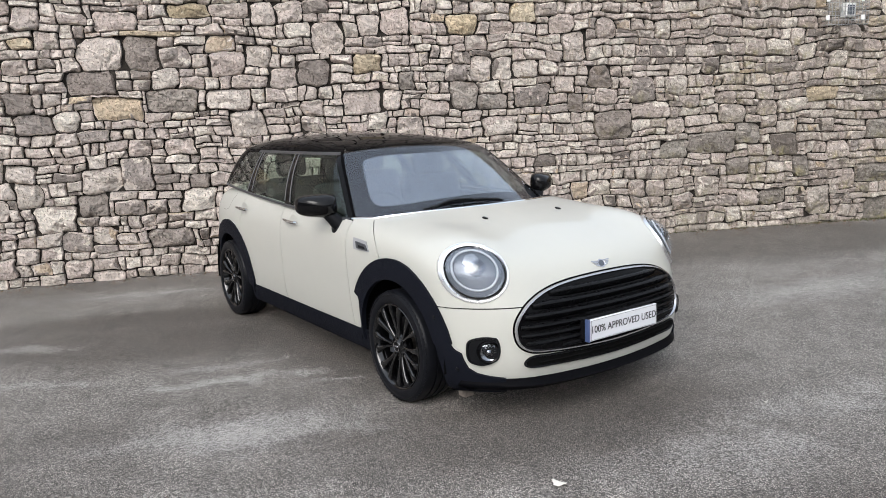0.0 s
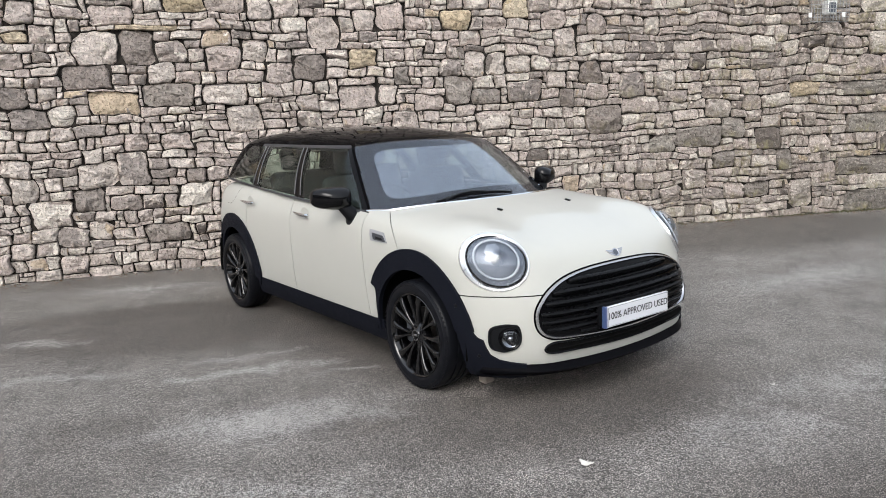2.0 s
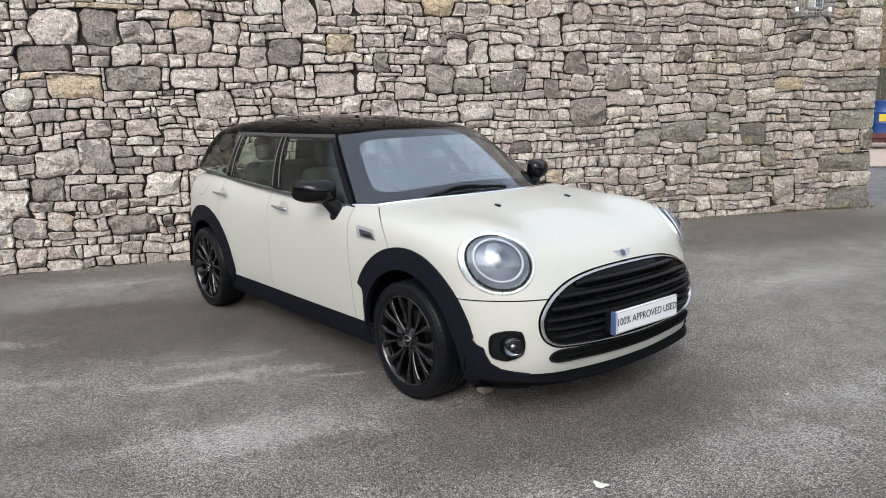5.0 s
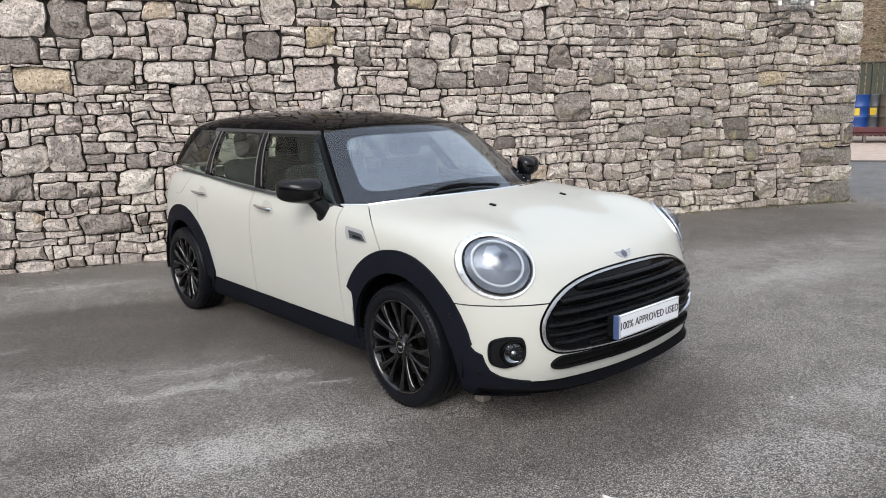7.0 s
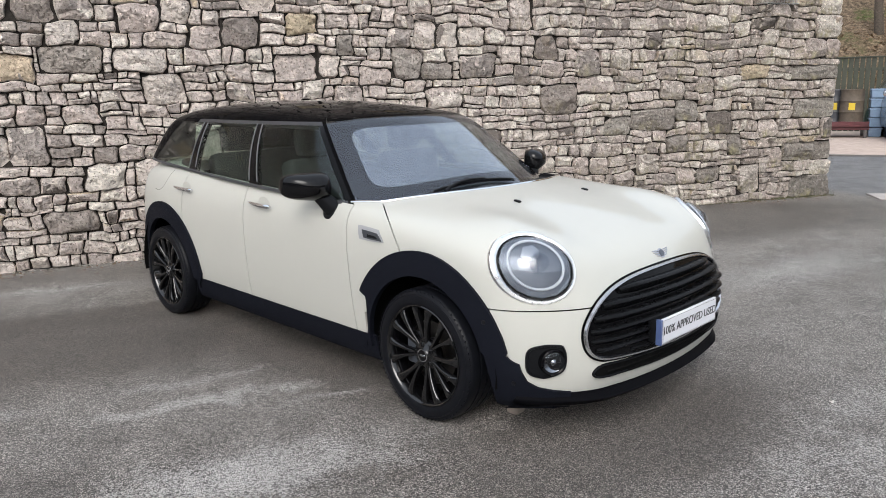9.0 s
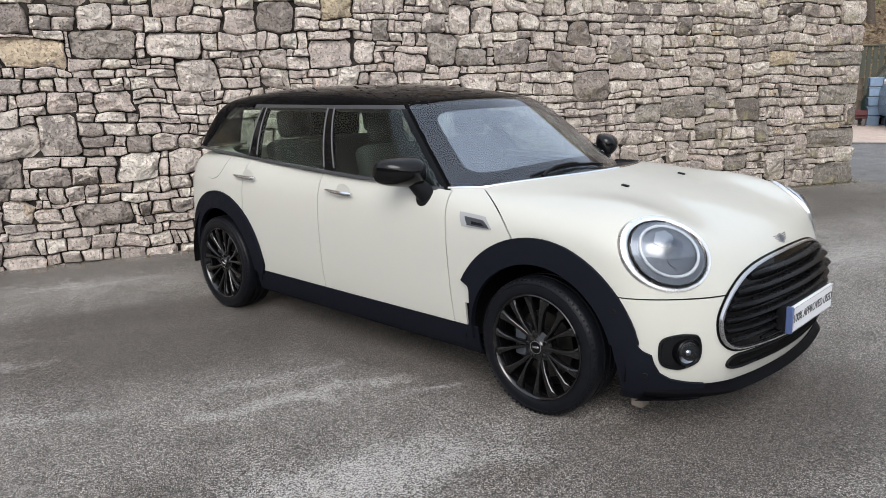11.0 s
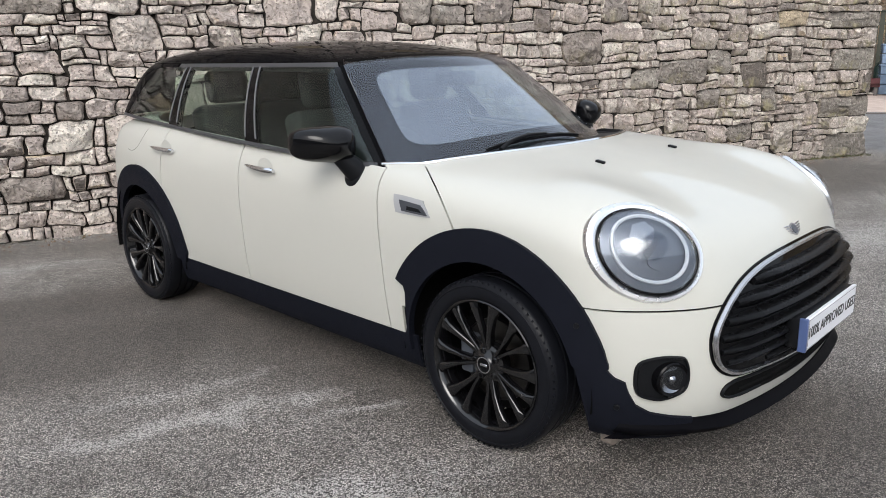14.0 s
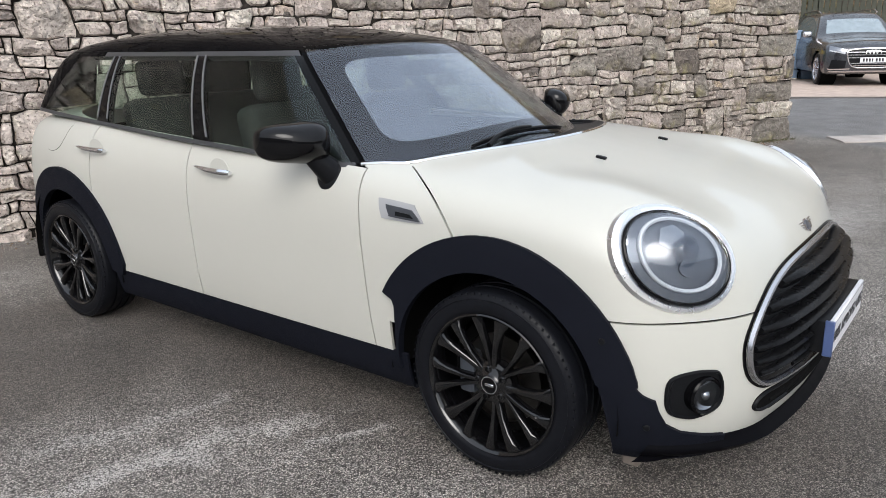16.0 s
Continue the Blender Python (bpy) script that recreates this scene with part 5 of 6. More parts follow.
def fp(s, d, z):
    p = F_O + F_U * s + F_N * d
    return Vector((p.x, p.y, z))


def at_fence(s, d, z, turn=0.0):
    p = fp(s, d, z)
    return Matrix.Translation(p) @ pose(0, 0, 0, 0, 0, math.degrees(math.atan2(F_U.y, F_U.x)) + turn)


def build_fence():
    f = thing("board_fence", "dark green fence of upright weathered boards", "fence", fp(0, 0, GZ))
    f.matrix_basis = at_fence(0, 0, GZ)
    rng = random.Random(3)
    me = None
    s = -7.0
    protos = []
    for k in range(4):
        bm = rounded_box(-0.06, 0.06, -0.011, 0.011, 0, 2.12 + 0.015 * k, 0.004, 1)
        protos.append(mesh_of(bm, "board", M["fence"]))
    while s < 9.0:
        b = new("board", protos[rng.randrange(4)])
        b.parent = f
        b.location = (s, rng.uniform(-0.006, 0.006), rng.uniform(-0.02, 0.0))
        s += rng.uniform(0.14, 0.165)
    for z in (0.35, 1.75):
        part("rail", rounded_box(-7, 9, 0.02, 0.07, z, z + 0.09, 0.005, 1), M["fence"], f)
    part("capping", rounded_box(-7, 9, -0.05, 0.06, 2.12, 2.16, 0.006, 1), M["fence"], f)
    for i in range(9):
        part("post", rounded_box(-7 + 2 * i - 0.05, -7 + 2 * i + 0.05, 0.07, 0.17, 0, 2.10, 0.006, 1), M["fence"], f)


def build_bank():
    bm = bmesh.new()
    rng = random.Random(5)
    n, m = 70, 34
    rows = []
    for i in range(n + 1):
        s = -26 + 60 * i / n
        col = []
        for j in range(m + 1):
            d = 0.4 + 26 * (j / m) ** 1.4
            z = GZ + 0.3 + 0.62 * (d - 0.4) * min(1, d / 2.5) + 0.28 * max(0.0, d - 8) + 0.35 * noise.noise(Vector((s * 0.35, d * 0.35, 0))) * min(1, d) + rng.uniform(-0.03, 0.03)
            col.append(bm.verts.new(fp(s, d, z)))
        rows.append(col)
    for a, b in zip(rows, rows[1:]):
        for j in range(m):
            bm.faces.new((a[j], b[j], b[j + 1], a[j + 1]))
    ob = part("bank", bm, M["bank"])
    tagged(ob, "steep bank covered in brown leaf litter and grass", "bank", kind="structure")
    # litter: small leaves and sticks
    lb, v, f = random.Random(8), [], []
    for i in range(5200):
        s, d = lb.uniform(-3, 8), 0.6 + 5.0 * lb.random() ** 1.5
        z = GZ + 0.36 + 0.62 * (d - 0.4) * min(1, d / 2.5) + 0.35 * noise.noise(Vector((s * 0.35, d * 0.35, 0))) * min(1, d) + lb.uniform(0, 0.06)
        c, a, t, r = fp(s, d, z), lb.uniform(0, 6.28), lb.uniform(-0.7, 0.7), lb.uniform(0.03, 0.075)
        e1 = Vector((math.cos(a), math.sin(a), t)) * r
        e2 = Vector((-math.sin(a), math.cos(a), lb.uniform(-0.5, 0.8))) * r * 0.55
        k = len(v)
        v += [tuple(c - e1), tuple(c + e2 - e1 * 0.2), tuple(c + e1), tuple(c - e2 + e1 * 0.1)]
        f.append((k, k + 1, k + 2, k + 3))
    me = bpy.data.meshes.new("leaf_litter")
    me.from_pydata(v, [], f)
    me.materials.append(M["leaf_brown"])
    tagged(new("leaf_litter", me), "fallen brown leaves and twigs lying on the bank", "leaf litter", kind="stuff")


def build_tree(s, d, h, r, seed):
    rng = random.Random(seed)
    base = fp(s, d, GZ + 0.1 + 0.62 * (d - 0.4))
    t = thing("tree", "bare winter tree with dark trunk and thin branches", "tree", base, "trees on the bank")
    trunk = [(0.12 * math.sin(i * 0.9 + seed), 0.10 * math.cos(i * 1.1), h * i / 7) for i in range(8)]
    part("trunk", tube(trunk, r, 10, taper=[1.25 - i / 8 for i in range(8)]), M["bark"], t)
    for b in range(16):
        z = h * rng.uniform(0.18, 0.95)
        a, ln = rng.uniform(0, 6.28), rng.uniform(0.7, 2.0)
        p = Vector((0, 0, z))
        pts = [p]
        for k in range(5):
            p = p + Vector((math.cos(a) * ln / 5, math.sin(a) * ln / 5, ln / 5 * rng.uniform(0.2, 1.0)))
            a += rng.uniform(-0.4, 0.4)
            pts.append(p)
        limb = tube(pts, r * 0.28, 6, taper=[1, 0.8, 0.6, 0.45, 0.3, 0.15])
        for k in range(5):
            q = pts[rng.randrange(1, 6)]
            a2 = rng.uniform(0, 6.28)
            limb = join(limb, tube([q, q + Vector((math.cos(a2) * 0.3, math.sin(a2) * 0.3, 0.2)), q + Vector((math.cos(a2) * 0.6, math.sin(a2) * 0.6, rng.uniform(0.1, 0.5)))], r * 0.08, 5, taper=[1, 0.7, 0.3]))
        part("branch", limb, M["bark"], t)


build_fence()
build_bank()
for i, (s, d, h, r) in enumerate(((1.9, 1.6, 7.0, 0.11), (2.7, 3.2, 8.0, 0.09), (0.6, 4.5, 8.0, 0.12), (4.2, 2.4, 7.5, 0.10), (3.5, 5.5, 9.0, 0.14), (6.0, 4.0, 8.0, 0.12), (-2.5, 5.0, 9.0, 0.13), (8.5, 6.0, 9.0, 0.14))):
    build_tree(s, d, h, r, i + 1)


def drum(name, label, p, mat, label_mat=True):
    t = thing(name, label, "drum", p, "drums on the red skid")
    prof = [(0.0005, 0.0), (0.285, 0.0), (0.292, 0.01), (0.285, 0.03), (0.283, 0.28), (0.293, 0.30), (0.283, 0.32), (0.283, 0.56), (0.293, 0.58), (0.283, 0.60), (0.283, 0.85), (0.292, 0.865), (0.290, 0.88), (0.278, 0.875), (0.278, 0.855), (0.0005, 0.853)]
    part("barrel", lathe(prof, 32, "z", None, False), mat, t)
    part("bung", lathe([(0.03, 0.853), (0.03, 0.875), (0.0005, 0.876)], 12, "z", Matrix.Translation((0.15, 0, 0)), False), M["satin"], t)
    if label_mat:
        bm, rows = bmesh.new(), []
        for i in range(7):
            a = radians(-72 + 5 * (i - 3))
            rows.append([bm.verts.new((0.295 * math.cos(a), 0.295 * math.sin(a), z)) for z in (0.35, 0.53)])
        for a, b in zip(rows, rows[1:]):
            bm.faces.new((a[0], b[0], b[1], a[1]))
        part("label", bm, M["yellow"], t, "yellow label")
    return t


SKID_Z = 0.52
drum("oil_drum", "green plastic drum standing on the red skid", (-5.38, 18.02, SKID_Z), M["drum_green"], False)
drum("oil_drum", "blue plastic drum with a yellow label", (-4.95, 18.24, SKID_Z), M["drum_blue"])
drum("oil_drum", "dark grey metal drum with a yellow label", (-4.74, 18.80, SKID_Z), M["drum_grey"])
drum("oil_drum", "rusty brown drum with a yellow label", (-4.23, 18.58, SKID_Z), M["drum_brown"])
skid = thing("steel_skid", "low red painted steel skid under the drums", "skid", (-4.78, 18.42, GZ + 0.03))
skid.matrix_basis = Matrix.Translation((-4.78, 18.42, 0.38)) @ pose(0, 0, 0, 0, 0, 21)
part("deck", rounded_box(-0.95, 0.95, -0.50, 0.50, 0.09, 0.14, 0.01, 1), M["red_steel"], skid)
for yy in (-0.48, 0.42):
    part("runner", rounded_box(-0.98, 0.98, yy, yy + 0.06, -0.02, 0.10, 0.01, 1), M["red_steel"], skid)
    for xx in (-0.9, 0.0, 0.9):
        part("foot", rounded_box(xx - 0.04, xx + 0.04, yy, yy + 0.06, -0.22, -0.021, 0.008, 1), M["kerb"], skid)
part("edge_rail", rounded_box(-0.97, 0.97, -0.54, -0.49, 0.06, 0.20, 0.01, 1), M["red_steel"], skid)


def crate(p, turn, w, h, n):
    t = thing("plastic_crate", "stacked blue grey plastic crates beside the fence", "crate", p, "crates by the fence")
    t.matrix_basis = Matrix.Translation(p) @ pose(0, 0, 0, 0, 0, turn)
    for i in range(n):
        z = h * i
        part("crate_body", rounded_box(-w / 2, w / 2, -0.2, 0.2, z, z + h - 0.02, 0.015, 1), M["crate"], t)
        part("crate_rim", rounded_box(-w / 2 - 0.015, w / 2 + 0.015, -0.215, 0.215, z + h - 0.06, z + h - 0.015, 0.008, 1), M["crate"], t)


crate((-3.74, 18.92, GZ + 0.015), 21, 0.30, 0.25, 5)
crate((-3.42, 19.22, GZ + 0.015), 22, 0.30, 0.23, 3)
# tarpaulined heap beside the crates
bm = bmesh.new()
bmesh.ops.create_uvsphere(bm, u_segments=28, v_segments=14, radius=1)
for v in bm.verts:
    k = 1 + 0.16 * noise.noise(v.co * 2.3) + 0.06 * noise.noise(v.co * 7)
    v.co = Vector((v.co.x * 0.5 * k, v.co.y * 0.32 * k, max(0.0, (v.co.z + 0.25) * 0.8 * k)))
bm.transform(Matrix.Translation((-4.05, 20.75, GZ)))
tagged(part("covered_heap", bm, simple("dark_green_sheeting", (0.012, 0.03, 0.024), 0.35, vary=0.3)), "heap under dark green sheeting against the fence", "heap")

# paved apron, drain edge
bm = bmesh.new()
box(bm, -9, 9, -8.7, 0.6, GZ - 0.1, GZ + 0.012, at_fence(0, 0, 0))
tagged(part("pavement", bm, M["paving"], sharp=0), "reddish paved apron in front of the fence", "pavement", kind="structure")
bm = bmesh.new()
for i in range(24):
    s = -9 + 0.75 * i
    box(bm, s, s + 0.74, -8.84, -8.7, GZ - 0.03, GZ + 0.022)
bm.transform(Matrix.Translation(F_O) @ pose(0, 0, 0, 0, 0, math.degrees(math.atan2(F_U.y, F_U.x))))
tagged(part("kerb_edge", bm, M["kerb"], sharp=0), "dark drain edge along the paving", "kerb", kind="structure")


# pale concrete slab let into the lane
def lane_slab():
    bm, d = bmesh.new(), Vector((math.cos(radians(38)), math.sin(radians(38)), 0))
    across = Vector((-d.y, d.x, 0))
    rows = []
    for i in range(13):
        p = Vector((-0.46, 7.78, 0)) + d * (2.4 * i / 12)
        ring = []
        for w, h in ((0.0, -0.03), (0.0, 0.014), (0.02, 0.02), (0.22, 0.022), (0.43, 0.02), (0.45, 0.014), (0.45, -0.03)):
            q = p + across * w
            ring.append(bm.verts.new((q.x, q.y, ground_z(q.x, q.y) + h)))
        rows.append(ring)
    for a, b in zip(rows, rows[1:]):
        for j in range(6):
            bm.faces.new((a[j], b[j], b[j + 1], a[j + 1]))
    bm.faces.new(rows[0])
    bm.faces.new(rows[-1])
    bmesh.ops.recalc_face_normals(bm, faces=bm.faces[:])
    mat = simple("worn_pale_concrete", (0.33, 0.30, 0.28), 0.85, vary=0.25, scale=5.0, bump=0.3, bscale=60.0)
    tagged(part("concrete_slab", bm, mat), "pale worn concrete slab let into the asphalt lane", "slab", kind="structure")


lane_slab()


# parked dark grey car beyond the wall: nose at the origin, x forward
def sport_utility():
    t = thing("parked_car", "dark grey metallic sport utility car parked by the fence", "car")

    def f(p):
        x, y, z = p[:, 0], np.abs(p[:, 1]), p[:, 2]
        side = y - 0.945 + curve(z, ((0.2, 0.06), (0.4, 0.01), (0.7, 0.0), (0.95, 0.02), (1.05, 0.06), (1.3, 0.16), (1.7, 0.30)))
        crown = curve(x, ((-4.7, 1.35), (-4.3, 1.58), (-3.4, 1.655), (-2.5, 1.65), (-2.1, 1.60), (-1.75, 1.42), (-1.3, 1.12), (-1.15, 1.08), (-0.6, 1.02), (-0.2, 0.95), (0.0, 0.85), (0.1, 0.7)))
        top = z - crown + 0.06 * y**2
        front = x + 0.14 * y**2 + 0.9 * np.maximum(0, y - 0.6) ** 2 + curve(z, ((0.2, 0.10), (0.35, 0.02), (0.6, 0.0), (0.85, 0.03), (1.0, 0.15)))
        g = smax(side, top, 0.09)
        g = smax(g, front, 0.06)
        g = smax(g, -x - 4.66 + 0.1 * y**2, 0.08)
        return smax(g, 0.26 - z, 0.03)

    bmk = skin(f, steps((-4.9, 0.2, 0.06)), steps((-1.2, 1.2, 0.06)), steps((0.1, 1.9, 0.06)), ((-3.9, -0.4, 0.45), (-0.5, 0.4, 0.9)))
    tree = BVHTree.FromBMesh(bmk)
    hit = [fc for fc in bmk.faces if abs(fc.calc_center_median().y) > 0.5 and min((fc.calc_center_median().x + q) ** 2 for q in (0.90, 3.72)) + (fc.calc_center_median().z - 0.36) ** 2 < 0.40**2]
    bmesh.ops.delete(bmk, geom=hit, context="FACES")
    part("body", bmk, M["suv_paint"], t)
    fr = Frame(tree, (0, 0, 0), (1, 0, 0), (0, 0, 1))
    tp = Frame(tree, (-1.6, 0, 1.3), (0.60, 0, 0.80), (0, 0, 1))
    part("windscreen", patch(tp, [(-0.66, -0.26), (0.66, -0.26), (0.56, 0.30), (-0.56, 0.30)], 0.004, 0.003, 0.1), M["screen_sky_pale"], t)
    for s in (-1, 1):
        sd = Frame(tree, (0, s, 0), (0, s, 0), (0, 0, 1))
        o = [(-1.55, 1.10), (-2.15, 1.52), (-3.4, 1.55), (-4.1, 1.15)]
        o = [(-s * u, v) for u, v in o]
        part("side_window", patch(sd, o if s < 0 else o[::-1], 0.004, 0.003, 0.1), M["screen_sky_pale"], t)
        lamp = [(s * u, v) for u, v in ((0.52, 0.80), (0.84, 0.88), (0.86, 0.76), (0.56, 0.70))]
        hl = part("headlamp", patch(fr, lamp if s > 0 else lamp[::-1], 0.008, 0.01, 0.05), M["reflector"], t)
        part("light_strip", patch(fr, [(s * u, v) for u, v in ((0.55, 0.725), (0.84, 0.785), (0.84, 0.77), (0.56, 0.705))][::s], 0.014, 0.006, 0.05), M["drl"], hl)
        vent = [(s * u, v) for u, v in ((0.52, 0.56), (0.80, 0.58), (0.84, 0.40), (0.54, 0.38))]
        part("side_intake", patch(fr, vent if s > 0 else vent[::-1], 0.006, 0.008, 0.05), M["satin"], t)
        bar = [(s * u, v) for u, v in ((0.44, 0.375), (0.84, 0.36), (0.86, 0.40), (0.80, 0.385), (0.44, 0.40))]
        part("intake_trim", patch(fr, bar if s > 0 else bar[::-1], 0.016, 0.008, 0.05), M["satin_chrome"], t)
        m = part("door_mirror", rounded_box(-1.72, -1.58, s * 1.02 - 0.10, s * 1.02 + 0.10, 1.06, 1.20, 0.04, 3), M["satin_chrome"], t, "pale door mirror")
        part("roof_bar", tube([(-2.2, s * 0.62, 1.62), (-2.5, s * 0.64, 1.69), (-3.9, s * 0.62, 1.67), (-4.1, s * 0.60, 1.60)], 0.02, 8), M["satin_chrome"], t)
        for q in (0.90, 3.72):
            wv = thing("wheel", "", "")
            wv.parent = t
            wv.location = (-q, s * 0.93, 0.365)
            mm = pose(0, 0, 0, 0, 0, 0 if s < 0 else 180)
            part("tyre", lathe([(0.24, 0.22), (0.34, 0.21), (0.365, 0.19), (0.365, 0.03), (0.34, 0.0), (0.27, -0.005), (0.255, 0.01)], 40, "y", mm, False), M["rubber"], wv)
            part("rim", lathe([(0.265, 0.01), (0.255, 0.0), (0.24, 0.03), (0.07, 0.05), (0.05, 0.02), (0.0005, 0.02)], 40, "y", mm, False), M["satin_chrome"], wv)
            for i in range(5):
                a = 360 * i / 5
                part("spoke", rounded_box(0.03, 0.25, 0.0, 0.03, -0.02, 0.02, 0.006, 1, mm @ pose(0, 0, 0, 0, a, 0)), M["satin_chrome"], wv)
    GR = spline([(-0.46, 0.80), (0.0, 0.83), (0.46, 0.80), (0.52, 0.68), (0.40, 0.42), (0.0, 0.39), (-0.40, 0.42), (-0.52, 0.68)], 4, True)
    g = part("grille", patch(fr, GR, 0.006, 0.008, 0.06), M["satin"], t)
    part("grille_frame", ring_patch(fr, GR, shrink(GR, 0.03), 0.012, 0.01, 0.022), M["satin_chrome"], g)
    for v in (0.74, 0.68, 0.62, 0.50, 0.45):
        s2 = span(shrink(GR, 0.03), v)
        part("grille_bar", patch(fr, [(s2[0], v - 0.008), (s2[1], v - 0.008), (s2[1], v + 0.008), (s2[0], v + 0.008)], 0.018, 0.01, 0.08), M["satin_chrome"], g)
    for i in range(4):
        u = -0.105 + 0.07 * i
        part("badge_ring", ring_patch(fr, oval(0.050, 0.048, 24, u, 0.725), oval(0.040, 0.038, 24, u, 0.725), 0.026, 0.006), M["chrome"], g)
    pl = part("number_plate", rounded_box(0.02, 0.035, -0.26, 0.26, 0.515, 0.625, 0.004, 1), M["plate_white"], t)
    for i, (a, b) in enumerate(((-0.21, -0.17), (-0.15, -0.11), (-0.09, -0.05), (-0.03, 0.0), (0.05, 0.09), (0.11, 0.15), (0.17, 0.21))):
        part("plate_bar", rounded_box(0.035, 0.037, a, b, 0.535, 0.605, 0.0008, 1), M["lettering"], pl)
    part("lower_trim", patch(fr, [(-0.86, 0.31), (0.86, 0.31), (0.80, 0.345), (-0.80, 0.345)], 0.012, 0.01, 0.08), M["satin_chrome"], t)
    for q in (0.90, 3.72):
        for s in (-1, 1):
            part("wheel_liner", lathe([(0.41, s * 0.88), (0.40, s * 0.55), (0.0005, s * 0.55)], 28, "y", Matrix.Translation((-q, 0, 0.38)), False), M["dark"], t)
    return t


# the sky's reflection is put into this glass as a pale colour
M["screen_sky_pale"] = simple("sky_pale_glass", (0.30, 0.35, 0.37), 0.06, metal=0.6, coat=1.0, vary=0.2)
suv = sport_utility()
# its nose looks back along the lane
SUV_TURN = -65.0
suv.matrix_basis = Matrix.Translation((-1.51, 16.52, 0.163)) @ pose(0, 0, 0, 0, 0, SUV_TURN)

# ---- small things ----
def leaf(p, r, turn, mat, label):
    bm = bmesh.new()
    vs = [bm.verts.new((r * c * k, r * 0.6 * s * k, 0.006 + 0.01 * c * c)) for c, s, k in ((math.cos(a), math.sin(a), 1 + 0.2 * math.sin(3 * a)) for a in (2 * math.pi * i / 10 for i in range(10)))]
    bm.faces.new(vs)
    bmesh.ops.triangulate(bm, faces=bm.faces[:])
    bmesh.ops.solidify(bm, geom=bm.faces[:], thickness=0.002)
    bm.transform(Matrix.Translation((p[0], p[1], ground_z(*p))) @ pose(0, 0, 0, 0, 0, turn))
    tagged(part("leaf", bm, mat), label, "leaf")


leaf((1.307, -0.883), 0.034, 20, M["leaf_white"], "pale curled dead leaf lying on the asphalt")
leaf((1.342, 0.59), 0.014, 60, M["leaf_white"], "small pale scrap lying on the asphalt")

# moss, weeds and grit along the wall's foot
def wall_foot():
    rng = random.Random(11)
    v, f = [], []
    for i in range(2600):
        s = rng.uniform(3.5, 9.35) if i % 3 else rng.uniform(-3.5, 9.35)
        dens = 1.0 if s > 7.5 else 0.5
        if rng.random() > dens:
            continue
        dep = 0.0 + abs(rng.gauss(0, 0.05))
        p = wall_point(s, dep, 0)
        z = ground_z(p.x, p.y)
        h = rng.uniform(0.008, 0.03) * (1.0 if s > 8.4 else 0.6)
        a = rng.uniform(0, 6.28)
        w = rng.uniform(0.004, 0.014)
        k = len(v)
        dx, dy = math.cos(a) * w, math.sin(a) * w
        lx, ly = rng.uniform(-0.03, 0.03), rng.uniform(-0.03, 0.03)
        v += [(p.x - dx, p.y - dy, z - 0.004), (p.x + dx, p.y + dy, z - 0.004), (p.x + lx, p.y + ly, z + h)]
        f.append((k, k + 1, k + 2))
    me = bpy.data.meshes.new("weeds")
    me.from_pydata(v, [], f)
    me.materials.append(M["moss"])
    tagged(new("weeds", me), "moss and small weeds along the foot of the wall", "weeds", kind="stuff")
    v, f = [], []
    for i in range(700):
        s = rng.uniform(-3.5, 9.3)
        p = wall_point(s, 0.02 + abs(rng.gauss(0, 0.16)), 0)
        z = ground_z(p.x, p.y)
        r = rng.uniform(0.004, 0.014)
        k = len(v)
        v += [(p.x + r * math.cos(a), p.y + r * math.sin(a), z) for a in (0, 2.1, 4.2)] + [(p.x, p.y, z + r)]
        f += [(k, k + 1, k + 3), (k + 1, k + 2, k + 3), (k + 2, k, k + 3)]
    me = bpy.data.meshes.new("grit")
    me.from_pydata(v, [], f)
    me.materials.append(M["leaf_brown"])
    tagged(new("grit", me), "loose grit and leaf scraps beside the wall", "grit", kind="stuff")


wall_foot()


# wire guard with a white box on the wall
def wire_guard():
    s0, s1, z0, z1 = 7.93, 8.48, 2.53, 2.95
    t = thing("wire_guard", "wire mesh guard round a white lamp box on the wall", "wire guard", wall_point(8.2, 0.0, 2.53))
    o = t.location.copy()

    def w(s, d, z):
        return wall_point(s, d, z) - o

    for i in range(13):
        s = s0 + (s1 - s0) * i / 12
        part("wire", tube([w(s, 0.01, z0), w(s, 0.13, z0 + 0.01), w(s, 0.13, z1 - 0.01), w(s, 0.01, z1)], 0.0035, 5), M["cage"], t)
    for j in range(9):
        z = z0 + (z1 - z0) * j / 8
        part("wire", tube([w(s0, 0.01, z), w(s0, 0.13, z), w(s1, 0.13, z), w(s1, 0.01, z)], 0.0035, 5), M["cage"], t)
    for s in (s0 - 0.02, s1 - 0.09):
        for z in (z0 + 0.08, z1 - 0.12):
            bm = rounded_box(-0.025, 0.025, -0.006, 0.006, -0.03, 0.03, 0.004, 1, Matrix.Translation(w(s, 0.14, z)) @ pose(0, 0, 0, 0, 0, 67))
            part("fixing_tab", bm, M["white_box"], t)
    b = part("lamp_box", rounded_box(-0.075, 0.075, -0.05, 0.05, -0.085, 0.085, 0.012, 2, Matrix.Translation(w(8.24, 0.07, 2.705)) @ pose(0, 0, 0, 0, 0, 67)), M["white_box"], t, "white lamp box")
    part("lamp_face", rounded_box(-0.05, 0.05, -0.056, -0.048, -0.06, 0.06, 0.004, 1, Matrix.Translation(w(8.24, 0.07, 2.705)) @ pose(0, 0, 0, 0, 0, 67)), M["lamp_dark"], b)


wire_guard()


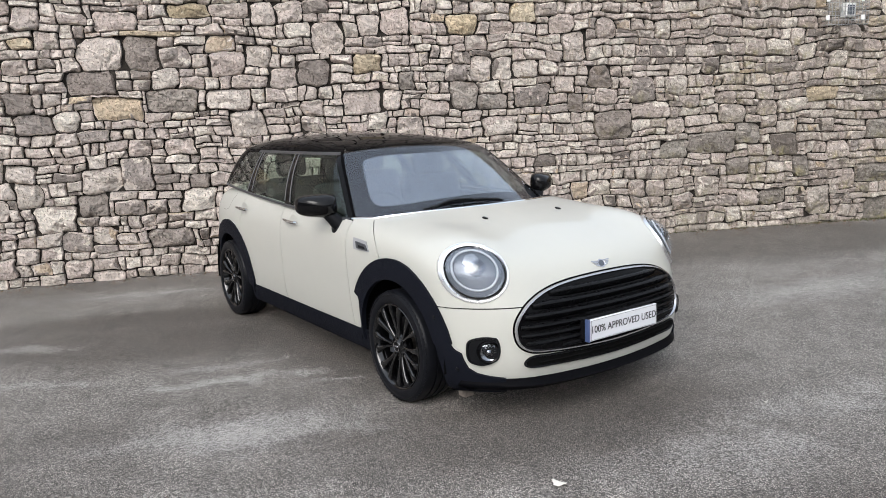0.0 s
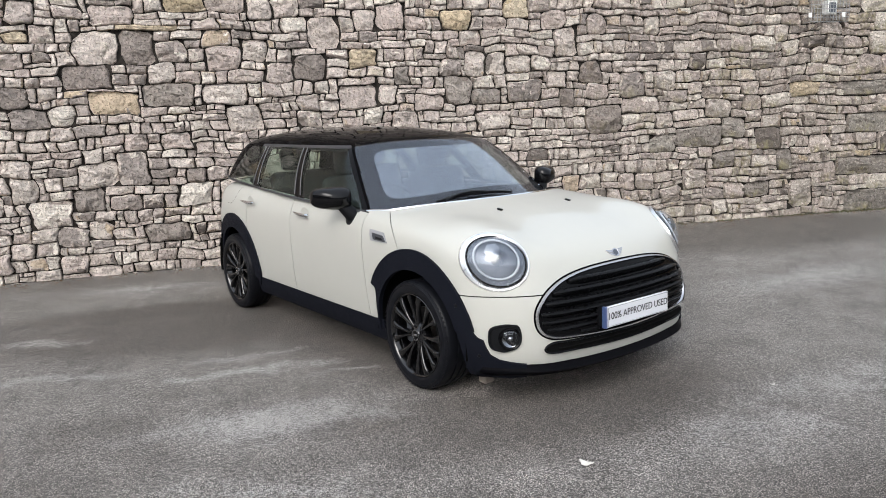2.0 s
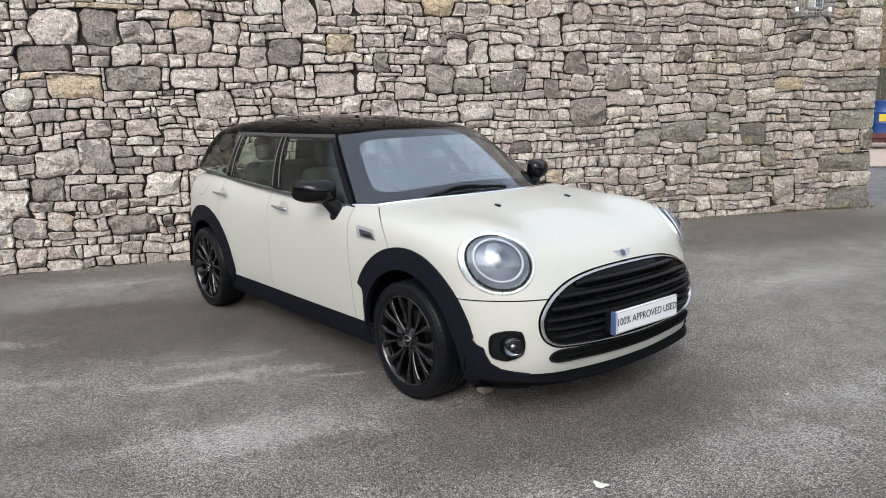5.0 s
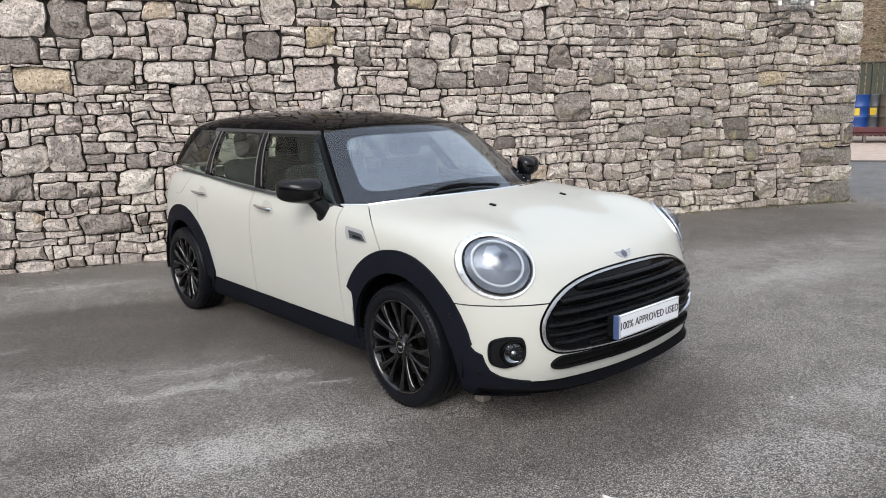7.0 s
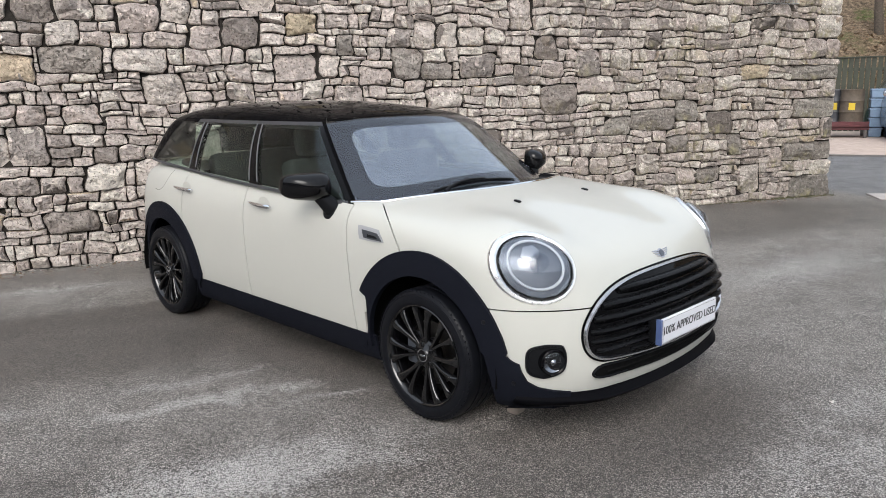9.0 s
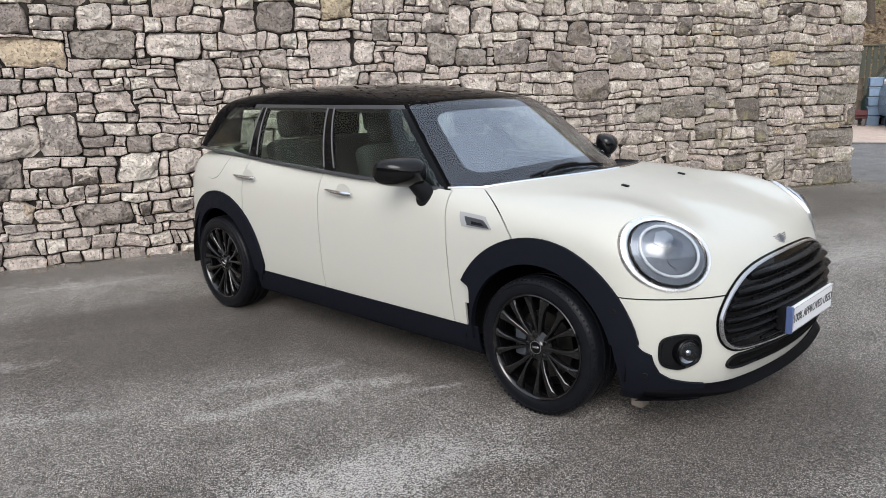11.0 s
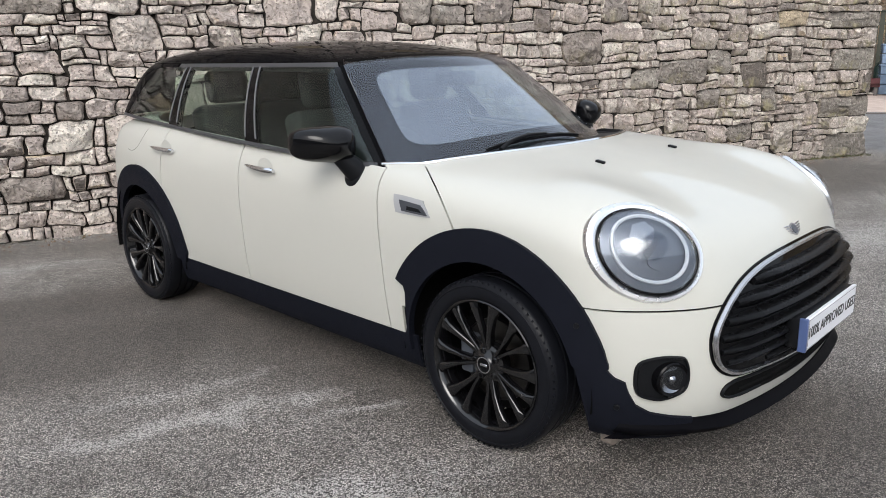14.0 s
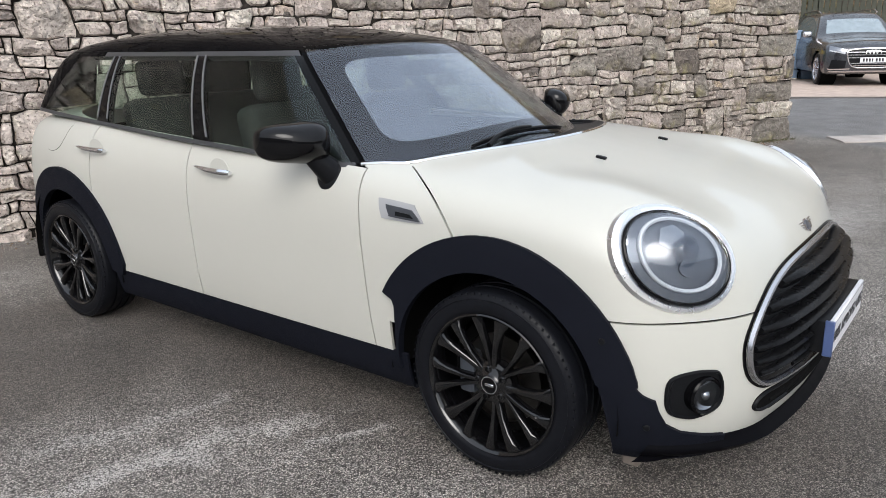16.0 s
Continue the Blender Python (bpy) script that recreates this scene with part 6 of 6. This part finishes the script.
# unseen rendered walls added behind the camera to hold back low sky light
M["render_wall"] = simple("grey_rendered_wall", (0.20, 0.195, 0.185), 0.9, vary=0.15, scale=2.0, bump=0.3, bscale=40.0)
for i, (x0, x1, y0, y1, h) in enumerate(((14.0, 14.4, -14.4, 9.0, 2.6), (-11.0, 13.98, -14.4, -14.0, 3.4))):
    wb = tagged(part(("wall_east", "wall_south")[i], rounded_box(x0, x1, y0, y1, -0.1, h, 0.02, 1), M["render_wall"]), "plain grey rendered wall added out of view to cut low sky light", "wall", kind="structure")

# ---- rubble stone wall ----
# larger stones: place along the wall, height, width and depth of course
LARGE_START = [(-1.33, 2.6, 0.27, 0.25), (-0.56, 2.58, 0.42, 0.23), (-0.73, 2.21, 0.45, 0.26), (-0.66, 1.73, 0.5, 0.21), (0.47, 1.75, 0.44, 0.25),
               (-1.04, 1.58, 0.26, 0.24), (0.71, 1.48, 0.36, 0.26), (0.53, 2.39, 0.3, 0.21), (0.57, 2.11, 0.34, 0.26), (0.87, 2.22, 0.33, 0.21),
               (0.59, 2.7, 0.4, 0.17), (0.99, 2.69, 0.23, 0.19), (0.77, 1.98, 0.38, 0.16), (1.14, 1.98, 0.3, 0.23), (0.02, 2.25, 0.32, 0.16),
               (-1.38, 1.58, 0.36, 0.14), (-0.87, 2.62, 0.28, 0.17), (-0.38, 2.13, 0.53, 0.11), (-0.82, 1.02, 0.36, 0.22), (-0.47, 1.01, 0.31, 0.27),
               (-1.34, 0.56, 0.42, 0.27), (-1.09, 0.32, 0.3, 0.24), (0.13, 0.74, 0.37, 0.21)]
LARGE_MIDDLE = [(-0.56, 0.75, 0.31, 0.15), (-1.48, 0.84, 0.26, 0.2), (-0.81, 0.44, 0.29, 0.15), (-0.56, 0.31, 0.31, 0.14), (0.07, 0.09, 0.26, 0.16),
                (1.63, 2.4, 0.37, 0.26), (2.37, 2.53, 0.34, 0.27), (3.64, 2.5, 0.31, 0.18), (4.34, 2.47, 0.31, 0.26), (4.5, 2.23, 0.31, 0.23),
                (3.39, 2.04, 0.23, 0.24), (3.66, 2.02, 0.26, 0.24), (3.08, 2.02, 0.29, 0.17), (1.93, 1.69, 0.44, 0.24), (1.45, 1.69, 0.23, 0.18),
                (3.91, 1.71, 0.45, 0.2), (3.53, 1.35, 0.39, 0.23), (3.28, 1.54, 0.29, 0.18), (1.36, 2.51, 0.32, 0.14), (2.45, 2.27, 0.34, 0.14),
                (2.37, 1.74, 0.22, 0.19), (-1.55, 1.05, 0.24, 0.11), (0, 1.34, 0.31, 0.15)]
LARGE_END = [(4.96, 2.43, 0.24, 0.25), (5.38, 1.71, 0.34, 0.24), (5.44, 1.48, 0.46, 0.26), (6.57, 1.4, 0.34, 0.23), (7.38, 1.47, 0.41, 0.23),
             (7.19, 2.24, 0.31, 0.16), (7.64, 2.1, 0.25, 0.25), (6.02, 1.61, 0.29, 0.14), (6.15, 2.21, 0.37, 0.17), (5.7, 2.43, 0.24, 0.25),
             (6.71, 2.62, 0.26, 0.16), (6.34, 2, 0.24, 0.19), (6.24, 0.47, 0.35, 0.23), (8.08, 0.83, 0.31, 0.25), (8.31, 0.44, 0.32, 0.27),
             (7.81, 0.12, 0.35, 0.44)]
DARK = [(-0.3, 2.24, 0.34, 0.23), (-0.88, 1.95, 0.49, 0.29), (-0.13, 1.76, 0.52, 0.26), (-1.45, 1.77, 0.26, 0.29), (-0.23, 0.3, 0.45, 0.29),
        (-0.89, 0.76, 0.32, 0.18), (-0.13, 1.03, 0.25, 0.12), (3.14, 1.71, 0.34, 0.29), (4.86, 1.86, 0.3, 0.25), (4.91, 1.24, 0.48, 0.33),
        (7.3, 0.97, 0.37, 0.26), (0.22, 0.95, 0.2, 0.12), (1.45, 2.03, 0.35, 0.24), (4.58, 1.57, 0.22, 0.19)]
GREY = [(6.14, 1.03, 0.64, 0.27), (5.79, 0.95, 0.39, 0.25), (6.74, 1.13, 0.41, 0.24), (7.61, 0.67, 0.23, 0.26), (6.71, 0.7, 0.3, 0.26),
        (7.17, 0.32, 0.38, 0.24), (3.48, 1.71, 0.35, 0.16), (2.54, 1.94, 0.2, 0.18)]
OCHRE = [(-1.37, 2.46, 0.22, 0.12), (0.17, 2.71, 0.42, 0.16), (-0.32, 2.49, 0.6, 0.1), (2.04, 2.13, 0.32, 0.2), (3.16, 2.52, 0.34, 0.25),
         (3.88, 2.68, 0.33, 0.18), (7.79, 1.58, 0.42, 0.18)]
QUOINS = [(8.58, 1.58, 0.78, 0.24), (8.65, 1.1, 0.71, 0.24), (8.53, 0.57, 0.83, 0.23), (8.69, 0.0, 0.67, 0.32), (8.92, 2.10, 0.44, 0.3), (9.14, 0.83, 0.22, 0.25),
          (9.12, 1.84, 0.24, 0.24), (9.0, 2.42, 0.36, 0.2), (8.8, 2.64, 0.56, 0.24), (8.95, 2.9, 0.41, 0.26), (8.7, 3.18, 0.66, 0.25), (9.1, 1.36, 0.26, 0.2), (9.02, 0.34, 0.34, 0.21)]


def pack_wall(rng, cell=0.02):
    """Lays stones in wavering courses round the large ones: a list of (s, z, width, height, kind)."""
    nx, nz = int((WALL_END - WALL_START) / cell), int((WALL_TOP + 0.1) / cell)
    owner = np.zeros((nx, nz), int)
    out = []
    lines = [0]
    while lines[-1] < nz:
        lines.append(lines[-1] + rng.choice((4, 5, 6, 6, 7)))
    lines[-1] = nz

    def take(i0, j0, i1, j1, big=0):
        out.append((WALL_START + i0 * cell, -0.1 + j0 * cell, (i1 - i0) * cell, (j1 - j0) * cell, big))
        owner[i0:i1, j0:j1] = len(out)

    rows = [(r, 3 if i < 4 else 1) for i, r in enumerate(QUOINS)] + [(r, k) for k, group in ((2, DARK), (3, GREY), (4, OCHRE), (1, LARGE_START), (1, LARGE_MIDDLE), (1, LARGE_END)) for r in group]
    for n, ((s, z, w, h), kind) in enumerate(rows):
        if n >= len(QUOINS):
            ds, dz = warp(s + w / 2, z + h / 2)
            s, z = s - ds, z - dz
        i0, j0 = int(round((s - WALL_START) / cell)), max(0, int(round((z + 0.1) / cell)))
        i1, j1 = min(nx, i0 + int(round(w / cell))), j0 + int(round(h / cell))
        for q in lines:
            j0, j1 = (q if abs(q - j0) <= 2 else j0), (q if abs(q - j1) <= 2 else j1)
        while i0 < i1 and owner[i0, j0:j1].mean() > 0.3:
            i0 += 1
        while i1 > i0 and owner[i1 - 1, j0:j1].mean() > 0.3:
            i1 -= 1
        while j1 > j0 and owner[i0:i1, j0].any():
            j0 += 1
        while j1 > j0 and owner[i0:i1, j1 - 1].any():
            j1 -= 1
        if i1 - i0 > 4 and j1 - j0 > 2 and not owner[i0:i1, j0:j1].any():
            take(i0, j0, i1, j1, kind)
    for i in range(nx):
        owner[i, int((wall_top(WALL_START + i * cell) + 0.1) / cell):] = -1
    for n, (j0, j1) in enumerate(zip(lines, lines[1:])):
        i = 0
        while i < nx:
            if owner[i, j0]:
                i += 1
                continue
            q = rng.random()
            span, w = 1, rng.uniform(0.10, 0.29)
            if q < 0.16:
                w = rng.uniform(0.06, 0.10)
            elif q < 0.34:
                span, w = 2, rng.uniform(0.14, 0.34)
            elif q < 0.36:
                span, w = 3, rng.uniform(0.24, 0.42)
            jt = lines[min(len(lines) - 1, n + span)]
            if jt - j0 > 15:
                jt = j1
            iw = max(3, int(w / cell))
            i1 = i
            while i1 < nx and i1 - i < iw and not owner[i1, j0]:
                i1 += 1
            # break the joint with the course below
            if j0 and i1 < nx and i1 - i > 7 and owner[i1 - 1, j0 - 1] != owner[min(i1, nx - 1), j0 - 1]:
                i1 -= rng.choice((2, 3))
            # take up a sliver that would be left over
            k = i1
            while k < nx and not owner[k, j0] and k - i1 < 4:
                k += 1
            if k - i1 < 4:
                i1 = k
            while jt > j0 + 1 and owner[i:i1, j0:jt].any():
                jt -= 1
            if jt - j0 > 0.9 * (i1 - i) and jt > j1:
                jt = j1
            if jt - j0 >= 5 and i1 - i > 6 and rng.random() < 0.10:
                jm = j0 + rng.choice((2, 3))
                take(i, j0, i1, jm)
                im = i + int((i1 - i) * rng.uniform(0.35, 0.65))
                if rng.random() < 0.5:
                    take(i, jm, im, jt)
                    take(im, jm, i1, jt)
                else:
                    take(i, jm, i1, jt)
            else:
                take(i, j0, i1, jt)
            i = i1
    # small pinning stones in what is left
    for j0 in range(nz):
        for i0 in range(nx):
            if owner[i0, j0]:
                continue
            i1, j1 = i0, j0
            while i1 < nx and i1 - i0 < 13 and not owner[i1, j0]:
                i1 += 1
            while j1 < nz and j1 - j0 < 6 and not owner[i0:i1, j1].any():
                j1 += 1
            take(i0, j0, i1, j1)
    return out


def warp(s, z):
    """How far the courses and joints waver at a place on the wall."""
    p, q, r = Vector((s * 1.3, z * 1.9, 3.0)), Vector((s * 5.0, z * 6.5, 9.0)), Vector((s * 13.0, z * 15.0, 21.0))
    lift = Vector((0, 0, 40))
    ds = 0.045 * noise.noise(p) + 0.034 * noise.noise(q) + 0.014 * noise.noise(r)
    dz = 0.060 * noise.noise(p + lift) + 0.026 * noise.noise(q + lift) + 0.009 * noise.noise(r + lift)
    return ds, dz


def stone_bm(rng, w, h, proud, big, sc=0.0, zc=0.0):
    """One hewn stone: uneven outline, worn arris and a chipped, rough face. Local x along the wall, y out of it, z up."""
    bm = bmesh.new()
    gap = rng.uniform(0.001, 0.0055)
    a, b = w / 2 - gap, h / 2 - gap
    m = min(a, b)
    corner = []
    blunt = 0.14 if big else 0.0
    for k, (sx, sz) in enumerate(((1, 1), (-1, 1), (-1, -1), (1, -1))):
        cut = m * (blunt + rng.choice((0.08, 0.12, 0.2, 0.3, 0.5))) * rng.uniform(0.6, 1.1)
        cut2 = m * (blunt + rng.choice((0.08, 0.12, 0.2, 0.35))) * rng.uniform(0.6, 1.1)
        p1, p2 = (sx * (a - cut), sz * b), (sx * a, sz * (b - cut2))
        corner += [p2, p1] if k % 2 == 0 else [p1, p2]
    # slanted ends
    sl, sr = rng.uniform(-0.22, 0.22) * m, rng.uniform(-0.22, 0.22) * m * (0 if sc + a > WALL_END - 0.05 else 1)
    sag_t, sag_b, bend = rng.uniform(-0.02, 0.09) * b, rng.uniform(-0.02, 0.09) * b, rng.uniform(-0.5, 0.5) * a
    step = 0.030 if w < 0.25 else 0.036
    ring = []
    seed = Vector((rng.uniform(0, 90), rng.uniform(0, 90), rng.uniform(0, 90)))
    for (x0, z0), (x1, z1) in zip(corner, corner[1:] + corner[:1]):
        cnt = max(1, int(math.hypot(x1 - x0, z1 - z0) / step))
        for i in range(cnt):
            t = i / cnt
            x, z = x0 + (x1 - x0) * t, z0 + (z1 - z0) * t
            e = sr if x > 0 else sl
            x -= abs(e) * (0.5 + 0.5 * (1 if e > 0 else -1) * z / b) * (1 if x > 0 else -1) * (abs(x) / a) ** 3
            z -= (sag_t if z > 0 else -sag_b) * min(1.0, ((x - bend) / a) ** 2)
            nz = noise.noise_vector(Vector((x * 28, 0, z * 28)) + seed)
            ring.append((max(-a - 0.002, min(a + 0.002, x + nz.x * 0.006)), max(-b - 0.002, min(b + 0.002, z + nz.z * 0.006))))
    fade = max(0.0, min(1.0, (WALL_END - 0.1 - sc) / 0.6))
    n = len(ring)
    # broken facets that fall away from the face
    chips = []
    for i in range(rng.choice((1, 2, 2, 3)) if not big else rng.choice((2, 3, 4))):
        th = rng.uniform(0, 6.283)
        reach = abs(math.cos(th)) * a + abs(math.sin(th)) * b
        chips.append((math.cos(th), math.sin(th), reach * rng.uniform(0.0, 0.6), rng.uniform(0.12, 0.6)))
    tilt_x, tilt_z = rng.gauss(0, 0.06), rng.gauss(0.0, 0.09)
    edge = min(0.010, 0.16 * m) * rng.uniform(0.7, 1.4)
    core = max(0.0, a - b) * 0.85
    inner = max(2, min(6, int(m / 0.020)))
    levels = [-2, -1, 0] + [i + 1 for i in range(inner)]
    rings = []
    for k in levels:
        vs = []
        for x, z in ring:
            cx = max(-core, min(core, x))
            r = math.hypot(x - cx, z) or 1.0
            f = 1.0 if k < 0 else 1 - edge / r
            if k > 0:
                f *= 1 - 0.88 * k / inner
            px, pz = cx + (x - cx) * f, z * f
            if k == -2:
                d = -0.10
            else:
                d = proud + tilt_x * px + tilt_z * pz
                fall = sum(sl2 * max(0.0, px * ux + pz * uz - off) for ux, uz, off, sl2 in chips)
                d -= 0.042 * (1 - math.exp(-fall / 0.042))
                d += 0.048 * min(1.0, m / 0.07) * (abs(noise.noise(Vector((px * 7, 8, pz * 7)) + seed)) - 0.2)
                d += 0.008 * noise.noise(Vector((px * 11, 0, pz * 11)) + seed) + 0.014 * noise.noise(Vector((px * 22, 5, pz * 25)) + seed)
                d += 0.005 * min(1.0, m / 0.06) * (1 - min(1.0, (f if k > 0 else 1.0)) ** 4)
                if k == -1:
                    d -= 0.024
            ds, dz = warp(sc + px, zc + pz)
            vs.append(bm.verts.new((px + fade * ds, max(d, -0.10 if k == -2 else -0.040), pz + fade * dz)))
        rings.append(vs)
    for p, q in zip(rings, rings[1:]):
        for i in range(n):
            bm.faces.new((p[i], p[(i + 1) % n], q[(i + 1) % n], q[i]))
    bm.faces.new(rings[-1])
    bmesh.ops.recalc_face_normals(bm, faces=bm.faces[:])
    return bm


def build_wall():
    rng = random.Random(7)
    core = bmesh.new()
    n = 40
    f = [wall_point(WALL_START + (WALL_END - 0.03 - WALL_START) * i / n, -0.044, 0) for i in range(n + 1)]
    rows = []
    for i, p in enumerate(f):
        top = wall_top(WALL_START + (WALL_END - 0.03 - WALL_START) * i / n)
        back = p - WALL_N * 0.55
        rows.append([core.verts.new((q.x, q.y, z)) for q, z in ((p, -0.3), (p, top), (back, top), (back, -0.3))])
    for a, b in zip(rows, rows[1:]):
        for i in range(4):
            core.faces.new((a[i], a[(i + 1) % 4], b[(i + 1) % 4], b[i]))
    core.faces.new(rows[0])
    core.faces.new(rows[-1])
    bmesh.ops.recalc_face_normals(core, faces=core.faces[:])
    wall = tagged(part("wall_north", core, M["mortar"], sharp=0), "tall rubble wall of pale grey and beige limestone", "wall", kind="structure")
    stones = pack_wall(rng)
    single = 0
    verts, faces = [], []
    smooth_mat = M["stone"]
    for s, z, w, h, big in stones:
        if w < 0.03 or h < 0.015:
            continue
        proud = rng.uniform(-0.012, 0.016)
        bm = stone_bm(rng, w, h, proud, big or w * h > 0.05, s + w / 2, z + h / 2)
        mid = s + w / 2
        base = wall_point(mid, 0, z + h / 2)
        e = 0.05
        t = (wall_point(mid + e, 0, 0) - wall_point(mid - e, 0, 0)).normalized()
        out = Vector((t.y, -t.x, 0))
        m = Matrix(((t.x, out.x, 0, base.x), (t.y, out.y, 0, base.y), (0, 0, 1, base.z), (0, 0, 0, 1)))
        near = big or -2.2 < mid < 9.4 and w * h > 0.033 and z < 2.9
        if near and single < 300:
            single += 1
            ob = new("stone", mesh_of(bm, "stone", (smooth_mat, smooth_mat, M["stone_dark"], M["stone_grey"], M["stone_ochre"])[big], 20))
            ob.parent = wall
            ob.matrix_basis = m
        else:
            k = len(verts)
            bm.verts.index_update()
            verts += [tuple(m @ v.co) for v in bm.verts]
            faces += [tuple(k + v.index for v in fc.verts) for fc in bm.faces]
            bm.free()
    me = bpy.data.meshes.new("rubble")
    me.from_pydata(verts, [], faces)
    me.materials.append(smooth_mat)
    me.shade_smooth()
    me.set_sharp_from_angle(angle=radians(20))
    ob = new("rubble", me)
    ob.parent = wall
    tagged(ob, kind="stuff")
    return wall


build_wall()
